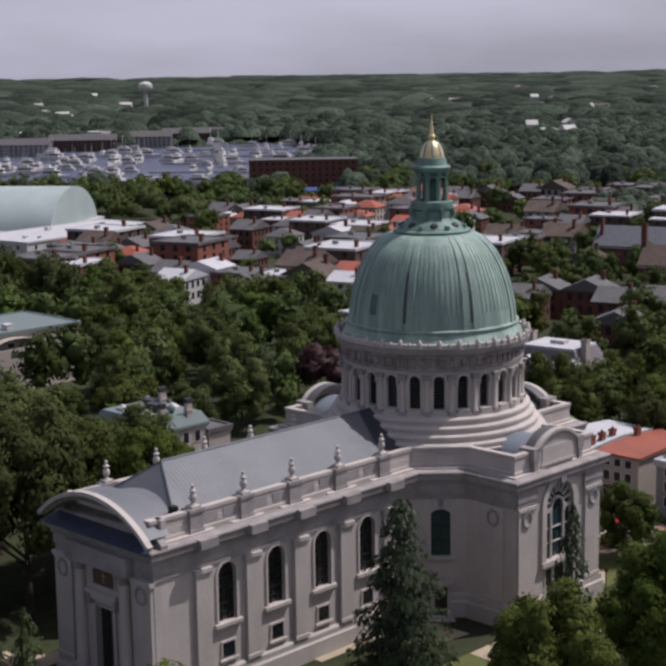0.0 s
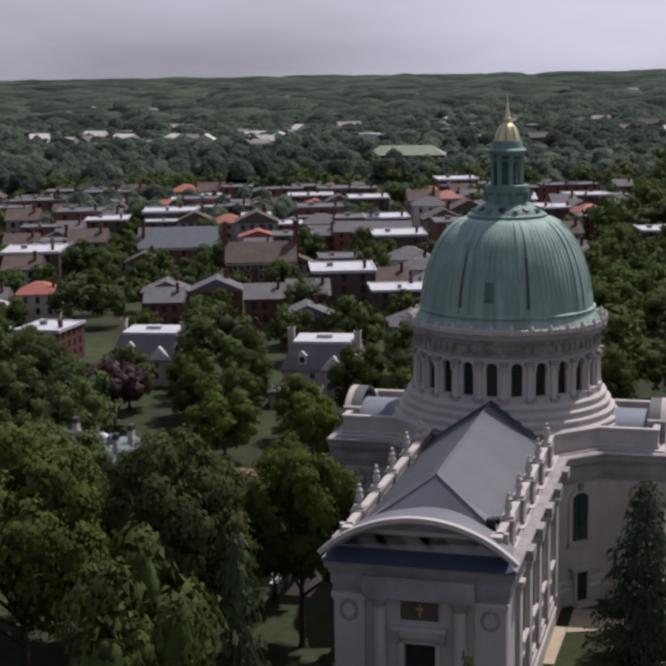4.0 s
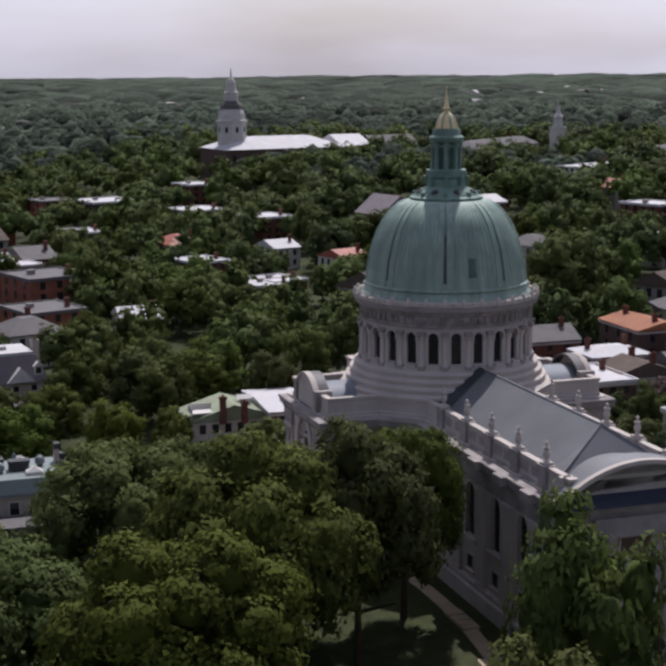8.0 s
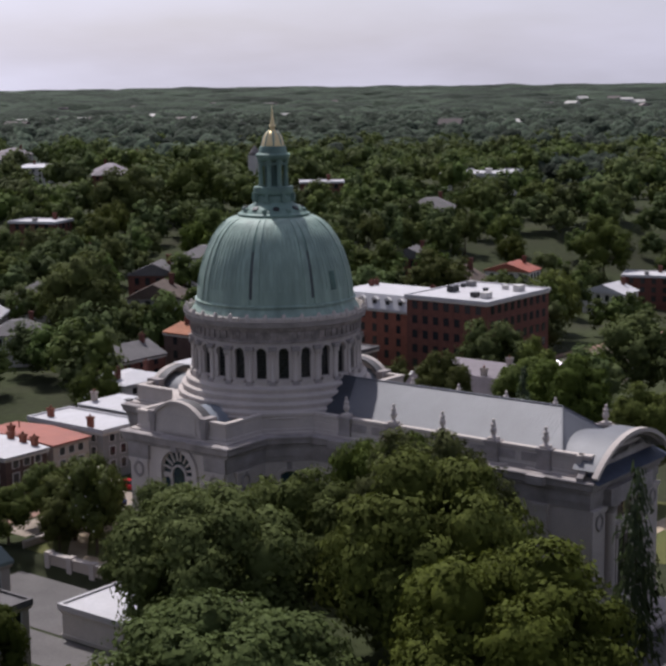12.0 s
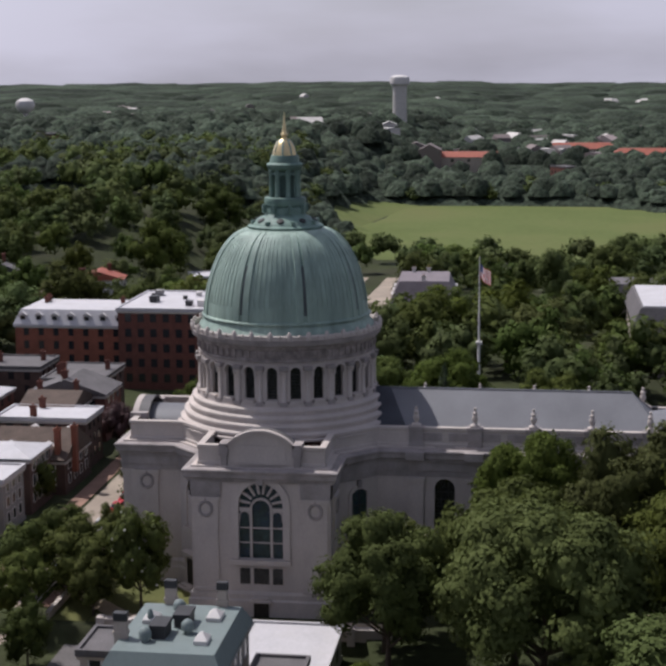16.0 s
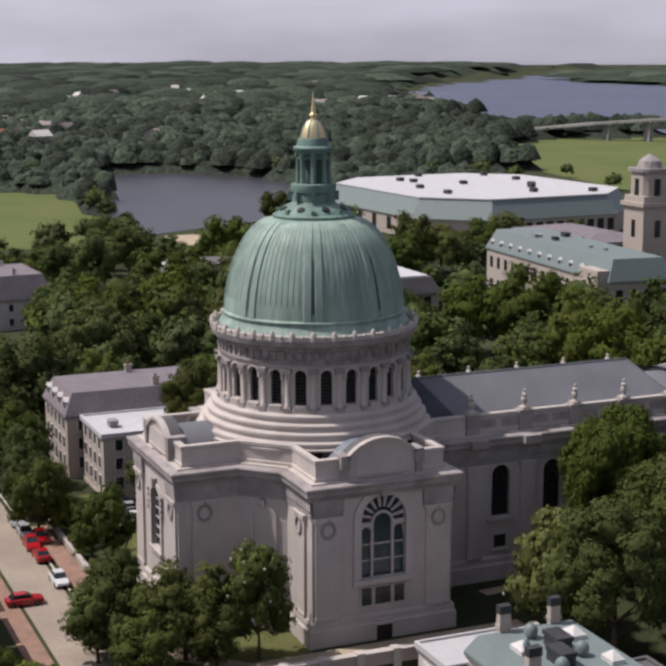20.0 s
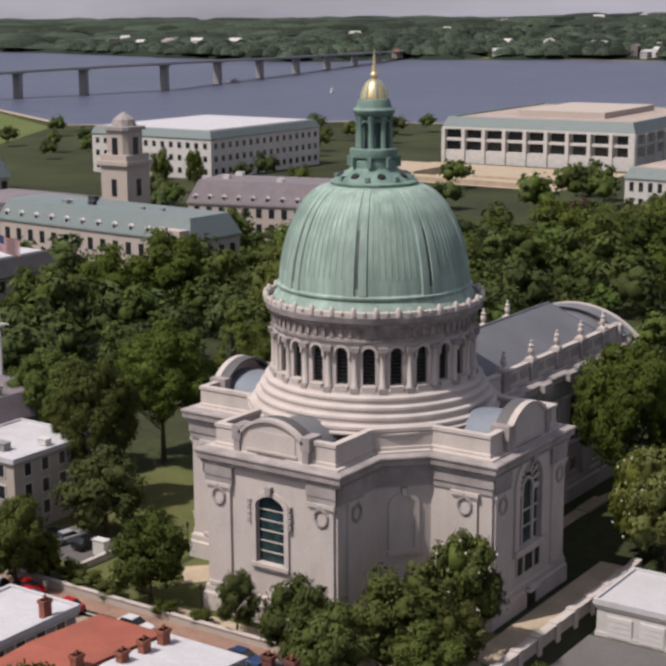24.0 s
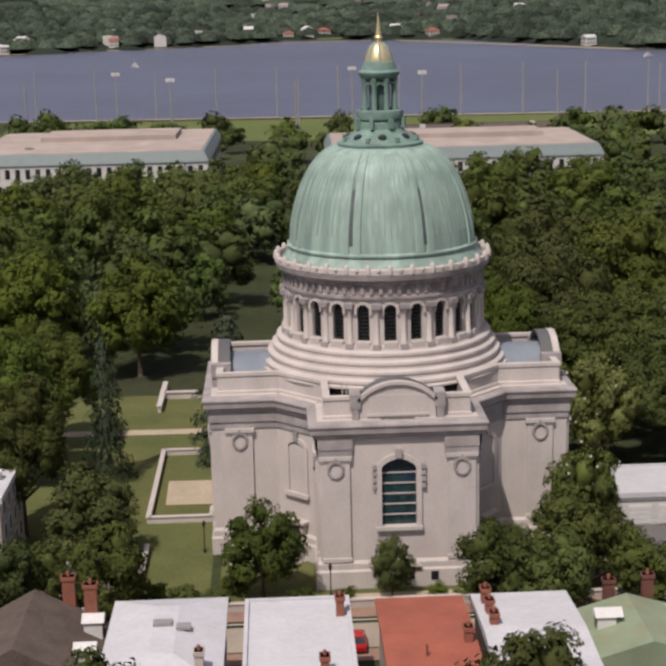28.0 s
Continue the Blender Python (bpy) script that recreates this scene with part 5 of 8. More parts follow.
for x, y, h, w, key in ((17.5, -21.8, 10.4, 11.5, "mid0"), (11.0, -24.5, 6.5, 5.5, "mid1"), (-1.2, -24.0, 7.0, 5.0, "mid2"), (-14.3, -22.3, 10.2, 9.2, "mid3"), (-33.4, -8.6, 10.4, 12.0, "mid2"), (-28, -24.5, 6.0, 4.5, "mid1"), (-42, -1, 18.5, 12, "big1"), (-36, -24, 8, 6, "mid2"), (-47, 18, 19, 16, "big3"), (-56, 6, 17, 14, "big0"), (-43, 34, 17, 13, "big1"), (-22, -42, 7, 7, "mid3"), (-46, -25.5, 11, 8, "mid1"), (-54, -25, 12, 9, "mid4"), (-63, -25.5, 12, 9, "mid3"), (-72, -24.5, 9, 7, "mid2"), (-82, -24, 9, 7, "mid0"), (-88, -14, 14, 11, "mid2"), (-79, -6, 14, 11, "mid3"), (-26, -63, 13, 10, "mid2"), (6.5, -62, 13, 11, "mid1"), (28, -44, 9, 8, "mid0"), (22, -20, 7.5, 6.5, "mid2"), (38, -30, 9, 8, "mid3"), (34, -24, 7, 6, "mid1")):
    plant(key, x, y, h, w, "small green street tree in leaf", group="street trees")
for x, y, h, w, key in ((-18.8, 27, 20.0, 12.0, "conifer1"), (-34.4, 18, 20.6, 8.0, "conifer0"), (14.5, 60.5, 22, 7.5, "cypress"), (17.6, 75.1, 25, 14.5, "mid1"), (-7, 66, 15.0, 5.5, "cypress"), (4, 63, 11, 4.5, "cypress")):
    plant(key, x, y, h, w, BIG if key == "mid1" else "slender open conifer with feathery light green branches" if key == "cypress" else "dark green conifer with drooping branches", group="conifers")
for k, (x, y, h, w) in enumerate(((68, -70, 12, 12), (60, -79, 11, 10), (38, -76, 13, 12), (78, -58, 13, 13), (100, -74, 13, 12), (28, -84, 13, 11), (108, -88, 12, 11), (68, -98, 12, 11), (22, -95, 12, 11), (112, -60, 14, 13), (92, -48, 14, 13), (55, -57, 12, 11), (76, -36, 13, 12), (44, -58, 11, 10), (96, -24, 14, 13), (80, -14, 13, 12), (84, 10, 14, 13), (100, 6, 15, 14), (120, -40, 15, 14), (122, 10, 15, 14), (64, -62, 11, 10))):
    plant("red0" if k == 3 else f"mid{k % 5}", x, y, h, w, "dark copper-leaved tree beside the villas" if k == 3 else "leafy garden tree near the villas", group="garden trees")
for x, y, h, w in ((-22.5, -23.4, 2.4, 4), (-19, -24, 2.2, 3.6), (-25.8, -22.6, 2.6, 4), (-10.5, -24.4, 2.0, 3.4), (-6, -24, 1.8, 3), (3.5, -23.5, 1.7, 3), (6.5, -24, 1.9, 3.2), (-17.5, -20.5, 2.2, 3)):
    tagged(plant("fair1", x, y, h, w, "low green shrub beside the stone wall", group="shrubs"), category="shrub").name = "shrub"
for x, y, h, w, key in ((-29.7, -27.4, 10.5, 8.5, "mid1"), (9.3, -27.6, 9.5, 9, "mid2"), (14.5, -30.5, 9, 8, "mid3"), (-54.5, -38.4, 9, 7.5, "red0"), (-40, -26.6, 9.5, 8, "mid4"), (24, -28, 8, 8, "mid1")):
    plant(key, x, y, h, w, "dark red-leaved street tree" if key == "red0" else "green street tree in full leaf", group="street trees")
rg = random.Random(31)
yard = [(o.location.x, o.location.y) for o in scene.objects if o.parent is None and o.name.split(".")[0] == "tree"]
for k in range(400):
    x, y = rg.uniform(14, 128), rg.uniform(-86, 24)
    if (x < 72 and y > -26) or (x < 32 and y > -64) or y > 24 - 0.2 * x or any(math.hypot(x - a, y - b) < 8 for a, b in yard) or len(yard) > 92:
        continue
    yard.append((x, y))
    h = rg.uniform(8, 13)
    plant(f"mid{rg.randrange(5)}", x, y, h, h * rg.uniform(0.85, 1.1), "leafy garden tree near the villas", group="garden trees")

# ---- buildings ----
CREAM = principled("cream_stone", (0.50, 0.43, 0.37), 0.88, vary=0.1, scale=0.3, fine=0.06, fscale=4, dark=(0.33, 0.28, 0.25), dscale=0.3, damt=0.3)
BRICK = principled("dark_red_brick", (0.155, 0.062, 0.046), 0.9, vary=0.18, scale=0.8, fine=0.15, fscale=7)
BRICK_O = principled("orange_brick", (0.27, 0.10, 0.065), 0.9, vary=0.15, scale=0.8, fine=0.15, fscale=7)
BRICK_B = principled("brown_brick", (0.11, 0.07, 0.058), 0.9, vary=0.18, scale=0.8, fine=0.15, fscale=7)
PAINT = principled("pale_painted_wall", (0.60, 0.57, 0.53), 0.8, vary=0.1, scale=0.5, fine=0.05, fscale=5)
GREYW = principled("grey_clapboard", (0.30, 0.29, 0.28), 0.85, vary=0.12, scale=0.5)
WHITE_R = principled("white_roof_membrane", (0.57, 0.555, 0.565), 0.7, vary=0.07, scale=0.25, fine=0.05, fscale=2, dark=(0.5, 0.48, 0.46), dscale=0.3, damt=0.35)
TAN_R = principled("tan_gravel_roof", (0.42, 0.34, 0.29), 0.9, vary=0.15, scale=0.1, fine=0.08, fscale=2)
RED_R = principled("red_painted_metal_roof", (0.36, 0.105, 0.065), 0.6, vary=0.14, scale=0.4, fine=0.06, fscale=3, dark=(0.28, 0.1, 0.07), dscale=0.3, damt=0.5)
GREEN_R = principled("faded_green_metal_roof", (0.25, 0.30, 0.19), 0.6, vary=0.14, scale=0.4, dark=(0.28, 0.24, 0.15), dscale=0.25, damt=0.6)
VERD_R = principled("grey_green_metal_roof", (0.20, 0.245, 0.235), 0.55, vary=0.12, scale=0.3, fine=0.05, fscale=3, dark=(0.15, 0.17, 0.165), dscale=0.3, damt=0.5)
GREY_R = principled("grey_slate_roof", (0.135, 0.125, 0.125), 0.8, vary=0.15, scale=0.5, fine=0.12, fscale=4)
BROWN_R = principled("brown_shingle_roof", (0.115, 0.085, 0.068), 0.9, vary=0.2, scale=0.5, fine=0.15, fscale=4)
TILE_R = principled("orange_tile_roof", (0.33, 0.13, 0.065), 0.8, vary=0.15, scale=0.5, fine=0.12, fscale=5)
PURP_R = principled("purple_slate_mansard", (0.21, 0.18, 0.19), 0.75, vary=0.12, scale=0.4, fine=0.12, fscale=4)
WIN_G = principled("window_glass", (0.025, 0.028, 0.032), 0.15, spec=0.5, vary=0.3, scale=0.7, bump=0.0)
TRIM = principled("white_trim", (0.66, 0.63, 0.6), 0.7, vary=0.06, scale=1.0)
DARKM = principled("dark_metal", (0.05, 0.05, 0.052), 0.6, vary=0.15)
PANE_BOX = Geo().box(-0.5, 0.5, -0.06, 0.05, 0, 1)
WIN_PANE = PANE_BOX.mesh("window", WIN_G)
WIN_FRAME = Geo().loft([[(u * 0.62, y, 0.505 + w * 0.565) for u, w in ((-1, -1), (1, -1), (1, 1), (-1, 1))] for y in (0.05, -0.1)] + [[(u * 0.5, y, 0.5 + w * 0.5) for u, w in ((-1, -1), (1, -1), (1, 1), (-1, 1))] for y in (-0.1, -0.02)]).mesh("window", TRIM)
DORMER = {}


def put_windows(root, hx, hy, sides, zs, bays, ww, wh, framed=False, inset=0.8, joined=False):
    """Rows of windows on the sides (s, e, n, w) of a block with half sizes hx, hy."""
    every = Geo()
    for side in sides:
        ang, half, out = {"s": (0, hx, hy), "e": (90, hy, hx), "n": (180, hx, hy), "w": (270, hy, hx)}[side]
        nb = max(1, int(bays if side in "sn" else bays * hy / hx + 0.4))
        for zc in zs:
            for k in range(nb):
                u = (-half + inset) + (2 * half - 2 * inset) * (k + 0.5) / nb
                m = pose(0, 0, 0, 0, 0, ang) @ pose(u, -out, zc) @ Matrix.Diagonal((ww, 1, wh, 1))
                if joined:
                    every.join(PANE_BOX, m)
                elif framed:
                    fr = part("window", WIN_FRAME, TRIM, root, m=m)
                    part("pane", WIN_PANE, WIN_G, fr)
                else:
                    part("window", WIN_PANE, WIN_G, root, m=m)
    if joined:
        tagged(part("glazing", every, WIN_G, root), kind="stuff")


def roof_geo(kind, hx, hy, z, rise, over=0.35):
    """Roof over a block: flat with an upstand, gable, hip or mansard."""
    g, ax, ay = Geo(), hx + over, hy + over
    if kind == "flat":
        g.loft([[(x, y, zz) for x, y in rect(a, b)] for a, b, zz in ((ax, ay, z - 0.3), (ax, ay, z + 0.35), (ax - 0.35, ay - 0.35, z + 0.35), (ax - 0.35, ay - 0.35, z + 0.1))], True)
        n = len(g.v)
        g.f.append((n - 4, n - 3, n - 2, n - 1))
    elif kind == "gable":
        t = 0.18
        g.add([(-ax, -ay, z), (ax, -ay, z), (ax, ay, z), (-ax, ay, z), (-ax, 0, z + rise), (ax, 0, z + rise), (-ax, -ay, z - t), (ax, -ay, z - t), (ax, ay, z - t), (-ax, ay, z - t)], [(0, 1, 5, 4), (2, 3, 4, 5), (0, 4, 3), (1, 2, 5), (6, 7, 1, 0), (7, 8, 2, 1), (8, 9, 3, 2), (9, 6, 0, 3), (9, 8, 7, 6)])
    elif kind == "hip":
        k = min(ax, ay)
        fx, fy = (ax - k * 0.8, ay - k * 0.8)
        g.loft([[(x, y, z - 0.2) for x, y in rect(ax, ay)], [(x, y, z) for x, y in rect(ax, ay)], [(x, y, z + rise) for x, y in rect(max(0.3, fx), max(0.3, fy))]], True, True)
    elif kind == "mansard":
        k = rise * 0.38
        g.loft([[(x, y, z - 0.35) for x, y in rect(ax, ay)], [(x, y, z) for x, y in rect(ax, ay)], [(x, y, z + rise) for x, y in rect(ax - k - 0.3, ay - k - 0.3)]], True, True)
    return g


def chimney(root, x, y, z0, z1, mat=BRICK, s=0.35):
    c = part("chimney", Geo().box(x - s, x + s, y - s * 1.4, y + s * 1.4, z0, z1).box(x - s - 0.1, x + s + 0.1, y - s * 1.4 - 0.1, y + s * 1.4 + 0.1, z1 - 0.35, z1), mat, root)
    part("pot", Geo().turn([(0.17, z1), (0.15, z1 + 0.4)], 8, x, y), BRICK_O, c)
    return c


def block(name, label, cat, x, y, w, d, h, rot=0, wall=CREAM, roof="flat", roof_mat=WHITE_R, rise=2.5, storeys=3, bays=6, sides="sewn", ww=1.1, wh=1.7, framed=False, chim=0, group="", z=None, dormers=0, vents=0, base=1.2, cmat=BRICK, joined=False):
    """A building: body, roof, rows of windows, chimneys, dormers and roof plant."""
    z = gz(x, y) - 0.1 if z is None else z
    root = thing(name, label, cat, group, pose(x, y, z, 0, 0, rot))
    hx, hy = w / 2, d / 2
    g = Geo().box(-hx, hx, -hy, hy, -1.5, h)
    if roof == "gable":
        g.add([(-hx, -hy, h), (-hx, hy, h), (-hx, 0, h + rise * hy / (hy + 0.35)), (hx, -hy, h), (hx, hy, h), (hx, 0, h + rise * hy / (hy + 0.35))], [(0, 2, 1), (3, 4, 5)])
    part("wall", g, wall, root)
    if not joined:
        part("plinth", Geo().box(-hx - 0.12, hx + 0.12, -hy - 0.12, hy + 0.12, -1.5, 0.6), wall, root)
    part("roof", roof_geo(roof, hx, hy, h + 0.02, rise), roof_mat, root)
    if not joined:
        part("cornice", Geo().loft([[(p, q, zz) for p, q in rect(hx + o, hy + o)] for o, zz in ((0.02, h - 0.75), (0.16, h - 0.7), (0.3, h - 0.36), (0.02, h - 0.34))]), TRIM if wall is not CREAM else CREAM, root)
    fh = (h - base) / storeys
    put_windows(root, hx, hy, sides, [base + fh * k + fh * 0.18 for k in range(storeys)], bays, ww, min(wh, fh * 0.62), framed, joined=joined)
    q = random.Random(int(x * 13 + y * 7))
    top = h + (rise if roof in ("mansard",) else 0.3)
    for k in range(chim):
        cx, cy = hx * (-0.7 + 1.4 * (k % 2)), hy * q.uniform(-0.5, 0.5)
        chimney(root, cx, cy, h - 0.5, h + max(rise if roof != "flat" else 0, 0.6) + 1.3, cmat)
    for k in range(vents):
        vx, vy = hx * q.uniform(-0.75, 0.75), hy * q.uniform(-0.7, 0.7)
        vs = q.uniform(0.5, 1.3)
        part("roof_unit", Geo().box(vx - vs, vx + vs, vy - vs * 0.7, vy + vs * 0.7, top - 0.1, top + vs * 0.9).box(vx - vs - 0.1, vx + vs + 0.1, vy - vs * 0.7 - 0.1, vy + vs * 0.7 + 0.1, top + vs * 0.9, top + vs * 0.9 + 0.1), q.choice([DARKM, TRIM, GREYW]), root)
    if dormers:
        for side, half, out, ang in (("s", hx, hy, 0), ("n", hx, hy, 180)):
            for k in range(dormers):
                u = -half + 2 * half * (k + 0.5) / dormers
                m = pose(0, 0, 0, 0, 0, ang) @ pose(u, -out + 0.15, h + 0.25)
                dm = part("dormer", Geo().box(-0.75, 0.75, 0, 1.6, 0, 1.7).add([(-0.95, -0.2, 1.7), (0.95, -0.2, 1.7), (0, -0.2, 2.3), (-0.95, 1.8, 1.7), (0.95, 1.8, 1.7), (0, 1.8, 2.3)], [(0, 1, 2), (0, 2, 5, 3), (1, 4, 5, 2)]), TRIM, root, m=m)
                part("pane", Geo().box(-0.5, 0.5, -0.06, 0.0, 0.3, 1.5), WIN_G, dm)
    return root


# row of houses south of the street
ROW = "row of houses along the street"
a = block("house", "house with a broad white hipped roof and brick chimneys", "house", -22.2, -49.8, 9.4, 17, 8.5, 0, BRICK_B, "hip", WHITE_R, 1.1, 3, 4, "sen", framed=True, chim=0, group=ROW)
a2 = block("house", "dark house with a brown shingled gable roof and dormers", "house", -34.6, -45.5, 12, 13, 5.6, 90, BRICK_B, "gable", BROWN_R, 3.6, 2, 4, "sewn", framed=True, dormers=2, group=ROW)
for cx, cy in ((6.6, -3.0), (4.6, -5.2)):
    chimney(a2, cx, cy, 3, 10.3, BRICK_O, 0.4)
part("roof_unit", Geo().box(-1, 0.6, 0.4, 1.4, 9.6, 9.9).box(1.0, 2.2, -0.4, 0.6, 9.6, 9.85), GREYW, a)
chimney(a, 3.2, -6.5, 8, 10.6, CREAM)
b = block("house", "grey house with a pale flat roof and a brick chimney", "house", -11.0, -50, 8.6, 17, 8.0, 0, GREYW, "flat", WHITE_R, 0.6, 3, 3, "sen", framed=True, group=ROW)
chimney(b, 3.7, 5.2, 7, 9.9, BRICK_O)
chimney(b, 2.0, -6, 7, 9.6, BRICK_O)
c = block("house", "house with a low red metal roof", "house", -0.1, -50, 7.2, 17, 7.9, 0, CREAM, "gable", RED_R, 0.5, 3, 3, "sen", framed=True, group=ROW)
c.children[0].name = "wall"
chimney(c, 3.2, -1.5, 7, 9.6, BRICK_O)
part("roof_pipe", Geo().tube((-0.5, -4, 8), (-0.5, -4, 9.2), 0.09), BRICK, c)
d = block("house", "house with a white metal roof and three brick chimneys", "house", 8.95, -49.8, 8.0, 17, 7.9, 0, BRICK_B, "gable", WHITE_R, 0.6, 3, 3, "sen", framed=True, group=ROW)
for cy in (6.6, 4.0, 1.2):
    chimney(d, -3.3, cy, 7, 9.5, BRICK_O)
e = block("house", "house with a faded green metal roof, dormer and roof terrace", "house", 18.0, -49.2, 9.4, 14, 6.6, 90, PAINT, "gable", GREEN_R, 2.2, 2, 4, "sewn", framed=True, group=ROW)
chimney(e, 5.5, -2.0, 6, 10.4, BRICK)
chimney(e, 6.6, 1.2, 6, 9.6, BRICK)
dm = part("dormer", Geo().box(-0.7, 0.7, 0, 1.6, 0, 1.6).add([(-0.9, -0.2, 1.6), (0.9, -0.2, 1.6), (0, -0.2, 2.2), (-0.9, 2.2, 1.6), (0.9, 2.2, 1.6), (0, 2.2, 2.2)], [(0, 1, 2), (0, 2, 5, 3), (1, 4, 5, 2)]), TRIM, e, m=pose(0.6, 3.6, 7.3, 0, 0, 180))
part("pane", Geo().box(-0.4, 0.4, -0.06, 0.0, 0.4, 1.3), WIN_G, dm)
part("terrace", Geo().box(1.5, 4.6, -6.8, -3.0, 7.6, 7.8).box(1.5, 1.58, -6.8, -3.0, 7.8, 8.7).box(1.5, 4.6, -6.8, -6.72, 7.8, 8.7), TRIM, e)
block("house", "white garage block with paired doors", "garage", 33.8, 5.5, 12.5, 10, 3.9, 0, PAINT, "flat", WHITE_R, 0.4, 1, 2, "n", base=0.6)
for k in range(2):
    gd = tagged(part("garage_door", Geo().box(-1.4, 1.4, -0.12, 0, 0, 2.4), TRIM, m=pose(30.2 + 3.6 * k, 0.48, gz(33, 0) + 0.1)), "white panelled garage door in the garage wall", "door", "garage doors")
    for j in range(4):
        part("panel", Geo().box(-1.3, 1.3, -0.17, -0.12, 0.1 + 0.58 * j, 0.58 + 0.58 * j), TRIM, gd)
# house beside the chapel's east yard: mansard roof with chimneys and vents
h = block("house", "cream house with a grey-green metal roof crowded with vents", "house", 57.5, -0.7, 13.5, 10.6, 11.2, 0, CREAM, "mansard", VERD_R, 1.6, 3, 5, "sewn", framed=True, group="", z=0.0)
for cx, cy, s in ((-6.2, -2.2, 0.55), (-6.2, 2.9, 0.5), (3.0, -4.6, 0.6)):
    cc = part("chimney", Geo().box(cx - s * 0.6, cx + s * 0.6, cy - s, cy + s, 10.5, 14.3).box(cx - s * 0.75, cx + s * 0.75, cy - s * 1.15, cy + s * 1.15, 13.2, 13.5).box(cx - s * 0.55, cx + s * 0.55, cy - s * 0.95, cy + s * 0.95, 14.3, 15.1), CREAM, h)
    part("cap", Geo().box(cx - s * 0.66, cx + s * 0.66, cy - s * 1.05, cy + s * 1.05, 14.5, 15.25), DARKM, cc)
for cx, cy, s in ((-3.9, -0.8, 0.62), (-1.0, -2.9, 0.3), (1.2, 1.2, 0.62), (3.6, -2.2, 0.6)):
    part("turbine_vent", Geo().turn([(s * 0.6, 12.6), (s * 0.6, 13.1), (s, 13.2), (s, 13.7), (s * 0.7, 14.0), (0.1, 14.2)], 12, cx, cy), VERD_R, h, smooth=True)
for cx, cy, s in ((-2.8, 2.9, 1.0), (-1.6, -2.9, 1.0), (3.2, 3.0, 0.9)):
    part("skylight", Geo().loft([[(cx + p, cy + q, 12.8) for p, q in rect(s, s * 0.7)], [(cx + p, cy + q, 13.2) for p, q in rect(s, s * 0.7)], [(cx + p, cy + q, 13.8) for p, q in rect(0.1, 0.1)]], True, True), TRIM, h)
for cx, cy in ((-1.2, 0.3), (1.8, -1.2)):
    part("air_unit", Geo().box(cx - 1.2, cx + 1.2, cy - 0.7, cy + 0.7, 12.8, 13.7).box(cx - 1.3, cx + 1.3, cy - 0.8, cy + 0.8, 13.7, 14.1), DARKM, h)
block("house", "low cream annexe with a white roof", "house", 53.6, -8.4, 6, 4.4, 9.6, 0, CREAM, "flat", GREY_R, 0.5, 3, 3, "se", framed=True, z=0.0)
block("house", "low cream annexe with a white roof", "house", 57.0, 8.4, 7, 4.6, 8.6, 0, CREAM, "flat", GREY_R, 0.5, 3, 3, "sen", framed=True, z=0.0)
# offices west of the chapel
block("office", "cream stone office with a flat pale roof", "office", -48.2, -8.6, 12.4, 13.4, 9.6, 0, CREAM, "flat", WHITE_R, 0.5, 3, 4, "sewn", framed=True, vents=2)
block("office", "cream stone office with a purple slate mansard roof", "office", -62.5, -5.5, 15, 24, 9.8, 0, CREAM, "mansard", PURP_R, 3.2, 3, 5, "sewn", framed=True, chim=2, dormers=4, cmat=CREAM)
# brick apartment blocks
block("apartment_building", "large dark brick apartment block with a white roof", "building", -118.5, -43, 25, 20, 16.6 - gz(-118.5, -43), 0, BRICK, "flat", WHITE_R, 0.6, 5, 9, "sewn", chim=0, vents=8, ww=1.3)
block("apartment_building", "red brick building with a white mansard roof", "building", -118, -64.2, 24, 16.6, 12.6 - gz(-118, -64), 90, BRICK_O, "mansard", WHITE_R, 3.0, 4, 7, "sewn", dormers=7, chim=3)
S_ROW = "brick houses beyond the street"
for k, (x, y, w, dd, hh, wall, roof, rm, rise) in enumerate([(-47, -48, 9, 15, 8.5, BRICK_B, "flat", WHITE_R, 0.6), (-56.5, -50, 9, 14, 8.0, GREYW, "gable", BROWN_R, 2.4), (-67, -50, 10, 14, 8.5, BRICK, "gable", GREY_R, 2.6), (-79, -52, 11, 15, 9.0, BRICK_B, "flat", GREY_R, 0.6), (-60, -66, 12, 10, 8.5, BRICK, "hip", WHITE_R, 1.2), (-76, -82, 16, 11, 10.0, BRICK_B, "gable", TILE_R, 1.4), (-40, -70, 12, 11, 8.0, PAINT, "hip", WHITE_R, 1.2), (-84, -66, 11, 11, 9.5, BRICK_B, "flat", GREY_R, 0.6), (-55, -86, 13, 10, 8, BRICK, "gable", GREY_R, 2.5), (-96, -92, 14, 12, 9, PAINT, "hip", GREY_R, 2.4)]):
    block("house", {WHITE_R: "brick house with a white roof", BROWN_R: "grey house with a brown shingle roof", GREY_R: "brick house with a grey roof", TILE_R: "brown brick house with an orange tile roof"}[rm], "house", x, y, w, dd, hh, 0 if k % 2 == 0 else 90, wall, roof, rm, rise, 3, 3, "sewn", chim=2, group=S_ROW)

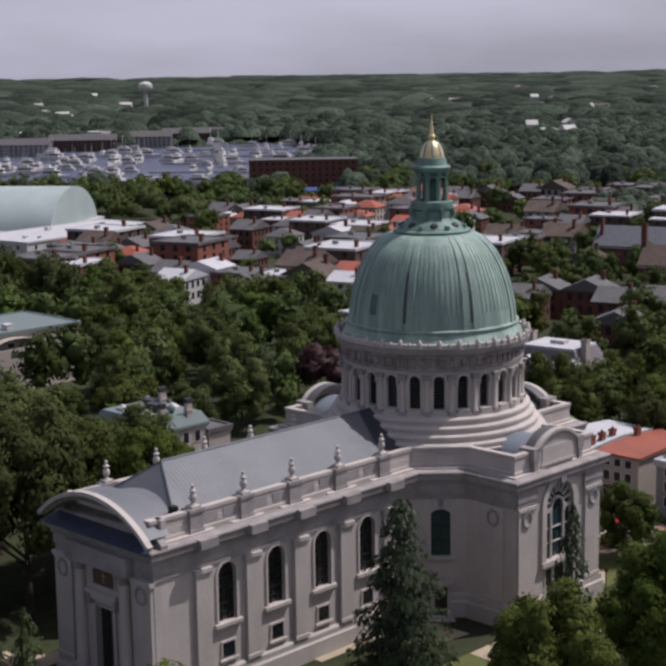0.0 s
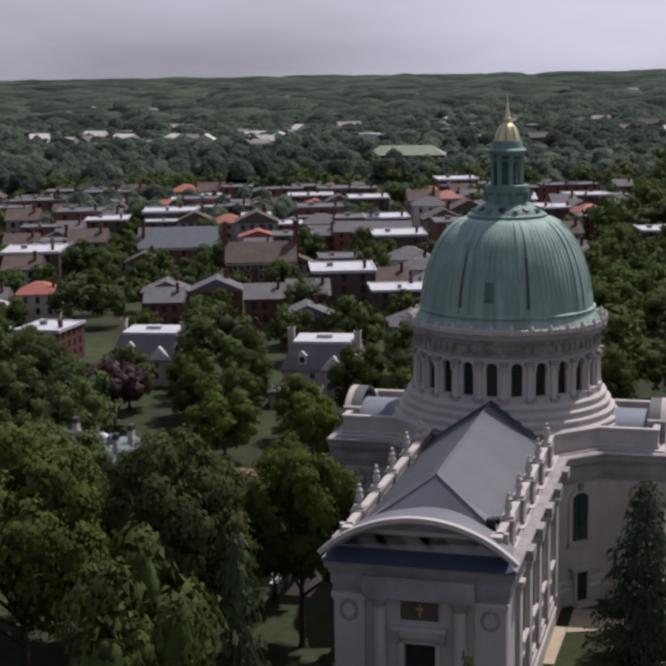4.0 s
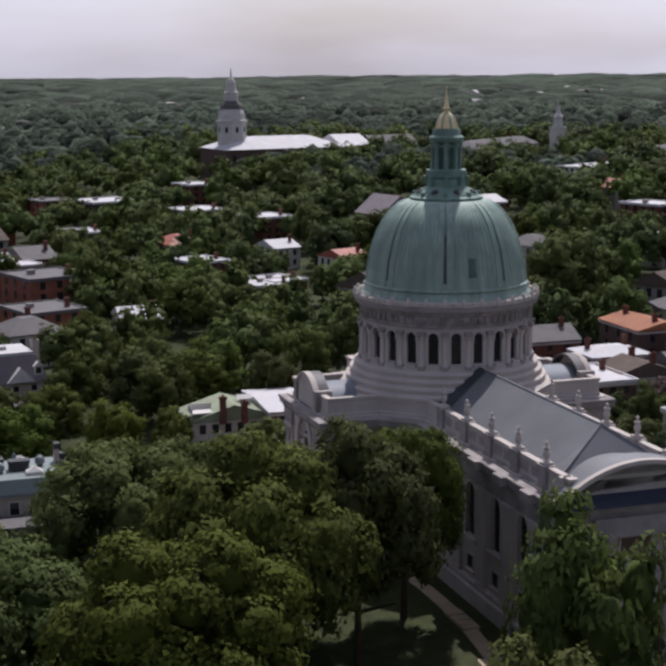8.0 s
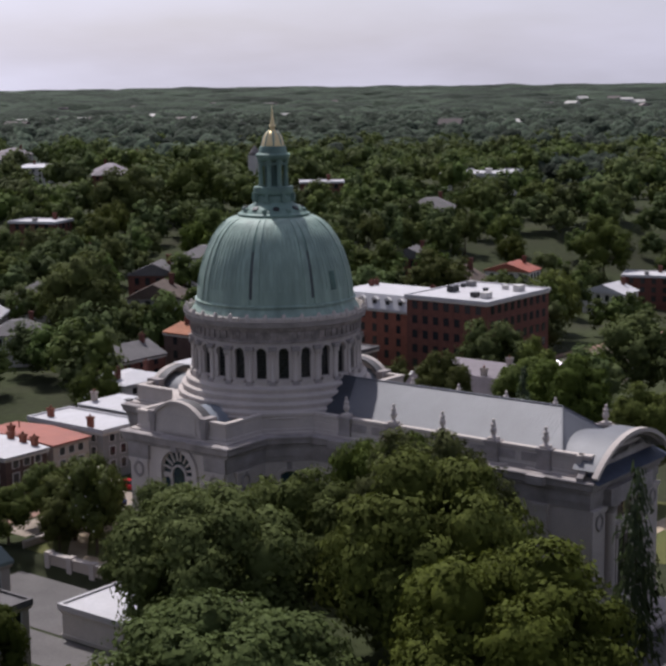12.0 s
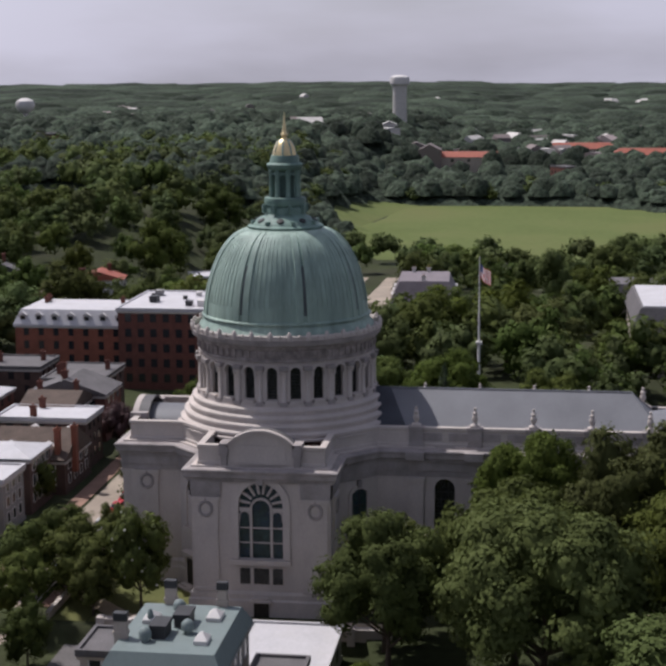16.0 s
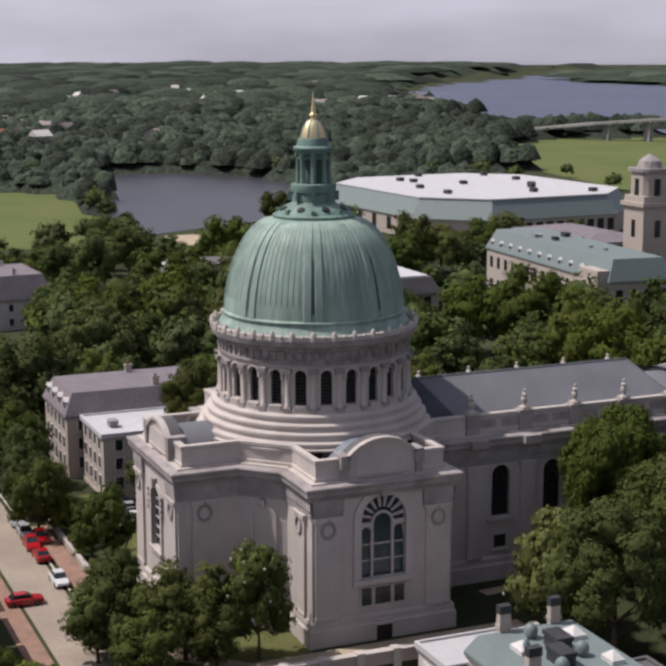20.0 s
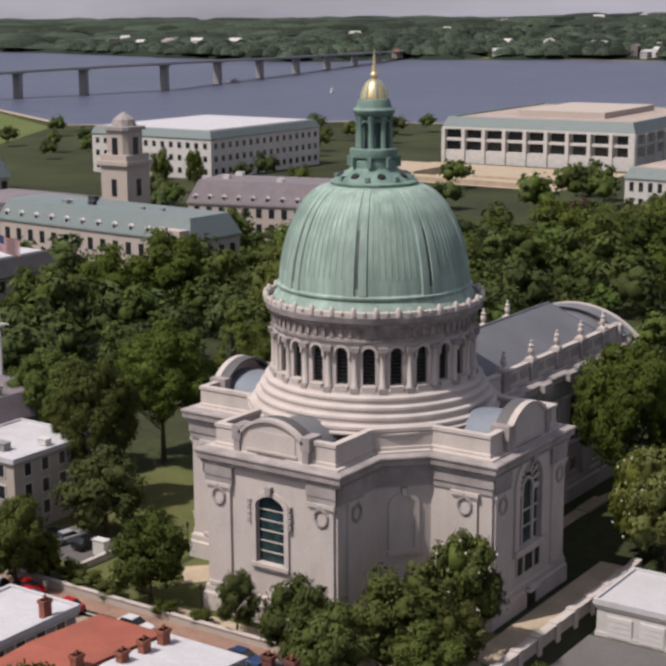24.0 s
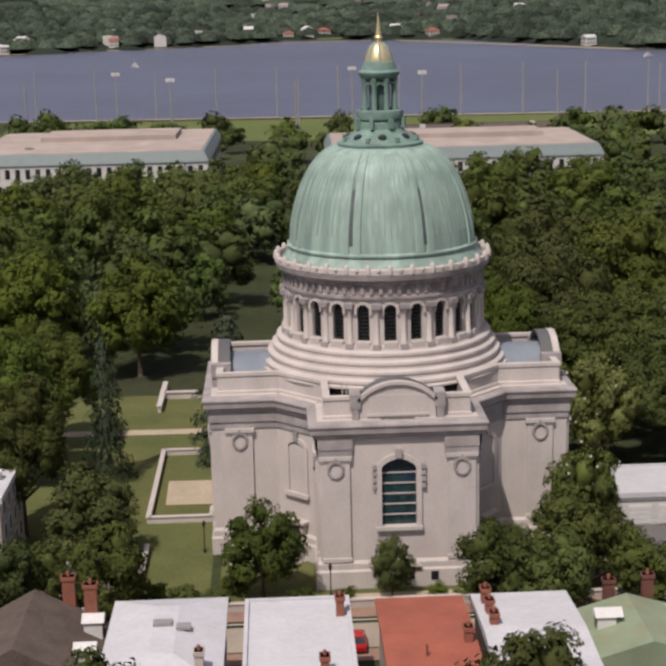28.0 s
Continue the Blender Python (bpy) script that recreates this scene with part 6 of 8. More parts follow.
# campus halls
block("hall", "pale stone hall with a grey mansard and white flat roof", "hall", -149, 67.5, 36, 31, 12.0, 0, CREAM, "mansard", GREY_R, 3.4, 3, 8, "sewn", vents=3, ww=1.8, wh=2.4)
part("white_roof", Geo().box(-16.2, 16.2, -13.7, 13.7, 15.4, 15.7), WHITE_R, [o for o in scene.objects if o.name.startswith("hall") and o.parent is None][-1])
block("hall", "long low pale hall with round-arched dormers", "hall", -213, 66, 16, 40, 9.5, 0, CREAM, "mansard", GREY_R, 3.2, 2, 8, "sewn", dormers=6, ww=1.8, wh=2.2)
arena = thing("arena", "wide sports hall with sloping grey sides and a white roof", "sports hall", m=pose(-389, 230, -7.0, 0, 0, 3))


def oct_rect(hx, hy, c):
    return [(-hx + c, -hy), (hx - c, -hy), (hx, -hy + c), (hx, hy - c), (hx - c, hy), (-hx + c, hy), (-hx, hy - c), (-hx, -hy + c)]


part("wall", Geo().prism(oct_rect(59, 50, 22), -1, 8), CREAM, arena)
part("sloping_side", Geo().prism(oct_rect(59.6, 50.6, 22), 8, 15.2, oct_rect(55.5, 46, 20)), VERD_R, arena)
part("roof", Geo().prism(oct_rect(55.8, 46.3, 20), 15.2, 15.7), WHITE_R, arena)
put_windows(arena, 59, 50, "s", [2.0], 6, 3.6, 5.0, inset=22)
put_windows(arena, 59, 50, "e", [2.0], 14, 3.0, 4.6, inset=22)
for k in range(12):
    part("roof_unit", Geo().box(-1.4, 1.4, -1.2, 1.2, 15.6, 17.2), DARKM, arena, m=pose(-48 + 8.5 * k, 30 * math.sin(k * 1.9), 0))
tower = thing("clock_tower", "square pale stone tower with an open belfry", "tower", m=pose(-209, 191, -8.5, 0, 0, 0))
part("shaft", Geo().box(-5, 5, -5, 5, -1, 30), CREAM, tower)
part("belt", Geo().box(-5.8, 5.8, -5.8, 5.8, 27, 28.2), CREAM, tower)
part("belfry", Geo().prism(oct_rect(4.2, 4.2, 1.2), 28.2, 37), CREAM, tower)
part("crown", Geo().prism(oct_rect(4.9, 4.9, 1.2), 37, 38).turn([(3.8, 38), (3.2, 40), (1.2, 41.5), (0.3, 42)], 12), STONE_D, tower)
put_windows(tower, 4.2, 4.2, "sewn", [30], 1, 2.2, 5.0)
put_windows(tower, 5, 5, "se", [8, 18], 1, 2.0, 5.0)
block("hall", "grey-roofed stone hall below the tower", "hall", -252, 196, 46, 26, 12, 0, PURP_R, "hip", PURP_R, 2.0, 2, 9, "se", ww=2.0)
block("hall", "pale stone hall with a white roof near the river", "hall", -335, 385, 66, 78, 17, 0, PAINT, "mansard", VERD_R, 3.0, 3, 14, "sewn", ww=2.0, wh=2.4, joined=True)
part("white_roof", Geo().box(-29.5, 29.5, -35.5, 35.5, 20.0, 20.3), WHITE_R, [o for o in scene.objects if o.name.startswith("hall") and o.parent is None][-1])
block("hall", "long stone hall with a purple slate mansard and dormers", "hall", -155, 208, 67, 20, 14.2, 13, CREAM, "mansard", PURP_R, 6.2, 3, 17, "sewn", dormers=15, vents=6, ww=1.7, wh=2.6)
block("hall", "long stone hall with a grey-green roof and small dormers", "hall", -166, 139, 68, 17, 13.5, -4, CREAM, "mansard", VERD_R, 5.0, 2, 15, "sewn", dormers=12, vents=6, ww=1.8, wh=3.0)
part("portal", Geo().box(24, 33, -11.2, -8, 0, 16).box(25.5, 31.5, -11.4, -11.1, 12.4, 13.4), CREAM, [o for o in scene.objects if o.name.startswith("hall") and o.parent is None][-1], "stone gateway bay")
lib = thing("library", "long pale concrete library with deep window bays", "library", m=pose(-216, 519, -7.0, 0, 0, 3))
part("wall", Geo().box(-43.5, 43.5, -53.5, 53.5, 6, 15.4), PAINT, lib)
part("plinth", Geo().box(-46, 46, -56, 56, -1, 6), PAINT, lib)
part("cornice", Geo().box(-46, 46, -56, 56, 15.4, 16.4), PAINT, lib)
part("sloping_band", Geo().loft([[(x, y, z) for x, y in rect(a, b)] for a, b, z in ((46, 56, 16.4), (44, 54, 21.0), (43, 53, 21.0), (43, 53, 20.2))], True), VERD_R, lib)
part("roof", Geo().box(-43, 43, -53, 53, 19.8, 20.3), TAN_R, lib)
part("plant_room", Geo().box(-20, 22, -30, 35, 20.3, 23.0), CREAM, lib)
for side, half, out, ang in (("s", 46, 56, 0), ("e", 56, 46, 90)):
    for k in range(10):
        u = -half + 2 * half * k / 9
        part("pier", Geo().box(-0.8, 0.8, -0.6, 3, 0, 15.6), PAINT, lib, m=pose(0, 0, 0, 0, 0, ang) @ pose(u * 0.985, -out, 0))
    for k in range(9):
        u = -half + 2 * half * (k + 0.5) / 9
        part("window", Geo().box(-3.6, 3.6, 2.2, 2.4, 1.5, 10.2), WIN_G, lib, m=pose(0, 0, 0, 0, 0, ang) @ pose(u, -out, 0))
        part("window", Geo().box(-3.6, 3.6, 2.2, 2.4, 11.4, 15.2), WIN_G, lib, m=pose(0, 0, 0, 0, 0, ang) @ pose(u, -out, 0))
    part("spandrel", Geo().box(-half, half, 0.2, 2.6, 10.2, 11.4), PAINT, lib, m=pose(0, 0, 0, 0, 0, ang) @ pose(0, -out, 0))
for x, y, w, dd in ((-76, 385, 84, 84), (52, 362, 92, 62)):
    hl = block("hall", "low pale engineering hall with a sloping green band and flat roof", "hall", x, y, w, dd, 12.2, -1, PAINT, "mansard", VERD_R, 3.4, 2, 24, "sew", vents=6, ww=1.6, wh=3.2, joined=True)
    part("white_roof", Geo().box(-w / 2 + 2, w / 2 - 2, -dd / 2 + 2, dd / 2 - 2, 15.2, 15.8).box(-w / 4, w / 3, 0, dd / 3, 15.8, 17.5), TAN_R, hl)
block("hall", "low brown flat-roofed riverside hall", "hall", 70, 470, 90, 40, 9, -1, CREAM, "flat", BROWN_R, 0.5, 2, 20, "s", vents=5, joined=True)
block("hall", "pale hall with an arched stone porch and flat roof", "hall", 147, -28, 20, 34, 12.5, 0, CREAM, "flat", VERD_R, 0.6, 2, 4, "sewn", framed=True, ww=1.6, wh=2.6, vents=2)
part("porch", Geo().box(-12.2, -9.9, -6, 6, -1, 9.5).loft([[(-12.4, 5.8 * math.cos(a), 9.5 + 2.2 * math.sin(a)) for a in [math.pi * k / 10 for k in range(11)]], [(-9.9, 5.8 * math.cos(a), 9.5 + 2.2 * math.sin(a)) for a in [math.pi * k / 10 for k in range(11)]]], False).box(-12.35, -12.15, -1.6, 1.6, 0, 5.5), CREAM, [o for o in scene.objects if o.name.startswith("hall") and o.parent is None][-1], "arched stone porch")
fh = thing("field_house", "vaulted sports house with a pale green curved roof", "sports hall", m=pose(428, -224, -7, 0, 0, -55))
arcp = [(31 * math.cos(a), 20 * math.sin(a)) for a in [math.pi * k / 20 for k in range(21)]]
part("roof", Geo().loft([[(x, y, 2 + z) for x, z in arcp] for y in (-26, -13, 0, 13, 26)], False, False).add([(x, -26, 2 + z) for x, z in arcp], [tuple(range(20, -1, -1))]), principled("pale_green_vault", (0.42, 0.48, 0.46), 0.6, vary=0.08, scale=0.1), fh, smooth=True)
part("wall", Geo().box(-34, 34, -28, 28, -1, 6), PAINT, fh)
block("hall", "wide low white hall in front of the field house", "hall", 368, -207, 76, 34, 8, -80, PAINT, "flat", WHITE_R, 0.5, 2, 10, "sewn", vents=4, joined=True)
block("hotel", "long dark red brick hotel by the harbour", "hotel", 501, -468, 62, 22, 18, 47, BRICK, "flat", GREY_R, 0.5, 5, 16, "sewn", ww=1.2, joined=True)
block("market_hall", "low harbour pavilion with blue and grey roofs", "building", 452, -430, 60, 12, 5, 47, GREYW, "hip", principled("blue_awning", (0.05, 0.09, 0.25), 0.6), 1.5, 1, 10, "sewn", joined=True)

for k, (x, y) in enumerate(((932, -560), (948, -640), (952, -705), (962, -775))):
    block("apartment_building", "brown waterfront apartments with pale gable roofs", "building", x, y, 58, 14, 10, 47, BRICK_B if k % 2 else GREYW, "gable", GREY_R, 5, 3, 14, "sewn", group="waterfront apartments", joined=True)

# seat of government: white-roofed wings and a tall wooden dome
sh = thing("state_house", "brick statehouse with white roofs and a tall pale wooden dome", "capitol", m=pose(-115, -497, gz(-108, -473) - 0.5, 0, 0, 8))
part("wall", Geo().box(-30, 30, -16, 16, -8, 12), BRICK_B, sh)
part("roof", roof_geo("hip", 30, 16, 12, 5), WHITE_R, sh)
part("wing", Geo().box(-44, -30, -14, 14, -8, 12), BRICK_B, sh)
part("wing_roof", Geo().add([(-45, -15, 12), (-29, -15, 12), (-29, 15, 12), (-45, 15, 12), (-45, 0, 17), (-29, 0, 17)], [(0, 1, 5, 4), (2, 3, 4, 5), (0, 4, 3), (1, 2, 5)]), WHITE_R, sh)
put_windows(sh, 30, 16, "nw", [2, 7], 9, 1.4, 2.6)
SHW = 8
dome2 = part("dome", Geo().turn([(7.4, 12), (7.4, 26), (8.1, 26.2), (8.1, 27), (7.0, 27.2), (6.6, 31), (5.8, 33.5)], SHW, 20, 0, 0.39), PAINT, sh, "octagonal white wooden dome", m=pose(20 * 0.12, 0, 12 * 0.3) @ Matrix.Diagonal((0.9, 0.9, 0.78, 1)))
part("dome_roof", Geo().turn([(6.0, 33.5), (5.4, 36), (3.6, 38.2), (3.4, 38.4)], SHW, 20, 0, 0.39), GREY_R, dome2)
part("cupola", Geo().turn([(3.4, 38.2), (3.4, 43), (3.9, 43.2), (2.9, 43.6), (2.3, 46), (2.2, 49), (1.6, 50.5), (0.5, 52), (0.15, 57)], SHW, 20, 0, 0.39), PAINT, dome2)
for k in range(8):
    part("window", Geo().box(-0.7, 0.7, -0.08, 0.05, 0, 3.2), WIN_G, dome2, m=pose(20, 0, 20, 0, 0, 45 * k) @ pose(0, -6.88, 0))

GOV = "government offices"
for x, y, w, dd, hh, r, wall, roof, rm, rise in ((-222, -485, 66, 14, 8, 38, CREAM, "hip", GREY_R, 3.5), (-205, -350, 32, 14, 8, 30, PAINT, "flat", WHITE_R, 0.6), (-296, -340, 44, 14, 8, 45, BRICK, "hip", PURP_R, 3), (-350, -470, 60, 16, 9, 40, PAINT, "hip", PURP_R, 3.5), (-258, -392, 38, 13, 8, 42, BRICK, "hip", GREY_R, 3.5), (-160, -420, 30, 14, 8, 20, CREAM, "flat", WHITE_R, 0.6), (-312, -405, 36, 13, 8, 40, PAINT, "flat", WHITE_R, 0.6), (-180, -520, 26, 14, 9, 15, PAINT, "gable", GREY_R, 4), (-400, -430, 40, 14, 9, 35, BRICK, "flat", WHITE_R, 0.6), (-380, -560, 60, 18, 10, 40, BRICK, "flat", WHITE_R, 0.6), (-440, -610, 70, 20, 10, 35, BRICK_B, "flat", WHITE_R, 0.6)):
    block("office", "long government office with a pale roof among trees", "office", x, y, w, dd, hh, r, wall, roof, rm, rise, 3, 12, "sewn", group=GOV, joined=True, chim=1)
# brick hall with a white roof and a gabled wing, below the statehouse
bh = block("hall", "dark brick hall with a pale metal roof and a gabled wing", "hall", -115, -276, 34, 13, 10, 15, BRICK, "gable", WHITE_R, 2.2, 3, 9, "sewn", wh=2.2, ww=1.3)
part("wing", Geo().box(20, 34, -7, 7, -1.5, 8.5).add([(20, -7, 8.5), (34, -7, 8.5), (34, 7, 8.5), (20, 7, 8.5)], [(0, 1, 2, 3)]), BRICK, bh)
part("wing_roof", Geo().add([(19.5, -7.6, 8.4), (34.5, -7.6, 8.4), (34.5, 7.6, 8.4), (19.5, 7.6, 8.4), (27, -7.6, 14.2), (27, 7.6, 14.2)], [(0, 4, 5, 3), (1, 2, 5, 4), (0, 1, 4), (3, 5, 2), (0, 3, 2, 1)]), PURP_R, bh, "grey slate roof of the gabled wing")
# house with a square cupola above the street
ch_ = block("house", "pale house with low grey roofs and a square cupola", "house", -86, -77, 15, 13, 8.5, 15, CREAM, "hip", GREY_R, 1.6, 3, 4, "sewn", framed=True, chim=2)
cp = part("cupola", Geo().box(-2, 2, -2, 2, 9.6, 12.4), CREAM, ch_)
part("cupola_roof", Geo().loft([[(x, y, 12.3) for x, y in rect(2.6, 2.6)], [(x, y, 12.6) for x, y in rect(2.6, 2.6)], [(x, y, 14.4) for x, y in rect(0.4, 0.4)]], True, True), PURP_R, cp)
for k in range(4):
    part("window", Geo().box(-1.2, 1.2, -2.06, -1.98, 10.4, 12.0), WIN_G, cp, m=pose(0, 0, 0, 0, 0, 90 * k))
# white cupola far off above the trees
lc = thing("belfry", "small white belfry with a dark cap above the trees", "belfry", m=pose(-300, -262, gz(-300, -262)))
part("shaft", Geo().box(-1.9, 1.9, -1.9, 1.9, 0, 16.5).box(-2.2, 2.2, -2.2, 2.2, 13.6, 14.0), PAINT, lc)
part("cap", Geo().turn([(2.4, 16.5), (2.2, 17.6), (1.2, 19.0), (0.15, 20.4)], 8), GREY_R, lc)
# slate-roofed residence above the car park
sup = block("residence", "pale residence with steep grey slate roofs and chimneys", "house", -205, 2, 24, 17, 8, 3, PAINT, "mansard", PURP_R, 5.5, 2, 6, "sewn", framed=True, chim=3, dormers=3, cmat=PAINT)
part("rear_wing", Geo().box(-22, -11, -6, 6, -1, 7.5), PAINT, sup)
part("wing_roof", roof_geo("hip", 6.2, 6.2, 7.5, 4.0).moved(pose(-17, 0, 0)), PURP_R, sup)
stp = thing("steeple", "white wooden steeple above the rooftops", "steeple", m=pose(-252, -478, gz(-252, -478)))
part("shaft", Geo().box(-3, 3, -3, 3, 0, 16).prism(rect(3.3, 3.3), 16, 16.6), PAINT, stp)
part("spire", Geo().turn([(2.4, 16.6), (2.2, 21), (2.6, 21.3), (1.2, 23.5), (0.1, 29)], 8), PAINT, stp)

# water towers and far landmarks
wt1 = thing("water_tower", "tall white cylindrical water tower", "water tower", m=pose(-1178, -96, gz(-1178, -96), 0, 0, 0))
part("column", Geo().turn([(6.5, 0), (6.2, 40), (6.6, 44)], 24), PAINT, wt1, smooth=True)
part("tank", Geo().turn([(6.6, 44), (8.8, 46), (9.0, 50), (8.4, 52), (5, 53.5), (0.5, 54)], 24), TRIM, wt1, smooth=True)
for x, y, zt, s in ((-1256, -474, 53 - gz(-1256, -474), 1.0), (1500, -1150, 60, 1.0)):
    w2 = thing("water_tower", "white ball-topped water tower", "water tower", m=pose(x, y, gz(x, y)))
    part("column", Geo().turn([(3.0, 0), (2.2, zt - 22)], 12), PAINT, w2)
    part("tank", Geo().turn([(2.2, zt - 26), (8, zt - 22), (9.5, zt - 18), (8.5, zt - 14), (4, zt - 11.5), (0.3, zt - 11)], 20), TRIM, w2, smooth=True)
tk = thing("storage_tank", "pale blue water tank above the trees", "water tank", m=pose(-855, -1172, gz(-855, -1172)))
part("drum", Geo().turn([(7.8, 0), (7.8, 43), (7.3, 44), (0.2, 45.5)], 24), principled("pale_blue_paint", (0.34, 0.45, 0.56), 0.6), tk, smooth=True)

# road bridge over the river
br = thing("bridge", "long concrete road bridge on tall piers", "bridge")
span = [(-950, 545, -3.0), (-870, 590, 6.5), (-815, 640, 12.2), (-793, 714, 14.5), (-780, 775, 15.6), (-768, 862, 16.4), (-800, 975, 14.5), (-850, 1150, 11.5), (-920, 1380, 8.0), (-990, 1600, 4.0), (-1040, 1760, 10.0)]
part("deck", Geo().loft([[(x - 7, y, z - 1.4), (x + 7, y, z - 1.4), (x + 7, y, z), (x - 7, y, z)] for x, y, z in span], True, True), GREYW, br)
part("rail", Geo().loft([[(x + 6.6, y, z), (x + 7, y, z), (x + 7, y, z + 1.1), (x + 6.6, y, z + 1.1)] for x, y, z in span], True, True), PAINT, br)
for k in range(12):
    y = (600, 622, 652, 714, 775, 862, 975)[k] if k < 7 else 975 + 105 * (k - 6)
    x, z = np.interp(y, [p[1] for p in span], [p[0] for p in span]), np.interp(y, [p[1] for p in span], [p[2] for p in span])
    part("pier", Geo().box(x - 4, x + 4, y - 1.6, y + 1.6, -9, z - 1.3).box(x - 6, x + 6, y - 2.0, y + 2.0, z - 2.4, z - 1.3), GREYW, br)

# flagpole with its flag
fp = thing("flagpole", "tall white flagpole with a yardarm and a striped flag", "flagpole", m=pose(-82.5, 21.2, gz(-82.5, 21.2)))
part("mast", Geo().turn([(0.32, 0), (0.26, 15), (0.2, 15.2), (0.09, 30.5), (0.02, 31)], 10), TRIM, fp, smooth=True)
part("yardarm", Geo().tube((-2.2, 0, 15.6), (2.2, 0, 15.6), 0.09).box(-0.6, 0.6, -0.6, 0.6, 14.9, 15.3), TRIM, fp)
FLAG_R, FLAG_W, FLAG_B = (principled(n, c, 0.8, vary=0.05) for n, c in (("flag_red", (0.42, 0.07, 0.075)), ("flag_white", (0.72, 0.68, 0.66)), ("flag_blue", (0.06, 0.07, 0.16))))
for k in range(13):
    z1 = 29.6 - k * 0.2
    u0 = 1.7 if k < 7 else 0.12
    pts = [u0 + (4.2 - u0) * j / 8 for j in range(9)]
    part("stripe", Geo().loft([[(u * 0.75, u * 0.5 + 0.18 * math.sin(2.2 * u), z - 0.28 * u) for u in pts] for z in (z1 - 0.2, z1)], False), FLAG_R if k % 2 == 0 else FLAG_W, fp)
part("canton", Geo().loft([[(u * 0.75, u * 0.5 + 0.18 * math.sin(2.2 * u), z - 0.28 * u) for u in [0.12 + 1.58 * j / 4 for j in range(5)]] for z in (28.2, 29.6)], False), FLAG_B, fp)

# tall poles along the riverside fields
pole_mesh = Geo().turn([(0.5, 0), (0.36, 27)], 8).mesh("shaft", GREYW)
lamp_mesh = Geo().box(-2.2, 2.2, -0.3, 0.3, 25.4, 27.2).mesh("lamp_rack", PAINT)
for k, (x, y, lamp) in enumerate([(x, 655 - 0.1 * x, 0) for x in range(-175, 240, 33)] + [(-130, 560, 0), (-62, 575, 1), (0, 560, 0), (62, 585, 1), (125, 560, 0), (185, 600, 0), (-2, 522, 0), (30, 640, 1), (-95, 640, 1)]):
    p = thing("light_pole", "tall grey steel pole by the sports field", "pole", "poles along the riverside field", pose(x, y, gz(x, y)))
    part("shaft", pole_mesh, GREYW, p)
    if lamp:
        part("lamp_rack", lamp_mesh, PAINT, p)

# ---- town, boats, cars ----
TAKEN = []
for o in scene.objects:
    if o.parent is None and o.type == "EMPTY" and o.get("category") not in ("tree", "pole", None, "bridge"):
        xs_, ys_ = [], []
        for ch in o.children:
            if ch.type == "MESH" and ch.name.split(".")[0] in ("wall", "roof", "drum", "column", "mast"):
                for cnr in ch.bound_box:
                    w = o.matrix_basis @ Vector(cnr)
                    xs_.append(w.x)
                    ys_.append(w.y)
        if xs_:
            TAKEN.append((min(xs_) - 3, max(xs_) + 3, min(ys_) - 3, max(ys_) + 3))
TAKEN += [(-335, -238, 95, 122), (-395, -335, 88, 132), (-232, -92, 200, 240), (-205, -118, 104, 152), (-195, -108, 176, 222), (-455, -325, 175, 285), (-275, -155, 380, 470), (-125, -25, 318, 345), (0, 100, 306, 332), (-22, 28, -22, 70), (-46, -18, -26, 62), (-330, 60, -36, -27), (-330, -105, -25, -8), (25, 45, -25, 15), (-138, -104, 188, 224)]


def in_poly(x, y, poly):
    hit = False
    for (x1, y1), (x2, y2) in zip(poly, poly[1:] + poly[:1]):
        if (y1 > y) != (y2 > y) and x < (x2 - x1) * (y - y1) / (y2 - y1) + x1:
            hit = not hit
    return hit


OPEN = [HARBOUR, CREEK, [(-380, -30), (-375, 70), (-470, 92), (-580, 100), (-625, 60), (-625, -60), (-500, -75)], [(-470, 365), (-560, 515), (-720, 610), (-880, 690), (-900, 560), (-760, 430), (-600, 390)], [(-160, 545), (-160, 670), (80, 650), (320, 625), (320, 490), (20, 510)], [(-760, -110), (-740, 60), (-860, 70), (-880, -120)]]


def is_free(x, y, r=0.0, fields=True):
    if any(a - r < x < b + r and c - r < y < d + r for a, b, c, d in TAKEN):
        return False
    if y > float(shore(NEAR_SHORE, x)) - 8 and y < float(shore(FAR_SHORE, x)) + 25:
        return False
    return not (fields and any(in_poly(x, y, p) for p in OPEN))


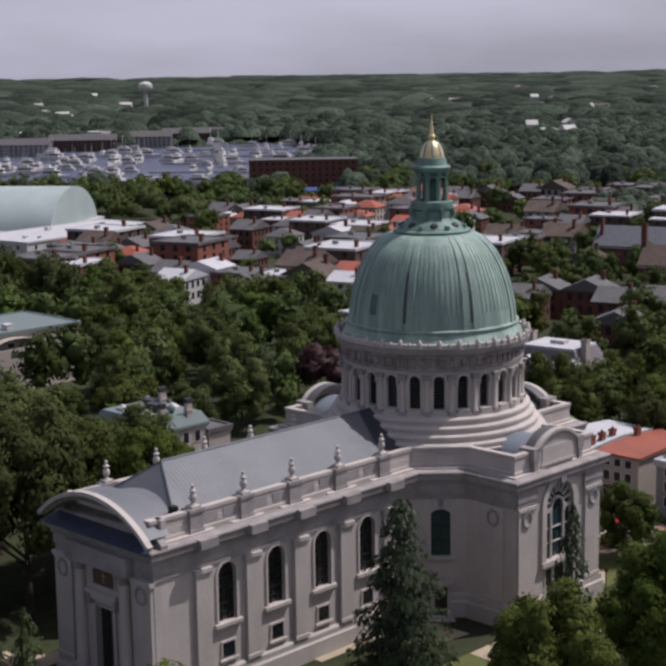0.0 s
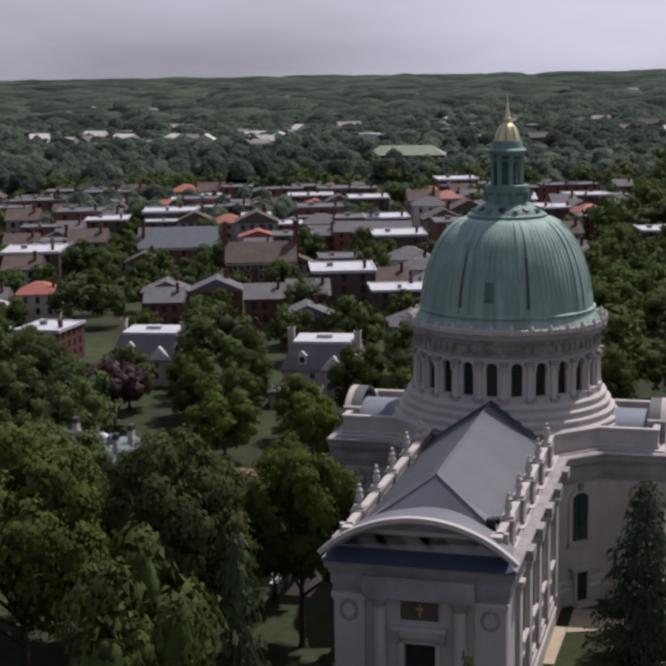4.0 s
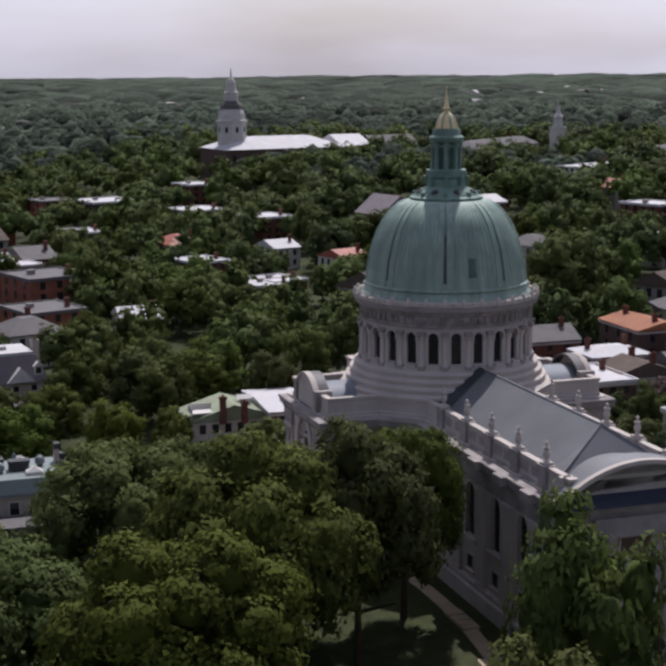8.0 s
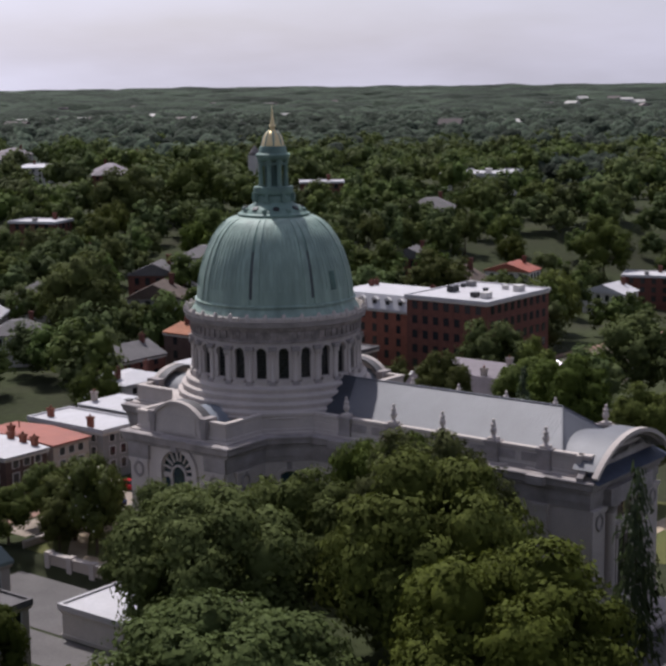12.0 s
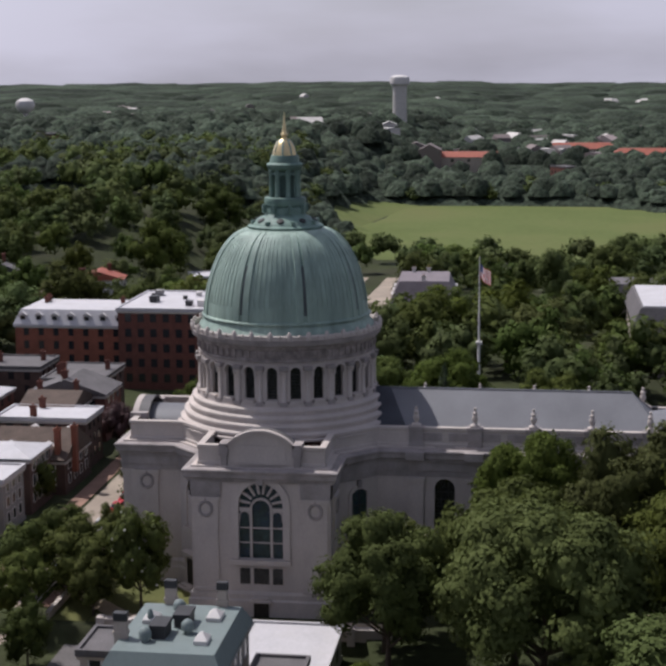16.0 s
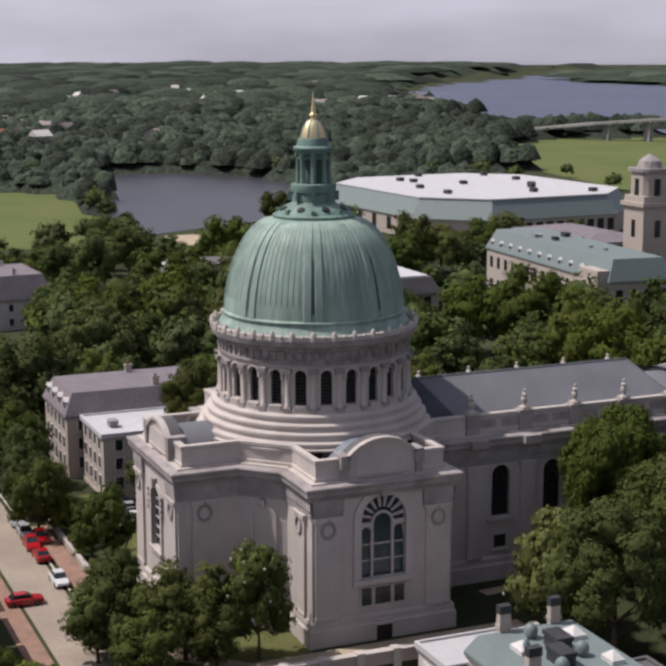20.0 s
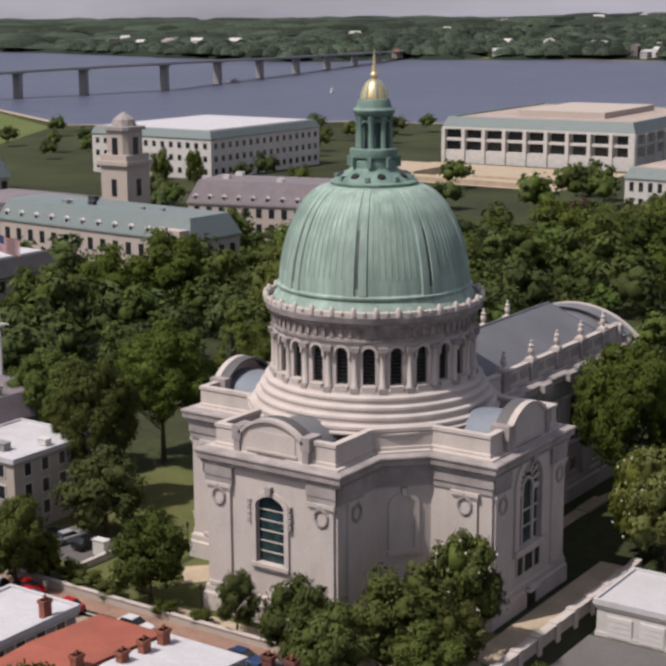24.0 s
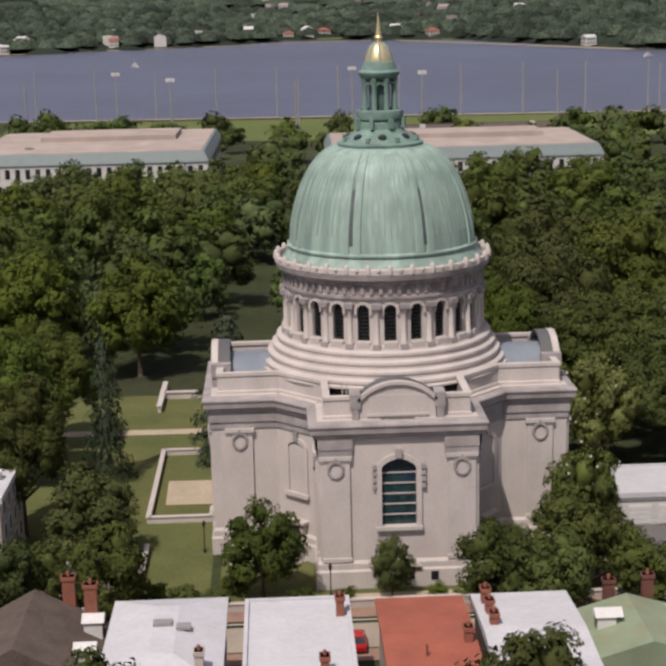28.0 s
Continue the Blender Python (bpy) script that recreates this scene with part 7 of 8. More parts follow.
rt = random.Random(11)
KINDS = []
for label, wall, roof, rm, rise, hh, w, d, st in [
    ("white-roofed brick town house", BRICK, "flat", WHITE_R, 0.6, 8, 10, 13, 3), ("brick town house with a grey gable roof", BRICK, "gable", GREY_R, 2.8, 7, 9, 12, 2),
    ("town house with a red metal roof", PAINT, "gable", RED_R, 2.2, 7, 9, 13, 2), ("pale town house with a white gable roof", PAINT, "gable", WHITE_R, 2.2, 7, 9, 12, 2),
    ("grey town house with a brown roof", GREYW, "gable", BROWN_R, 2.8, 6.5, 9, 11, 2), ("brown brick block with a pale flat roof", BRICK_B, "flat", WHITE_R, 0.6, 9, 14, 16, 3),
    ("pale house with a grey hipped roof", PAINT, "hip", GREY_R, 2.6, 7, 11, 12, 2), ("orange brick shop with a flat grey roof", BRICK_O, "flat", GREY_R, 0.6, 8, 12, 14, 3),
    ("cream house with a red hipped roof", CREAM, "hip", RED_R, 2.4, 7, 11, 12, 2), ("low white-roofed town store", PAINT, "flat", WHITE_R, 0.5, 5, 18, 14, 1)]:
    KINDS.append(block("town_house", label, "house", 0, 0, w, d, hh, 0, wall, roof, rm, rise, st, 3, "sewn", chim=1 if st > 1 else 0, group="town houses", vents=1 if roof == "flat" else 0, z=0, joined=True))
    for ch in list(KINDS[-1].children_recursive):
        if ch.name.split(".")[0] == "pot":
            bpy.data.objects.remove(ch)
spots = [(14, -150, 0, 3, 1.0), (-26, -184, 0, 0, 1.0), (118, -116, 0, 0, 1.0), (165, -168, 20, 2, 1.0), (150, -176, 20, 8, 1.0), (185, -180, 20, 2, 1.0), (-47, -150, 50, 4, 1.2), (-64, -128, 40, 6, 1.0), (-92, -104, 35, 1, 1.0), (-156, -156, 20, 6, 1.1), (-204, -86, 10, 2, 1.0), (-256, -148, 30, 6, 1.2), (-353, -190, 20, 9, 1.8), (-284, -216, 40, 0, 1.2), (-46, -155, 30, 4, 1.2), (-30, -190, 20, 0, 1.0), (-152, -124, 30, 0, 1.3), (-230, -40, 0, 4, 1.0), (-212, -60, 0, 3, 1.0), (-240, -62, 20, 0, 1.1), (-190, -110, 20, 1, 1.0), (-172, -84, 10, 4, 1.1), (-108, -128, 30, 4, 1.0), (-130, -150, 30, 1, 1.1), (-100, -160, 30, 6, 1.0), (-60, -175, 20, 4, 1.1), (-80, -200, 20, 0, 1.0), (-110, -205, 20, 6, 1.0), (-140, -190, 25, 3, 1.0), (-60, -225, 20, 2, 1.0), (-20, -235, 20, 0, 1.1), (-50, -260, 15, 3, 1.0), (-165, -235, 20, 0, 1.2), (-180, -290, 25, 8, 1.1), (-60, -310, 15, 0, 1.2), (-25, -290, 15, 8, 1.1), (0, -330, 15, 0, 1.2), (-45, -350, 15, 5, 1.1), (-140, -330, 20, 0, 1.1), (-20, -400, 15, 5, 1.2), (-60, -420, 15, 0, 1.2), (-5, -450, 15, 7, 1.2), (-250, -250, 30, 1, 1.1), (-220, -190, 25, 4, 1.1)]
# mansion with tall end chimneys, slate-roofed hall, white-hipped brick house, mansard villas
mn = block("mansion", "dark brick mansion with a brown gable roof and tall end chimneys", "house", 107, -232, 20, 14, 9.5, 18, BRICK, "gable", BROWN_R, 5.2, 3, 5, "sewn", framed=True)
for cx in (-10.2, 10.2):
    chimney(mn, cx, 0, 0, 20.5, BRICK, 0.75)
sl = block("hall", "brick hall under a long grey slate gable roof", "hall", 149, -275, 25, 14, 8.5, 18, BRICK, "gable", principled("blue_grey_slate", (0.15, 0.155, 0.17), 0.7, vary=0.1), 6.0, 2, 6, "sewn")
chimney(sl, 11, 3, 8, 17, BRICK, 0.5)
hh_ = block("house", "brown brick house with a white hipped roof", "house", -67, -146, 12, 12, 8.5, 40, BRICK_B, "hip", WHITE_R, 4.0, 3, 4, "sewn", framed=True)
chimney(hh_, 6.0, 1.0, 8, 14, BRICK, 0.6)
block("church", "long building with a green and white standing metal roof", "building", 165, -690, 46, 20, 13, 8, BRICK, "hip", GREEN_R, 5.0, 2, 9, "sewn", joined=True)
block("inn", "long brown hall with a pale gable roof", "building", 96, -325, 26, 15, 9, 10, BRICK_O, "gable", GREY_R, 3.0, 3, 7, "sewn", joined=True)
for x, y, r in ((50, -96, 8), (87, -100, 8)):
    vl = block("villa", "cream villa with a steep purple slate roof and white flat top", "house", x, y, 15, 13, 5.6, r, CREAM, "mansard", PURP_R, 4.6, 2, 4, "sewn", framed=True)
    part("flat_top", Geo().box(-5.6, 5.6, -4.6, 4.6, 10.2, 10.7).box(-1.5, 1.5, -1, 1, 10.7, 11.4), WHITE_R, vl, "white flat roof top")
    gb = part("gable", Geo().add([(-2.6, 5.2, 5.6), (2.6, 5.2, 5.6), (2.6, 7.4, 5.6), (-2.6, 7.4, 5.6), (0, 7.4, 8.3), (0, 4.6, 8.3)], [(2, 3, 4), (0, 5, 4, 3), (1, 2, 4, 5), (0, 1, 5), (0, 3, 2, 1)]), TRIM, vl, "white-trimmed front gable", m=pose(-2.5, 0, 0))
    for dx in (3.6, -6.0):
        dm = part("dormer", Geo().box(-0.8, 0.8, 4.6, 6.4, 6.6, 8.2).add([(-1.0, 6.6, 8.2), (1.0, 6.6, 8.2), (0, 6.6, 9.1), (-1.0, 4.4, 8.2), (1.0, 4.4, 8.2), (0, 4.4, 9.1)], [(1, 0, 2), (0, 3, 5, 2), (1, 2, 5, 4)]), TRIM, vl, m=pose(dx, 0, 0))
        part("pane", Geo().box(-0.5, 0.5, 6.4, 6.46, 6.9, 8.0), WIN_G, dm)
    for cx, cy in ((-6.6, 2.0), (6.8, -1.5)):
        chimney(vl, cx, cy, 5, 12.4, CREAM, 0.6)
    block("garage", "low cream garage with blue doors behind the villa", "garage", x + 2, y + 13, 9, 6, 2.9, r, CREAM, "flat", GREY_R, 0.4, 1, 3, "n", ww=2.2, wh=1.9, base=0.3)
for o in scene.objects:
    if o.parent is None and o.name.split(".")[0] in ("mansion", "villa", "church", "inn", "garage", "residence") or o in (sl, hh_):
        TAKEN.append((o.location.x - 13, o.location.x + 13, o.location.y - 11, o.location.y + 11))
ca_, sa_ = math.cos(radians(18)), math.sin(radians(18))
for row in range(-12, 16):
    for col in range(-22, 24):
        if row % 4 == 3 or col % 9 == 8 or rt.random() > 0.50:
            continue
        u, w = 11.5 * col + rt.uniform(-1.2, 1.2), 15.5 * row + rt.uniform(-2, 2)
        x, y = 190 + u * ca_ - w * sa_, -300 + u * sa_ + w * ca_
        if y > -125 or x < 20 or x > 400 or not is_free(x, y, 4):
            continue
        spots.append((x, y, 18 + rt.choice([0, 0, 90]), rt.choice([0, 1, 1, 1, 2, 3, 4, 4, 5, 6, 7, 7, 7, 8]), rt.uniform(0.85, 1.2)))
print("downtown", len(spots))
tries = 0
want = min(285, len(spots) + 70)
while len(spots) < want and tries < 9000:
    tries += 1
    x, y = rt.uniform(-480, 30) if tries % 3 else rt.uniform(20, 460), rt.uniform(-740, -95)
    if not is_free(x, y, 6) or any(abs(x - s[0]) < 15 and abs(y - s[1]) < 15 for s in spots):
        continue
    spots.append((x, y, rt.choice([0, 90]) + rt.choice([12, 20, 40]), rt.choice([0, 1, 1, 2, 3, 4, 4, 6, 6, 8, 9]), rt.uniform(0.85, 1.25)))
for x in (-560, -430, -330, -210, 10, 60, 200, 330, 430, -700, -900, -1000):
    spots.append((x, float(shore(FAR_SHORE, x)) + rt.uniform(40, 110), rt.uniform(0, 60), rt.choice([2, 3, 8, 3]), 1.3))
used = set()
for x, y, rot, k, s in spots:
    m = pose(x, y, gz(x, y) - 0.1, 0, 0, rot) @ Matrix.Diagonal((s, s, s, 1))
    if k in used:
        o = copy_thing(KINDS[k], m)
    else:
        KINDS[k].matrix_basis = m
        used.add(k)
    TAKEN.append((x - 8, x + 8, y - 8, y + 8) if y < 900 else (x - 24, x + 24, y - 120, y + 8))
# far blocks in the suburbs
fk = []
for label, wall, rm, w, d, hh in (("low pale building far off among trees", PAINT, WHITE_R, 34, 18, 8), ("brick building far off among trees", BRICK, GREY_R, 30, 16, 9), ("long red-roofed building far off", CREAM, RED_R, 60, 18, 8)):
    fk.append(block("far_building", label, "building", 0, 0, w, d, hh, 0, wall, "hip" if rm is RED_R else "flat", rm, 3, 2, 5, "sewn", group="far buildings", z=0, ww=2, joined=True))
far_spots = [(-905, -20, 90, 2), (-985, 60, 90, 2), (-900, 110, 90, 2), (-1000, 20, 80, 1)]
tries = 0
while len(far_spots) < 95 and tries < 9000:
    tries += 1
    a, r = (rt.uniform(0, 2 * math.pi), rt.uniform(950, 2300)) if len(far_spots) < 80 else (rt.uniform(radians(165), radians(285)), rt.uniform(700, 1500))
    x, y = r * math.cos(a), r * math.sin(a)
    if is_free(x, y, 25):
        far_spots.append((x, y, rt.uniform(0, 90), rt.choice([0, 0, 1, 1, 0])))
used = set()
for x, y, rot, k in far_spots:
    s = rt.uniform(0.45, 0.9) if k < 2 else 1.0
    m = pose(x, y, gz(x, y) + 1.2, 0, 0, rot) @ Matrix.Diagonal((s, s, 1.2, 1))
    if k in used:
        copy_thing(fk[k], m)
    else:
        fk[k].matrix_basis = m
        used.add(k)
    TAKEN.append((x - 26, x + 26, y - 22, y + 22))

# boats in the harbour
hullg = Geo().loft([[(x, y * k, z) for x, y in ((-5, -1.5), (2, -1.6), (6, 0), (2, 1.6), (-5, 1.5))] for k, z in ((0.7, -0.4), (1.0, 1.3))], True, True)
boat = thing("boat", "white motor boat moored at the pier", "boat", "boats in the harbour", pose(560, -450, WZ))
part("hull", hullg, TRIM, boat)
part("cabin", Geo().box(-3.5, 2.2, -1.1, 1.1, 1.3, 2.7).box(-2.5, 1.0, -0.9, 0.9, 2.7, 3.6), TRIM, boat)
part("windscreen", Geo().box(-2.6, 2.25, -1.12, 1.12, 1.9, 2.4), WIN_G, boat)
part("mast", Geo().tube((-1, 0, 3.6), (-1, 0, 8), 0.08), TRIM, boat)
nb = 0
while nb < 115:
    x, y = rt.uniform(530, 925), rt.uniform(-830, -400)
    if in_poly(x, y, HARBOUR):
        s = rt.uniform(1.1, 2.2)
        copy_thing(boat, pose(x, y, WZ, 0, 0, rt.choice([40, 220, 130, 310]) + rt.uniform(-6, 6)) @ Matrix.Diagonal((s, s, s, 1)))
        nb += 1
for x, y in ((-300, 950), (-620, 900), (-140, 1260), (90, 1240), (-800, 1000), (330, 1210), (-380, 1330)):
    copy_thing(boat, pose(x, y, WZ, 0, 0, rt.uniform(0, 360)))
for k in range(5):
    px = 590 + 62 * k
    tagged(part("pier", Geo().box(-45, 45, -1.6, 1.6, -1, 1.0), GREYW, m=pose(px, -470 - 62 * k, WZ, 0, 0, 40)), "weathered wooden harbour pier on low piles", "pier", "harbour piers")

# cars
PAINTS = [("black", (0.012, 0.012, 0.014)), ("silver", (0.42, 0.43, 0.44)), ("white", (0.7, 0.7, 0.7)), ("red", (0.42, 0.012, 0.015)), ("blue", (0.03, 0.06, 0.15)), ("grey", (0.10, 0.105, 0.11))]
TYRE = principled("tyre_rubber", (0.02, 0.02, 0.02), 0.9)
wheel_mesh = Geo().turn([(0.2, -0.11), (0.33, -0.1), (0.33, 0.1), (0.2, 0.11)], 12).moved(pose(0, 0, 0, 90, 0, 0)).mesh("tyre", TYRE)
rim_mesh = Geo().turn([(0.02, -0.12), (0.2, -0.1), (0.2, 0.1), (0.02, 0.12)], 10).moved(pose(0, 0, 0, 90, 0, 0)).mesh("rim", GREYW)
body_loops = []
for x, z0, z1, hw in ((-2.2, 0.45, 0.85, 0.74), (-2.1, 0.3, 0.95, 0.84), (-1.2, 0.25, 1.0, 0.89), (0.7, 0.25, 0.98, 0.89), (1.9, 0.28, 0.82, 0.84), (2.2, 0.4, 0.7, 0.7)):
    body_loops.append([(x, -hw, z0), (x, hw, z0), (x, hw * 1.0, z1 - 0.12), (x, hw * 0.88, z1), (x, -hw * 0.88, z1), (x, -hw * 1.0, z1 - 0.12)])
cab = Geo().loft([[(-1.75, -0.74, 0.95), (0.95, -0.76, 0.95), (0.95, 0.76, 0.95), (-1.75, 0.74, 0.95)], [(-1.2, -0.6, 1.42), (0.2, -0.62, 1.42), (0.2, 0.62, 1.42), (-1.2, 0.6, 1.42)]], True, True)
CARS = {}
for n, c in PAINTS:
    pm = principled("car_paint_" + n, c, 0.25, spec=0.6, vary=0.03, fine=0.0, bump=0.0)
    car = thing("car", n + " car parked at the kerb", "car", "parked cars", pose(0, 0, -50))
    part("body", Geo().loft(body_loops, True, True), pm, car, smooth=True)
    part("cabin_glass", cab, WIN_G, car)
    part("roof_panel", Geo().box(-1.2, 0.2, -0.6, 0.6, 1.42, 1.47), pm, car)
    part("headlight", Geo().box(2.1, 2.2, -0.66, -0.4, 0.55, 0.68), TRIM, car)
    part("headlight", Geo().box(2.1, 2.2, 0.4, 0.66, 0.55, 0.68), TRIM, car)
    for wx in (-1.35, 1.35):
        for wy in (-0.8, 0.8):
            wh = part("tyre", wheel_mesh, TYRE, car, m=pose(wx, wy, 0.33))
            part("rim", rim_mesh, GREYW, wh)
    CARS[n] = [car, False]
    fc = thing("car", n + " car in a distant car park", "car", "distant parked cars", pose(0, 0, -50))
    part("body", Geo().loft(body_loops, True, True), pm, fc, smooth=True)
    part("cabin_glass", cab, WIN_G, fc)
    CARS["far " + n] = [fc, False]


def park(n, x, y, rot, lift=0.08):
    m = pose(x, y, gz(x, y) + lift, 0, 0, rot)
    if CARS[n][1]:
        copy_thing(CARS[n][0], m)
    else:
        CARS[n][0].matrix_basis = m
        CARS[n][1] = True


for n, x, y, rot in (("white", -10.8, -28.9, 0), ("red", -20.5, -29.0, 180), ("red", -25.5, -29.2, 0), ("silver", -30.5, -29.0, 0), ("silver", -35.2, -13.2, 80), ("black", -31.9, -13.3, 85), ("black", -38.2, -13.4, 80), ("red", -5.4, -34.2, 90), ("red", -27.6, -27.6, 0), ("blue", 3.5, -29.0, 0), ("grey", 9, -29, 0), ("silver", -36, -29.1, 0)):
    park(n, x, y, rot)
names = [n for n, _ in PAINTS]
fnames = ["far " + n for n in names]
for k in range(14):
    park(rt.choice(names), -48 - 6.3 * k, -29.4 if k % 2 else -35.2, rt.choice([0, 180]))
for k in range(22):
    park(rt.choice(fnames), -118 - 4.2 * k, -12.5, 88)
    if k % 3:
        park(rt.choice(fnames), -120 - 4.2 * k, -21.0, 92)
for k in range(14):
    park(rt.choice(fnames), -127 + 3.0 * (k % 7), 195 + 11 * (k // 7), 90)
for k in range(20):
    x, y = rt.uniform(60, 300), rt.uniform(-330, -150)
    if is_free(x, y, 3):
        park(rt.choice(fnames), x, y, rt.uniform(0, 360))
for c, used_ in CARS.values():
    if not used_:
        for o in (*c.children_recursive, c):
            bpy.data.objects.remove(o)

# retaining walls, rails and steps round the chapel
wl_ = thing("retaining_wall", "pale stone retaining wall with a moulded coping", "wall", kind="structure")
part("body", Geo().box(25.2, 25.8, -18, 16, -3, 1.0), CREAM, wl_)
part("coping", Geo().box(25.0, 26.0, -18, 16, 1.0, 1.2), STONE, wl_)
for k in range(9):
    part("pier", Geo().box(24.95, 26.05, -18 + 4.2 * k - 0.45, -18 + 4.2 * k + 0.45, -3, 1.35), STONE, wl_)
w2_ = thing("retaining_wall", "low stone wall along the south footway", "wall", kind="structure")
part("body", Geo().box(-34, 24, -25.15, -24.8, -0.5, 0.9), CREAM, w2_)
part("coping", Geo().box(-34, 24, -25.25, -24.7, 0.9, 1.05), STONE, w2_)
w3_ = thing("garden_wall", "white stone balustrade round the west court", "wall", kind="structure")
for x0, x1, y0, y1 in ((-28.3, -27.9, 1.9, 29), (-27.9, -20.2, 28.6, 29), (-27.9, -20.2, 1.9, 2.3), (-27.7, -27.3, -20, -7)):
    part("body", Geo().box(x0, x1, y0, y1, 0, 0.75), STONE, w3_)
    part("coping", Geo().box(x0 - 0.1, x1 + 0.1, y0 - 0.1, y1 + 0.1, 0.75, 0.9), STONE, w3_)
w4_ = thing("forecourt_wall", "white stone wall round the forecourt", "wall", kind="structure")
for x0, x1, y0, y1 in ((12, 30, 63.6, 64.2), (-30, -13, 57.6, 58.2), (-30.5, -30, 50, 64), (16.6, 17.2, 55, 64)):
    part("body", Geo().box(x0, x1, y0, y1, -0.5, 1.0), STONE, w4_)
    part("coping", Geo().box(x0 - 0.15, x1 + 0.15, y0 - 0.15, y1 + 0.15, 1.0, 1.2), STONE, w4_)
ss_ = thing("steps", "pale stone steps on the walk beside the nave", "steps", kind="structure")
for k in range(7):
    part("step", Geo().box(10.7, 12.7, 31.0 + 0.85 * k, 31.72 + 0.85 * k, -0.3, 0.32 + 0.05 * (k % 2)), PATH_M, ss_)
st_ = thing("steps", "flight of pale stone steps", "steps", kind="structure")
for k in range(7):
    part("step", Geo().box(12.6, 16.2, 53.5 + 0.45 * k, 54.1 + 0.45 * k, -0.3, 1.3 - 0.18 * k), PATH_M, st_)
for x, y in ((-7.4, -22.2), (-21, -8), (9.5, -22.6)):
    lp = thing("street_lamp", "black iron lamp post with a glass lantern", "lamp post", "lamp posts", pose(x, y, gz(x, y)))
    part("post", Geo().turn([(0.18, 0), (0.16, 0.5), (0.07, 0.6), (0.06, 3.0)], 8), IRON, lp)
    part("lantern", Geo().turn([(0.1, 3.0), (0.22, 3.5), (0.24, 3.55), (0.02, 3.85)], 6), GLASS_D, lp)
part("utility_cabinet", Geo().box(-0.9, 0.9, -0.5, 0.5, 0, 1.9).box(-1.0, 1.0, -0.6, 0.6, 1.9, 2.0), TRIM, m=pose(-28.9, -14.4, 0))
tagged(scene.objects["utility_cabinet"], "white utility cabinet on the lawn", "cabinet")

# ---- trees of campus and town, then far woods ----
rw = random.Random(5)
TREE_SPOTS = []


def room(x, y, d):
    return all(abs(x - a) > d or abs(y - b) > d for a, b in TREE_SPOTS)


for o in list(scene.objects):
    if o.parent is None and o.name.split(".")[0] == "tree":
        TREE_SPOTS.append((o.location.x, o.location.y))
for k, (x, y, h, w) in enumerate(((-80, -125, 22, 23), (-34, -79, 19, 19), (-84, -18, 17, 16), (-23, -100, 16, 15), (-106, -214, 18, 20), (-177, -149, 20, 20), (-158, -79, 18, 18), (-200, -233, 22, 24), (-227, -225, 22, 22), (-107, 0, 17, 17), (-126, 8, 17, 20), (-146, 10, 16, 16), (-193, -162, 18, 18), (-246, -80, 19, 19), (-289, -67, 18, 20), (14, -79, 13, 14), (-13, -242, 18, 20), (-62, -192, 16, 16), (-100, -91, 15, 15), (27, -221, 18, 22), (72, -111, 16, 18), (-92, -396, 18, 22), (-262, -63, 16, 17), (-346, -83, 18, 20), (-141, 25, 18, 18), (-194, 45, 17, 17), (-182, 62, 17, 18), (-189, 121, 19, 20), (-108, 92, 19, 19), (-81, 93, 18, 18), (-54, 223, 20, 20), (-19, 215, 20, 20), (-52, 76, 20, 18), (-35, 73, 19, 17), (45, 235, 20, 20), (69, 221, 20, 22), (41, 119, 20, 20), (48, 96, 20, 18), (-73, 197, 19, 19), (-387, 89, 16, 22), (-357, 86, 15, 20), (-343, 62, 14, 16), (-410, 150, 14, 16), (-122, 33, 17, 18), (-112, 47, 12, 15), (-117, 66, 15, 16), (-115, 84, 16, 18), (-292, 190, 15, 20), (-275, 172, 15, 18), (-262, 150, 15, 20), (-240, 125, 15, 18), (-290, 300, 17, 9), (-283, 312, 16, 8), (-232, 100, 14, 17))):
    if is_free(x, y, 3.0):
        TREE_SPOTS.append((x, y))
        plant(f"mid{k % 5}", x, y, h, w, "broad old shade tree with a rounded green crown", group="campus and town trees")
tries = 0
while TREE_COUNT[0] < 268 and tries < 30000:
    tries += 1
    a, r = rw.uniform(0, 2 * math.pi), 40 + 260 * math.sqrt(rw.random())
    x, y = r * math.cos(a), r * math.sin(a)
    if not is_free(x, y, 4.0) or not room(x, y, 10.5) or (-110 < x < 20 and -60 < y < -22):
        continue
    TREE_SPOTS.append((x, y))
    h = rw.uniform(10, 15) if y < -95 else rw.uniform(12, 20)
    red = rw.random() < 0.03
    plant("red0" if red else f"mid{rw.randrange(5)}" if math.hypot(x, y) < 130 else f"fair{rw.randrange(4)}", x, y, h, h * rw.uniform(0.75, 1.0), "copper-leaved tree among the buildings" if red else "leafy green tree among the buildings", group="campus and town trees")


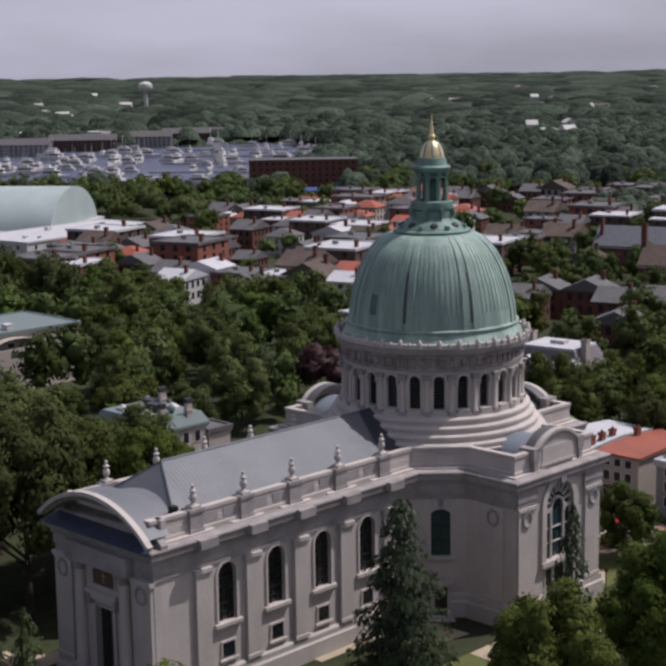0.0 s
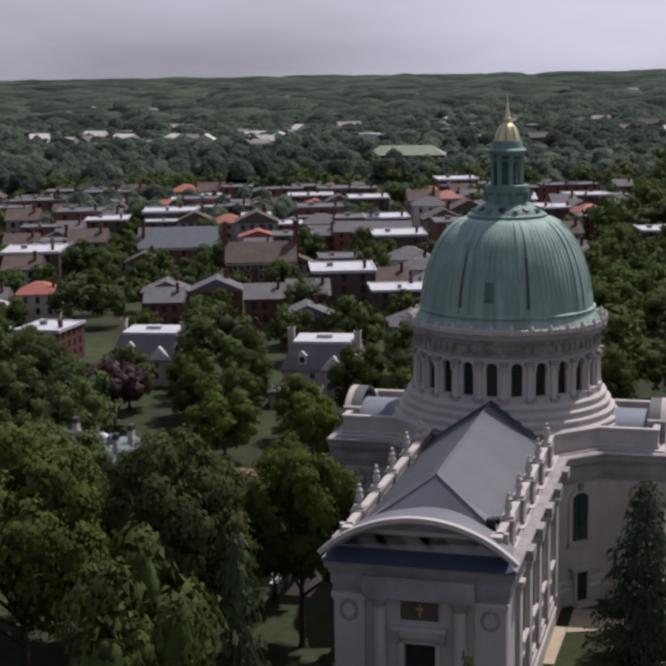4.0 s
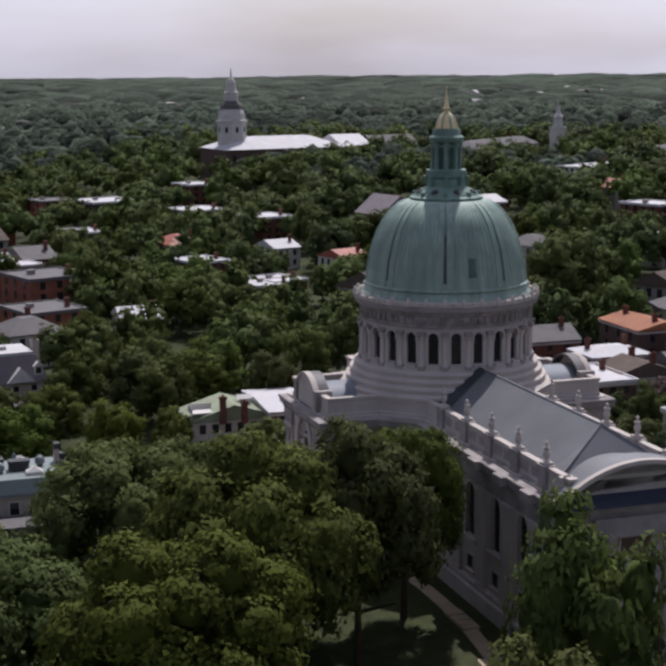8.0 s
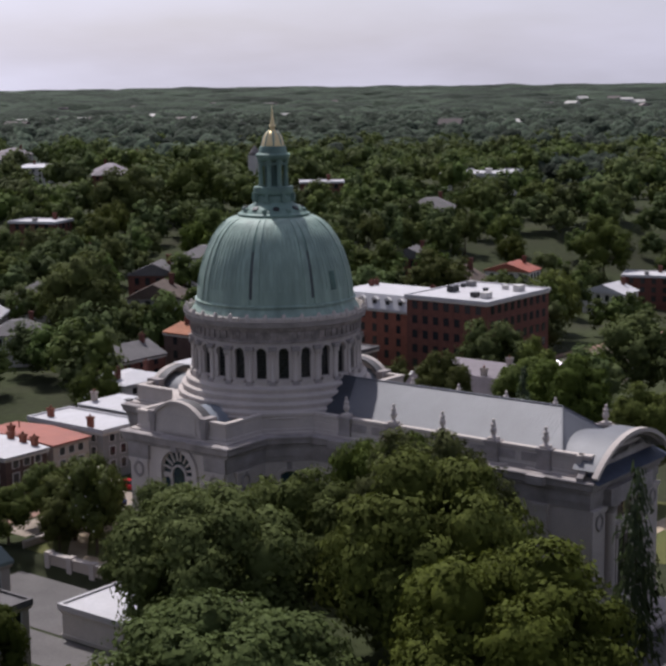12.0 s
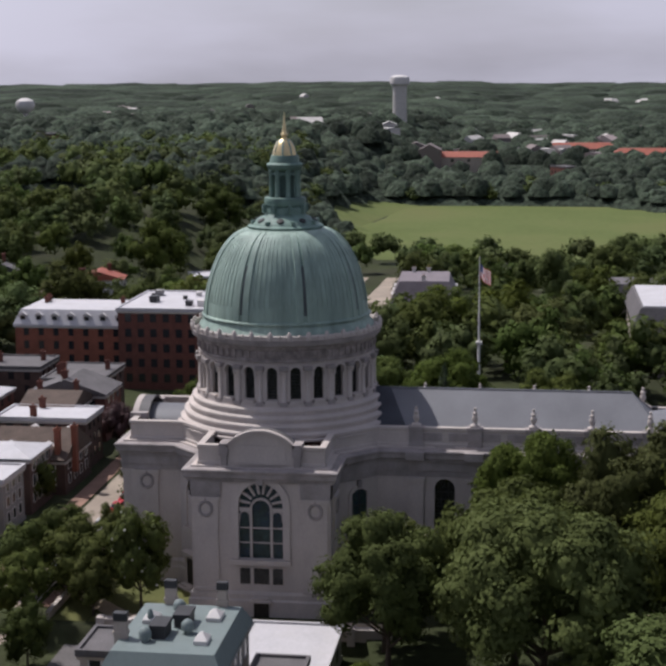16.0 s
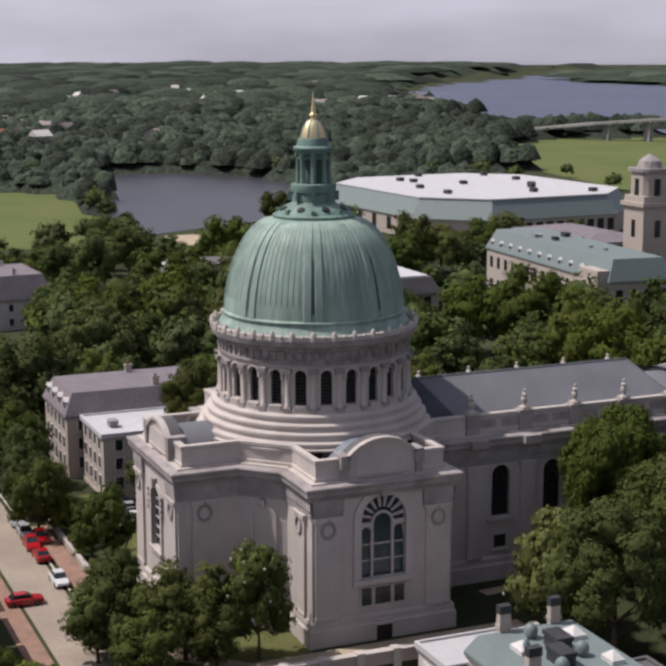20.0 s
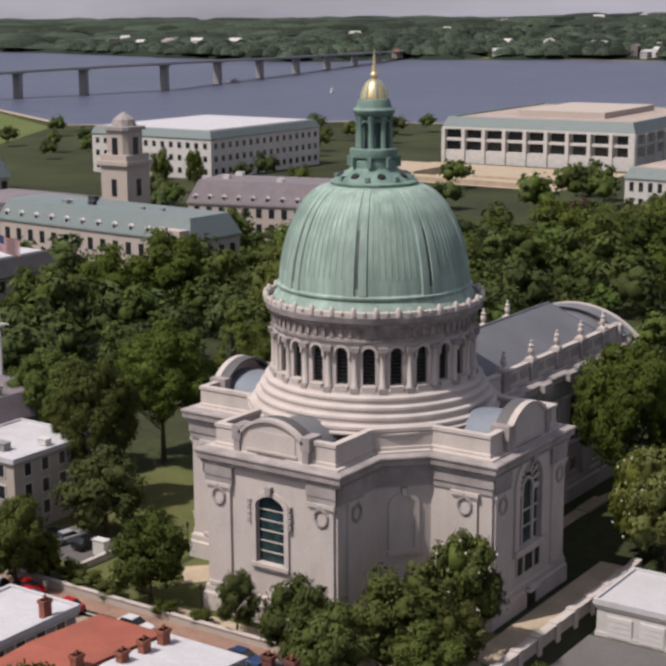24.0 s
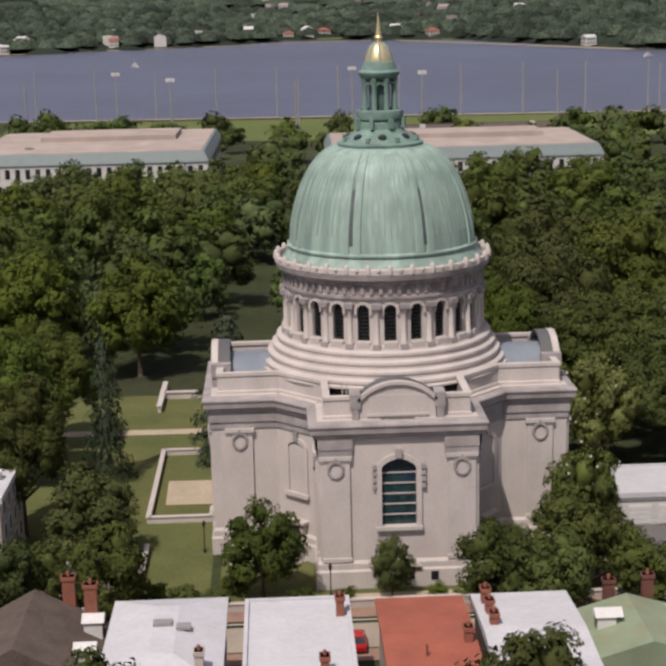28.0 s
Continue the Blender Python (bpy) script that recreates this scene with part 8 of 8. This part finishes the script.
def wood(name, kind, n, r0, r1, gap, seed, label):
    """Many trees joined into one mesh, spread over a ring of ground where nothing else stands."""
    q = random.Random(seed)
    vs, fs, ns_, count, base, t = [], [], [], 0, 0, 0
    while count < n and t < n * 9:
        t += 1
        a, r = q.uniform(0, 2 * math.pi), math.sqrt(q.uniform(r0 * r0, r1 * r1))
        x, y = r * math.cos(a), r * math.sin(a)
        if not is_free(x, y, 3.0) or not room(x, y, gap) or (x < -150 and y > 100 and q.random() < 0.8) or (-200 < x < 20 and y > 225 and q.random() < 0.6) or (x > 20 and -470 < y < -125 and x < 400 and q.random() < 0.6):
            continue
        TREE_SPOTS.append((x, y)) if r < 450 else None
        v, f, sn = TREE[f"{kind}{q.randrange(5)}"][2:]
        h = q.uniform(8, 14) if y < -95 and 20 < x < 420 else q.uniform(10, 17) if y < -95 else q.uniform(8, 13) if x < -175 else q.uniform(11, 17.5)
        w = h * q.uniform(0.85, 1.2)
        ca, sa = math.cos(q.uniform(0, 6.28)), math.sin(q.uniform(0, 6.28))
        k = math.hypot(ca, sa)
        ca, sa = ca / k, sa / k
        vv = v * np.array([w / 2, w / 2, h / 2])
        vv = np.stack([vv[:, 0] * ca - vv[:, 1] * sa, vv[:, 0] * sa + vv[:, 1] * ca, vv[:, 2]], -1) + np.array([x, y, gz(x, y) - 0.5])
        vs.append(vv)
        ns_.append(np.stack([sn[:, 0] * ca - sn[:, 1] * sa, sn[:, 0] * sa + sn[:, 1] * ca, sn[:, 2]], -1))
        fs.append(f + base)
        base += len(vv)
        count += 1
    me = np_mesh(name, np.concatenate(vs), np.concatenate(fs), LEAF_W, True)
    me.normals_split_custom_set_from_vertices(np.concatenate(ns_).tolist())
    return tagged(new(name, me), label, "trees", kind="stuff")


wood("woods", "near", 700, 85, 330, 8.2, 21, "dense leafy trees round campus and town")
wood("woods", "far", 2500, 320, 700, 6, 22, "leafy trees of the outer town")

# far woods: rounded crowns crowding over an even understorey
def hash2(i, j, k):
    v = np.sin(i * 127.1 + j * 311.7 + k * 74.7) * 43758.5453
    return v - np.floor(v)


def is_gap(X, Y):
    """True where no wood grows: water, fields, campus, town streets and buildings."""
    R = np.hypot(X, Y)
    patch = np.sin(X / 173.0 + 1.3) * np.sin(Y / 141.0 + 0.4) + 0.6 * np.sin(X / 61.0 + Y / 83.0)
    gap = (Y > shore(NEAR_SHORE, X) - 30) & (Y < shore(FAR_SHORE, X) + 18)
    for poly in OPEN:
        inside = np.zeros_like(gap)
        for (x1, y1), (x2, y2) in zip(poly, poly[-1:] + poly[:-1]):
            if y1 != y2:
                inside ^= ((y1 > Y) != (y2 > Y)) & (X < (x2 - x1) * (Y - y1) / (y2 - y1) + x1)
        gap |= inside
    for a, b, c, d in TAKEN:
        if max(abs(a), abs(b), abs(c), abs(d)) > 260:
            gap |= (X > a + 2) & (X < b - 2) & (Y > c + 2) & (Y < d - 2)
    town = (Y < -60) & (R < 640) & (X > -420)
    gap |= town & (patch > -0.6)
    gap |= (~town) & (patch > 1.25) & (R < 1800)
    gap |= (X > -330) & (X < 330) & (Y > 300) & (Y < 700)
    gap |= (X > -480) & (X < -250) & (Y > 60) & (Y < 470)
    gap |= (X > -620) & (X < -300) & (Y > 300) & (Y < 700)
    gap |= (X > -1250) & (X < -950) & (Y > 560) & (Y < 760)
    return gap


NT, NR = 460, 110
th = np.linspace(0, 2 * np.pi, NT, endpoint=False)
rr = 400 * (4790 / 400) ** np.linspace(0, 1, NR)
T_, R_ = np.meshgrid(th, rr)
X, Y = R_ * np.cos(T_), R_ * np.sin(T_)
gap = is_gap(X, Y)
Z = gh(X, Y) + np.where(gap | (R_ < 420), -0.6, 6.5)
verts = np.stack([X, Y, Z], -1).reshape(-1, 3)
idx = np.arange(NT * NR).reshape(NR, NT)
nxt = np.roll(idx, -1, axis=1)
quads = np.stack([idx[:-1], nxt[:-1], nxt[1:], idx[1:]], -1).reshape(-1, 4)
keep = ~gap.reshape(-1)[quads].all(axis=1)
# blue-grey base colour paints distance haze onto the far trees
WOODS = principled("haze_tinted_far_canopy", (0.047, 0.062, 0.042), 0.9, spec=0.08, vary=0.35, scale=0.006, fine=0.6, fscale=0.35, bump=1.0, island=0.45)
for nd in WOODS.node_tree.nodes:
    if nd.type == "BUMP":
        nd.inputs["Distance"].default_value = 2.2
tagged(new("far_understorey", np_mesh("far_understorey", verts, quads[keep], WOODS)), "dark undergrowth of the distant woods", "woods", kind="stuff")
XS, YS, RS, HS = [], [], [], []
for r0, r1, step in ((420, 1500, 0.0150), (1500, 4700, 0.027), (1150, 2300, 0.0095)):
    nr_, na_ = int(math.log(r1 / r0) / step), int(2 * math.pi / step)
    I, J = np.meshgrid(np.arange(nr_), np.arange(na_))
    R_ = r0 * np.exp((I + hash2(I, J, 1)) * step)
    A_ = (J + hash2(I, J, 2)) * 2 * np.pi / na_
    north = (A_ > 0.6) & (A_ < 2.7) & (R_ > 1150) & (R_ < 2300)
    pick = north if step < 0.01 else ~north
    R_, A_, I, J = R_[pick], A_[pick], I[pick], J[pick]
    XS.append((R_ * np.cos(A_)).ravel()), YS.append((R_ * np.sin(A_)).ravel())
    RS.append((R_ * step).ravel()), HS.append(hash2(I, J, 3).ravel())
X, Y, R_, Hs = (np.concatenate(k) for k in (XS, YS, RS, HS))
ok = ~is_gap(X, Y)
X, Y, R_, Hs = X[ok], Y[ok], R_[ok], Hs[ok]
rad = np.maximum(4.6, R_ * 0.66) * (0.7 + 0.7 * Hs)
tall = np.minimum(rad * 1.15, 10 + 0.1 * rad) * (0.75 + 0.6 * hash2(X, Y, 4)) * (1 - 0.55 * ss(1500, 4000, np.hypot(X, Y)))
base = gh(X, Y) + np.where(rad < 9, 4.0, 5.0)
ring = [(0.0, 1.0, 0)] + [(0.62, 0.78, 2 * math.pi * (k + 0.5) / 6) for k in range(6)] + [(1.0, 0.12, 2 * math.pi * k / 6) for k in range(6)]
dv = []
for m_, (q, h_, a_) in enumerate(ring):
    jr = 0.75 + 0.5 * hash2(X, Y, 10 + m_)
    jh = 0.82 + 0.36 * hash2(X, Y, 30 + m_)
    dv.append(np.stack([X + rad * q * jr * math.cos(a_), Y + rad * q * jr * math.sin(a_), base + tall * h_ * jh], -1))
dv = np.stack(dv, 1)
dome_f = [(0, 1 + k, 1 + (k + 1) % 6) for k in range(6)] + [(1 + k, 7 + k, 7 + (k + 1) % 6) for k in range(6)] + [(1 + k, 7 + (k + 1) % 6, 1 + (k + 1) % 6) for k in range(6)]
df = (np.array(dome_f)[None] + (np.arange(len(X)) * 13)[:, None, None]).reshape(-1, 3)
tagged(new("far_woods", np_mesh("far_woods", dv.reshape(-1, 3), df, WOODS)), "crowded crowns of the distant woods", "woods", kind="stuff")

# scattered roofs of the outer suburbs, standing among the far woods
hv, hf = {0: [], 1: []}, {0: [], 1: []}
rs = random.Random(77)
made = 0
while made < 420:
    r, a = 850 * math.exp(rs.random() * 1.1), rs.uniform(0, 2 * math.pi)
    x, y = r * math.cos(a), r * math.sin(a)
    if is_gap(np.array([x]), np.array([y]))[0] or (y > 250 and r < 1500) or math.sin(x / 210.0) * math.cos(y / 170.0) + 0.5 * math.sin(y / 90.0) < 0.1:
        continue
    made += 1
    w, dd, h = rs.uniform(5, 12), rs.uniform(4, 8), rs.uniform(13.5, 17)
    rise, ang, k = rs.choice((0.4, 3.0, 4.0)), rs.uniform(0, 3.14), rs.randrange(2)
    ca, sa = math.cos(ang), math.sin(ang)
    z = gz(x, y)
    n0 = len(hv[k])
    for px, py, pz in ((-w, -dd, 0), (w, -dd, 0), (w, dd, 0), (-w, dd, 0), (-w, -dd, h), (w, -dd, h), (w, dd, h), (-w, dd, h), (-w, 0, h + rise), (w, 0, h + rise)):
        hv[k].append((x + px * ca - py * sa, y + px * sa + py * ca, z + pz))
    for f in ((0, 1, 5), (0, 5, 4), (2, 3, 7), (2, 7, 6), (1, 2, 6), (1, 6, 5), (3, 0, 4), (3, 4, 7), (4, 5, 9), (4, 9, 8), (6, 7, 8), (6, 8, 9), (5, 6, 9), (7, 4, 8)):
        hf[k].append(tuple(n0 + q for q in f))
for k, mat, what in ((0, PAINT, "pale houses among the distant woods"), (1, principled("suburb_shingle", (0.24, 0.2, 0.19), 0.85, vary=0.3, scale=0.01, island=0.5), "brown and grey houses among the distant woods")):
    far_mesh = np_mesh("far_houses", np.array(hv[k]), np.array(hf[k]), mat)
    far_mesh.polygons.foreach_set("use_smooth", np.zeros(len(hf[k]), bool))
    tagged(new("far_houses", far_mesh), what, "houses", kind="stuff")
